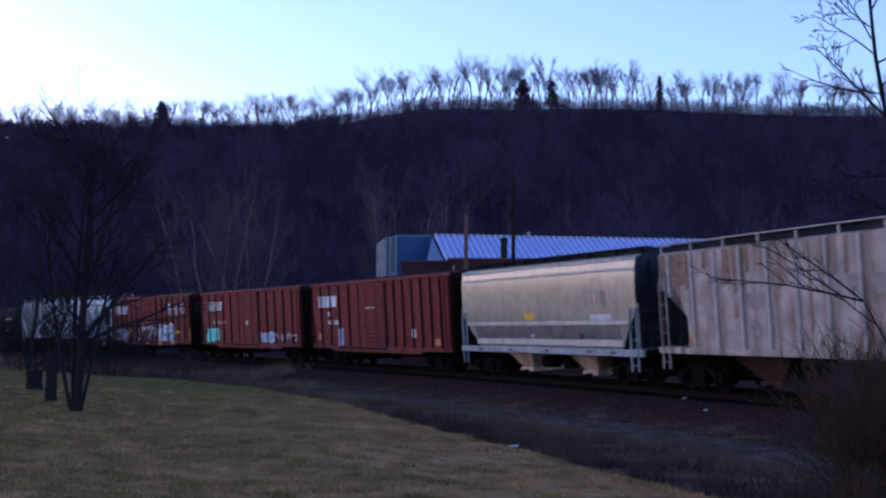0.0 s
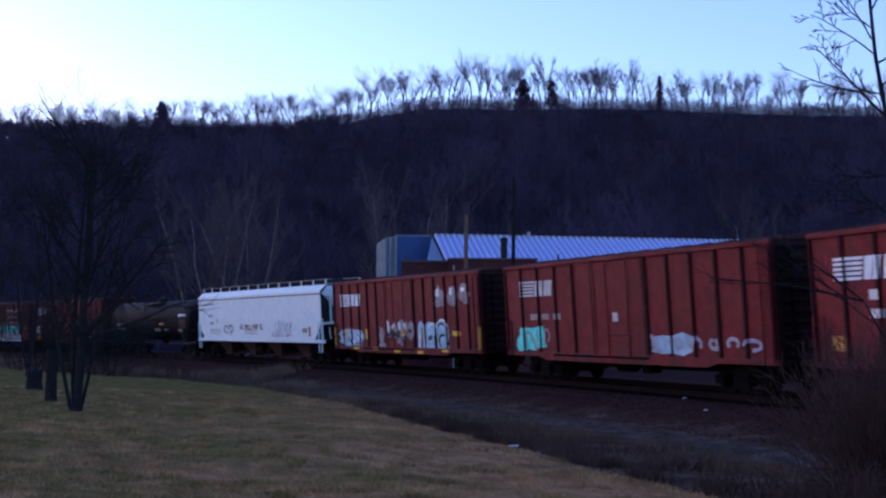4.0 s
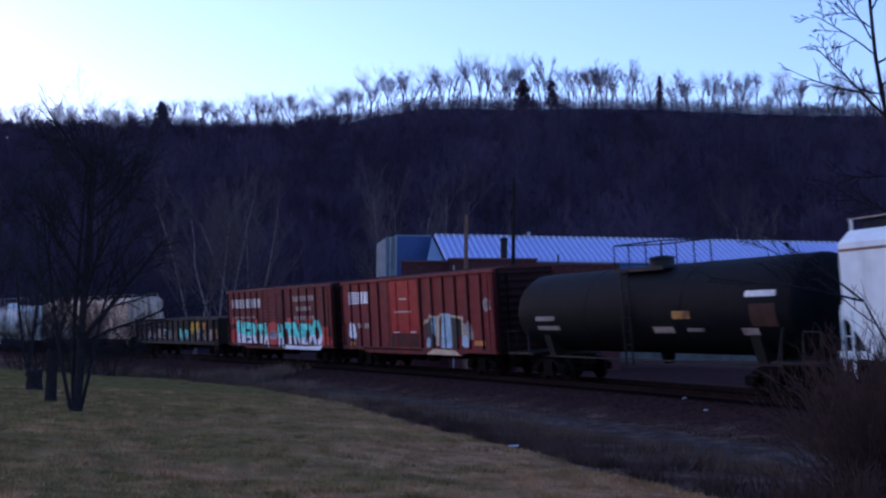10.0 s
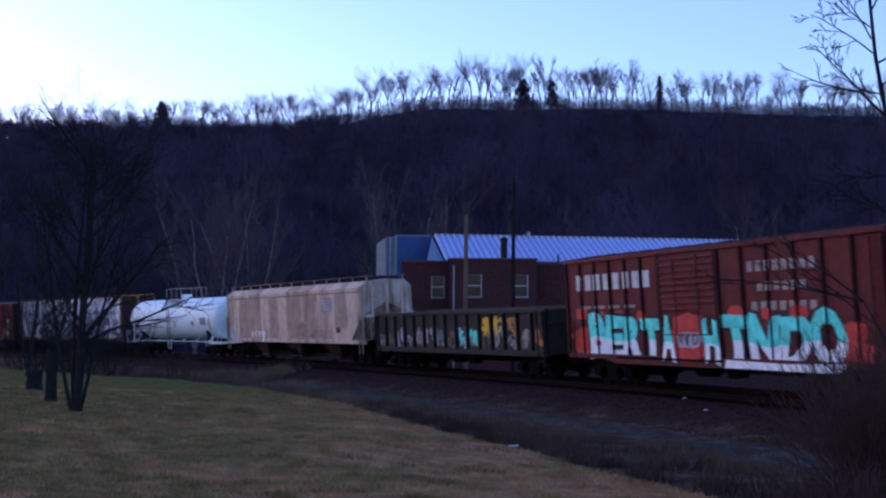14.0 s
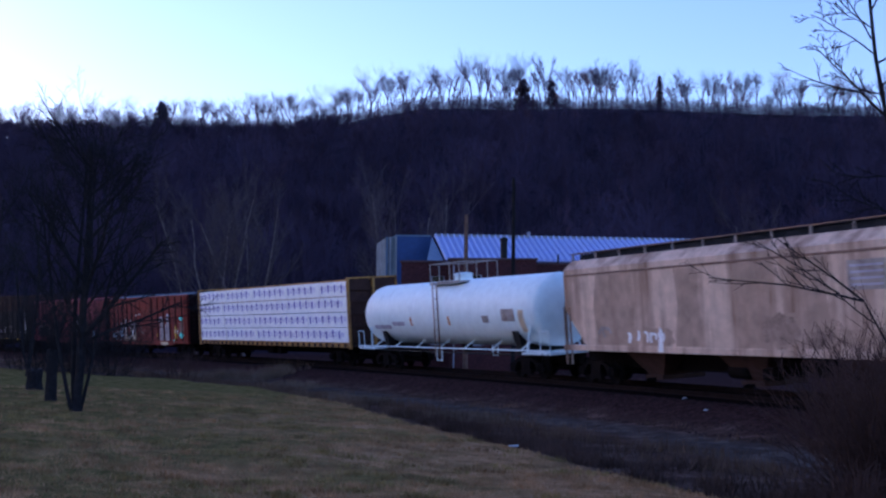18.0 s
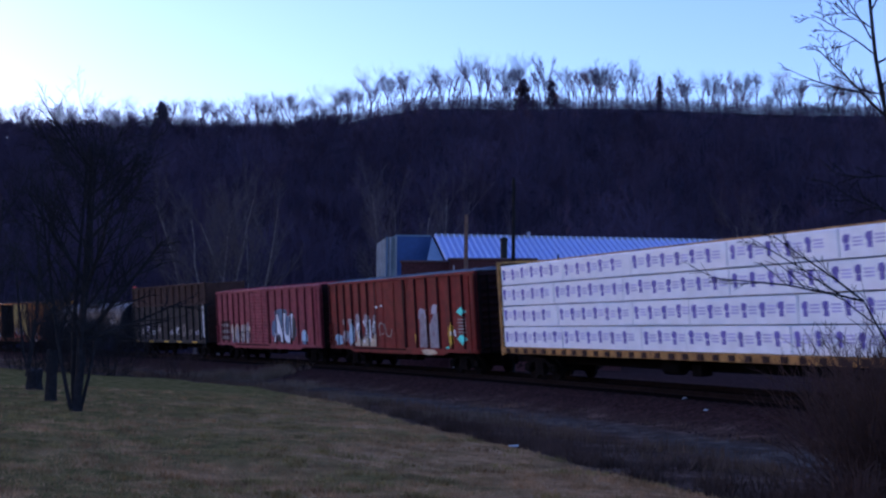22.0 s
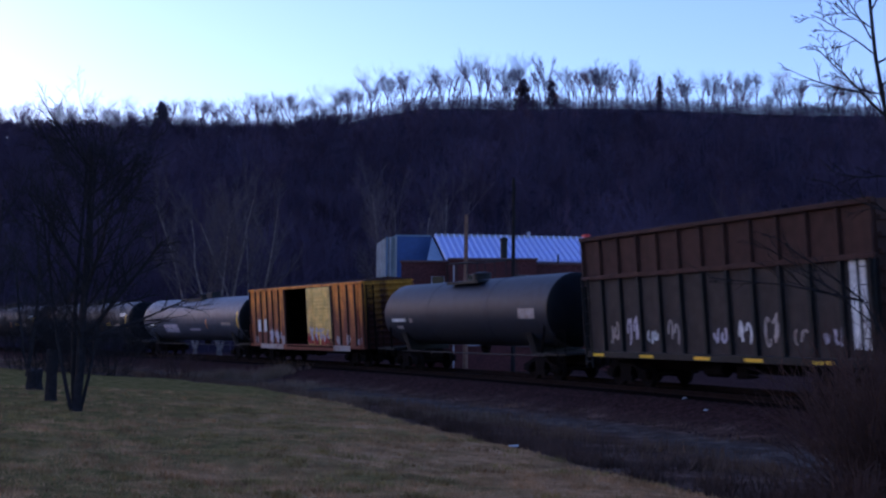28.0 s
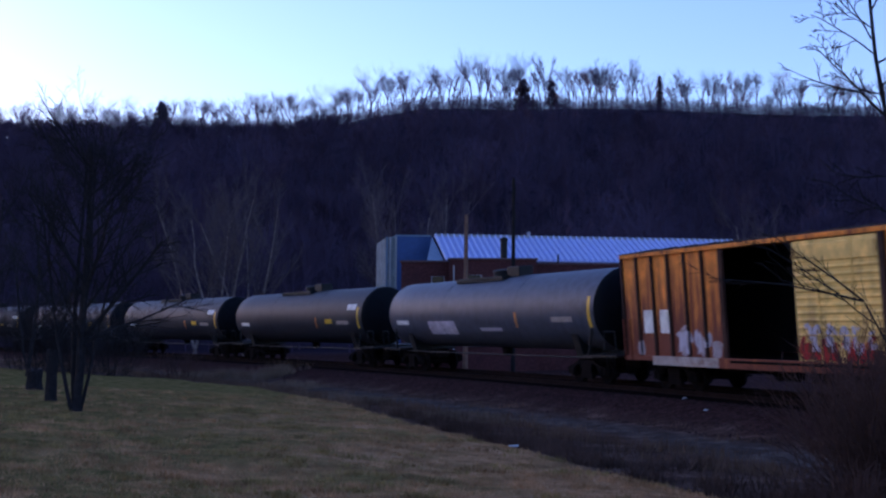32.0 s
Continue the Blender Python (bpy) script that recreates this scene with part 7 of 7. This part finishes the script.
def ridge_arrays(lim):
    v, f = limbs_arrays([q for q in lim if q[0] == 1], 0.02)
    tv, tf = [], []
    for dep, pts in lim:
        if dep < 2:
            continue
        o = len(tv)
        side = (pts[2][0] - pts[0][0]).cross(Vector((0.2, 1, 0.1))).normalized()
        w = max(pts[0][1] * 0.6, 0.017)
        tv += [pts[0][0] - side * w, pts[0][0] + side * w, pts[1][0] - side * w * 0.7, pts[1][0] + side * w * 0.7, pts[2][0]]
        tf += [(o, o + 1, o + 3), (o, o + 3, o + 2), (o + 2, o + 3, o + 4)]
    return np.concatenate([v, np.array([tuple(q) for q in tv])]), np.concatenate([f, np.array(tf) + len(v)])


for i in range(10):
    lim = ridge_limbs(170 + i, 18.0, (0.42, 0.5, 0.36, 0.56)[i % 4], (0.72, 0.5, 0.9)[i % 3])
    trunk = limbs_shape(lim, lambda d: d == 0, lambda d: 5).mesh("trunk", M["bark_wood"])
    v, f = ridge_arrays(lim)
    RIDGE_TREES.append((trunk, mesh_from_arrays("crown", v, f, M["bark_wood"])))
rr = random.Random(12)
x = -235.0
while x < 235:
    left = x < -42
    y = RIDGE_Y + rr.uniform(-10, 12)
    tall = float(np.interp(x, [-235, -110, -85, -70, -42, -10, 15, 60, 110, 235], [0.64, 0.68, 0.76, 0.82, 0.82, 0.86, 0.96, 0.86, 0.74, 0.72]))
    k = 1.16 * tall * rr.choice((rr.uniform(0.86, 1.12), rr.uniform(0.86, 1.12), rr.uniform(0.5, 0.8)))
    t = thing("ridge_tree", "bare tree standing on the skyline of the ridge", "tree", on_ground(x, y, -0.4, rr.uniform(0, 6.28)) @ Matrix.Scale(k, 4), "trees on the ridge")
    tr, cr = RIDGE_TREES[rr.randrange(10)]
    part("trunk", tr, None, t)
    part("crown", cr, None, t)
    x += rr.uniform(0.8, 2.0) if left else rr.uniform(0.9, 2.4)
n = 1360
sx = np.concatenate([rw.uniform(-240, -38, 1300), rw.uniform(-38, 235, 60)])
sy = RIDGE_Y + rw.uniform(-36, -2, n)
sz = ground_z(sx, sy)
bx = np.concatenate([rw.uniform(-240, -30, 1300), rw.uniform(-30, 240, 2000)])
by = RIDGE_Y + rw.uniform(-8, 3, len(bx))
bz = ground_z(bx, by)
joined_trees("skyline_brush", "low bare brush along the crest of the ridge", [(bx[i], by[i], bz[i] - 1.4, rw.uniform(0.28, 0.5) if bx[i] < -30 else rw.uniform(0.2, 0.46), rw.uniform(0, 6.28), i) for i in range(len(bx))], BRUSH, "bark_wood")
joined_trees("skyline_woods", "dense bare saplings and brush along the ridge", [(sx[i], sy[i], sz[i] - rw.uniform(1.5, 4.0), rw.uniform(0.34, 0.50 + 0.16 * float(smooth_step(-44, -62, sx[i]))) if sx[i] < -38 else rw.uniform(0.3, 0.55), rw.uniform(0, 6.28), i) for i in range(n)], WOOD, "bark_wood")


def conifer(x, y, h, r, label, blunt=0.7, n=420):
    t = thing("conifer", label, "conifer tree", on_ground(x, y, -0.3))
    part("trunk", Shape().tube((0, 0, 0), (0, 0, h * 0.97), h * 0.02, 0.02), "bark", t)
    q = random.Random(int(x))
    s = Shape()
    for i in range(n):
        f = q.random() ** 0.85
        z = h * (0.06 + 0.94 * f)
        rad = r * (1 - f) ** blunt * q.uniform(0.35, 1.1) + 0.15
        a = q.uniform(0, 6.28)
        p = Vector((math.cos(a) * rad, math.sin(a) * rad, z - rad * 0.25))
        w = Vector((-math.sin(a), math.cos(a), 0)) * q.uniform(0.3, 0.6) * (0.4 + rad / r)
        top = Vector((math.cos(a) * rad * 0.3, math.sin(a) * rad * 0.3, z + 0.4))
        s.add([p - w, p + w, top, p + Vector((0, 0, -0.5))], [(0, 1, 2), (0, 3, 1)])
    part("crown", s, "needle", t)


conifer(-101.6, 404, 13.6, 5.0, "dark pointed conifer on the ridge", 0.5, 900)
conifer(30.5, 428, 12.0, 4.4, "dark broad conifer on the ridge", 0.4)
conifer(83.0, 430, 14.0, 1.9, "tall narrow dark conifer on the ridge", 0.4, 260)
conifer(41.5, 430, 11.5, 3.6, "dark conifer among bare ridge trees", 0.4, 260)

# pale-barked trees at the foot of the hill
rnd = random.Random(21)
for px, y, h, nst in ((392, 118, 17.5, 3), (438, 121, 18.5, 3), (345, 124, 17.5, 2), (692, 128, 19.0, 3), (745, 130, 18.5, 2), (855, 135, 14.0, 2), (1345, 140, 18.0, 2)):
    x = (px - 784) / 2006 * y
    lim = []
    for k in range(nst):
        lean = (k / max(1, nst - 1) - 0.5) * 0.62 + rnd.uniform(-0.06, 0.06)
        grow(rnd, (rnd.uniform(-0.3, 0.3), rnd.uniform(-0.4, 0.4), 0), (lean, rnd.uniform(-0.2, 0.2), 1), h * rnd.uniform(0.8, 1.05), h * 0.0095, 3, 0.55, (8, 10), 0.12, 0.06, 0.46, 6, lim, 0, 0.22)
    tree_thing("sycamore", "pale-barked bare tree at the foot of the hill", on_ground(x, y), lim, "bark_pale", "bark_twig", group="pale trees below the hill")

# ---- weeds, grass, stones, litter ----
rw = np.random.RandomState(6)


def tufts(name, label, xs, ys, h, w, material, lean=0.35, blades=5, spread=0.12, category="weeds"):
    zs = ground_z(xs, ys)
    k = len(xs) * blades
    X, Y2, Z = np.repeat(xs, blades) + rw.normal(0, spread, k), np.repeat(ys, blades) + rw.normal(0, spread, k), np.repeat(zs, blades) - 0.02
    H = np.repeat(h * rw.uniform(0.5, 1.2, len(xs)), blades) * rw.uniform(0.6, 1.1, k)
    a = rw.uniform(0, 6.28, k)
    ln = rw.uniform(0, lean, k) * H
    b = rw.uniform(0, 6.28, k)
    wx_, wy_ = np.cos(a) * w, np.sin(a) * w
    v = np.stack([np.stack([X - wx_, Y2 - wy_, Z], 1), np.stack([X + wx_, Y2 + wy_, Z], 1), np.stack([X + np.cos(b) * ln, Y2 + np.sin(b) * ln, Z + H], 1)], 1).reshape(-1, 3)
    f = np.arange(k * 3).reshape(-1, 3)
    return tagged(new(name, mesh_from_arrays(name, v, f, M[material])), label, category, kind="stuff")


def strip(n, u0, u1, s0=-75, s1=45):
    s, u = rw.uniform(s0, s1, n), rw.uniform(u0, u1, n)
    h = np.interp(s, S_ALL, H_ALL)
    return np.interp(s, S_ALL, TX) + np.sin(h) * u, np.interp(s, S_ALL, TY) - np.cos(h) * u


xs, ys = strip(7000, 7.0, 10.2)
ok = waves(xs, ys, 2.6, 42) + 0.5 * waves(xs, ys, 0.9, 44) > 0.2
xs, ys = xs[ok], ys[ok]
tufts("dead_weeds", "brown dead weeds along the lawn's edge", xs, ys, 0.4, 0.012, "weed", 0.6, 7, 0.16)
n = 3400
ys = rw.uniform(13, 34, n)
xs = lawn_in(0 * ys, ys) + 0.5 + np.abs(rw.normal(0, 0.9, n))
ok = waves(xs, ys, 2.2, 41) > 0.05
xs, ys = xs[ok], ys[ok]
tufts("dead_weeds", "dark tangled brush where the lawn meets the ditch", xs, ys, 0.34, 0.010, "weed_dark", 0.9, 8, 0.2)
xs, ys = strip(5200, 3.4, 7.4)
ok = waves(xs, ys, 3.2, 43) > 0.16
xs, ys = xs[ok], ys[ok]
tufts("dead_weeds", "thin brown dead weeds on the gravel bank", xs, ys, 0.22, 0.012, "weed", 0.7, 5, 0.16)
xs, ys = strip(4500, -9, -3.0, -110, 50)
tufts("dead_weeds", "brown dead weeds beyond the track", xs, ys, 0.45, 0.015, "weed", 0.6, 6, 0.2)
n = 52000
d = 11 + 30 * rw.rand(n) ** 1.4
a = (rw.rand(n) * 2 - 1) * 0.42
xs, ys = d * np.sin(a), d * np.cos(a)
u = track_dist(xs, ys)
ok = lawn_edge(xs, ys, u) > 0.6
tufts("lawn_grass", "short brown-green winter lawn grass", xs[ok], ys[ok], 0.055, 0.010, "blade", 1.6, 4, 0.07, "grass")
clump = waves(xs, ys, 1.1, 51) + 0.6 * waves(xs, ys, 4.0, 52)
for name, lb, mt, pick in (("lawn_tussocks", "pale straw tussocks standing in the winter lawn", "blade", (clump > 0.34)), ("lawn_tussocks", "dull green tussocks standing in the winter lawn", "green_blade", (clump < -0.42))):
    tufts(name, lb, xs[ok & pick], ys[ok & pick], 0.11, 0.012, mt, 1.2, 5, 0.08, "grass")
for x, y, k, lb in ((-12.4, 65.0, 0.7, "brown"), (-9.6, 63.8, 0.8, "pale"), (-10.4, 63.4, 0.5, "pale"), (-14.5, 67, 0.5, "brown"), (-4.2, 44.6, 0.4, "pale"), (-3.4, 43.6, 0.3, "pale"), (0.3, 34.6, 0.3, "brown"), (0.9, 33.8, 0.35, "pale"), (-7.2, 54.5, 0.45, "pale")):
    q = rw.normal(0, 0.5, (160, 2))
    tufts("grass_clump", "%s dead grass clump by the track bank" % lb, x + q[:, 0] * 1.4, y + q[:, 1] * 0.6, k, 0.015, "weed_pale", 0.9, 5, 0.1, "grass clump")

xs, ys = strip(9000, 1.4, 4.2, -60, 45)
x2, y2 = strip(2500, -1.6, 1.5, -60, 45)
xs, ys = np.concatenate([xs, x2]), np.concatenate([ys, y2])
zs = ground_z(xs, ys)
k = len(xs)
sz = rw.uniform(0.02, 0.05, k)
base = np.array([(1, 0, 0), (-1, 0, 0), (0, 1, 0), (0, -1, 0), (0, 0, 1), (0, 0, -1)], float)
tri = np.array([(0, 2, 4), (2, 1, 4), (1, 3, 4), (3, 0, 4)])
v = base[None] * sz[:, None, None] * rw.uniform(0.6, 1.3, (k, 6, 3)) + np.stack([xs, ys, zs], 1)[:, None]
f = tri[None] + (np.arange(k) * 6)[:, None, None]
tagged(new("ballast_stones", mesh_from_arrays("ballast_stones", v.reshape(-1, 3), f.reshape(-1, 3), M["stone"])), "loose grey-brown ballast stones on the track bank", "ballast", kind="stuff")


def rock(x, y, r, material, name, label):
    q = random.Random(int(x * 100))
    s = Shape()
    s.loft([[(r * k * math.cos(a) * q.uniform(0.8, 1.2), r * k * math.sin(a) * q.uniform(0.8, 1.2) * 0.7, z * r) for a in np.arange(0, 6.2, 0.9)] for z, k in ((-0.3, 0.9), (0.2, 1.0), (0.6, 0.6))])
    ob = new(name, s.mesh(name, M[material]))
    ob.matrix_basis = on_ground(x, y, 0.0)
    tagged(ob, label, name.replace("_", " "))


rock(7.64, 35.95, 0.09, "litter", "pale_stone", "pale stone lying on the track bank")
rock(7.61, 33.0, 0.07, "litter", "pale_stone", "small pale stone lying on the track bank")
sheet = Shape().loft([[(-0.2, -0.1, 0.02), (0.2, -0.12, 0.03), (0.22, 0.1, 0.08), (-0.18, 0.12, 0.05)], [(-0.2, -0.1, 0.03), (0.2, -0.12, 0.045), (0.2, 0.1, 0.1), (-0.16, 0.12, 0.065)]])
ob = new("paper_litter", sheet.mesh("paper_litter", M["litter"]))
ob.matrix_basis = on_ground(1.45, 23.3, 0.02) @ Matrix.Scale(0.5, 4)
tagged(ob, "crumpled white paper litter at the lawn's edge", "litter")


# ---- the train rolls from the far bend towards the lawn's side ----
def motions():
    speed = 9.5297
    for car, mid, base in TRAIN:
        rows = []
        for i in range(65):
            t = i * 0.5
            s = mid + speed * t
            xa, ya, _ = track_at(s + base / 2)
            xb, yb, _ = track_at(s - base / 2)
            rows.append((t, Matrix.Translation(((xa + xb) / 2, (ya + yb) / 2, 0)) @ Matrix.Rotation(math.atan2(ya - yb, xa - xb), 4, "Z") @ LEAN))
        walk(car, rows)
    spin = [(i / FPS, Matrix.Rotation(speed / 0.415 * i / FPS, 4, "Y")) for i in range(32 * FPS + 1)]
    first = WHEELS[0]
    walk(first, spin)
    for w in WHEELS[1:]:
        w.rotation_mode = "QUATERNION"
        keys = w.animation_data_create()
        keys.action = first.animation_data.action
        keys.action_slot = first.animation_data.action_slot


motions()
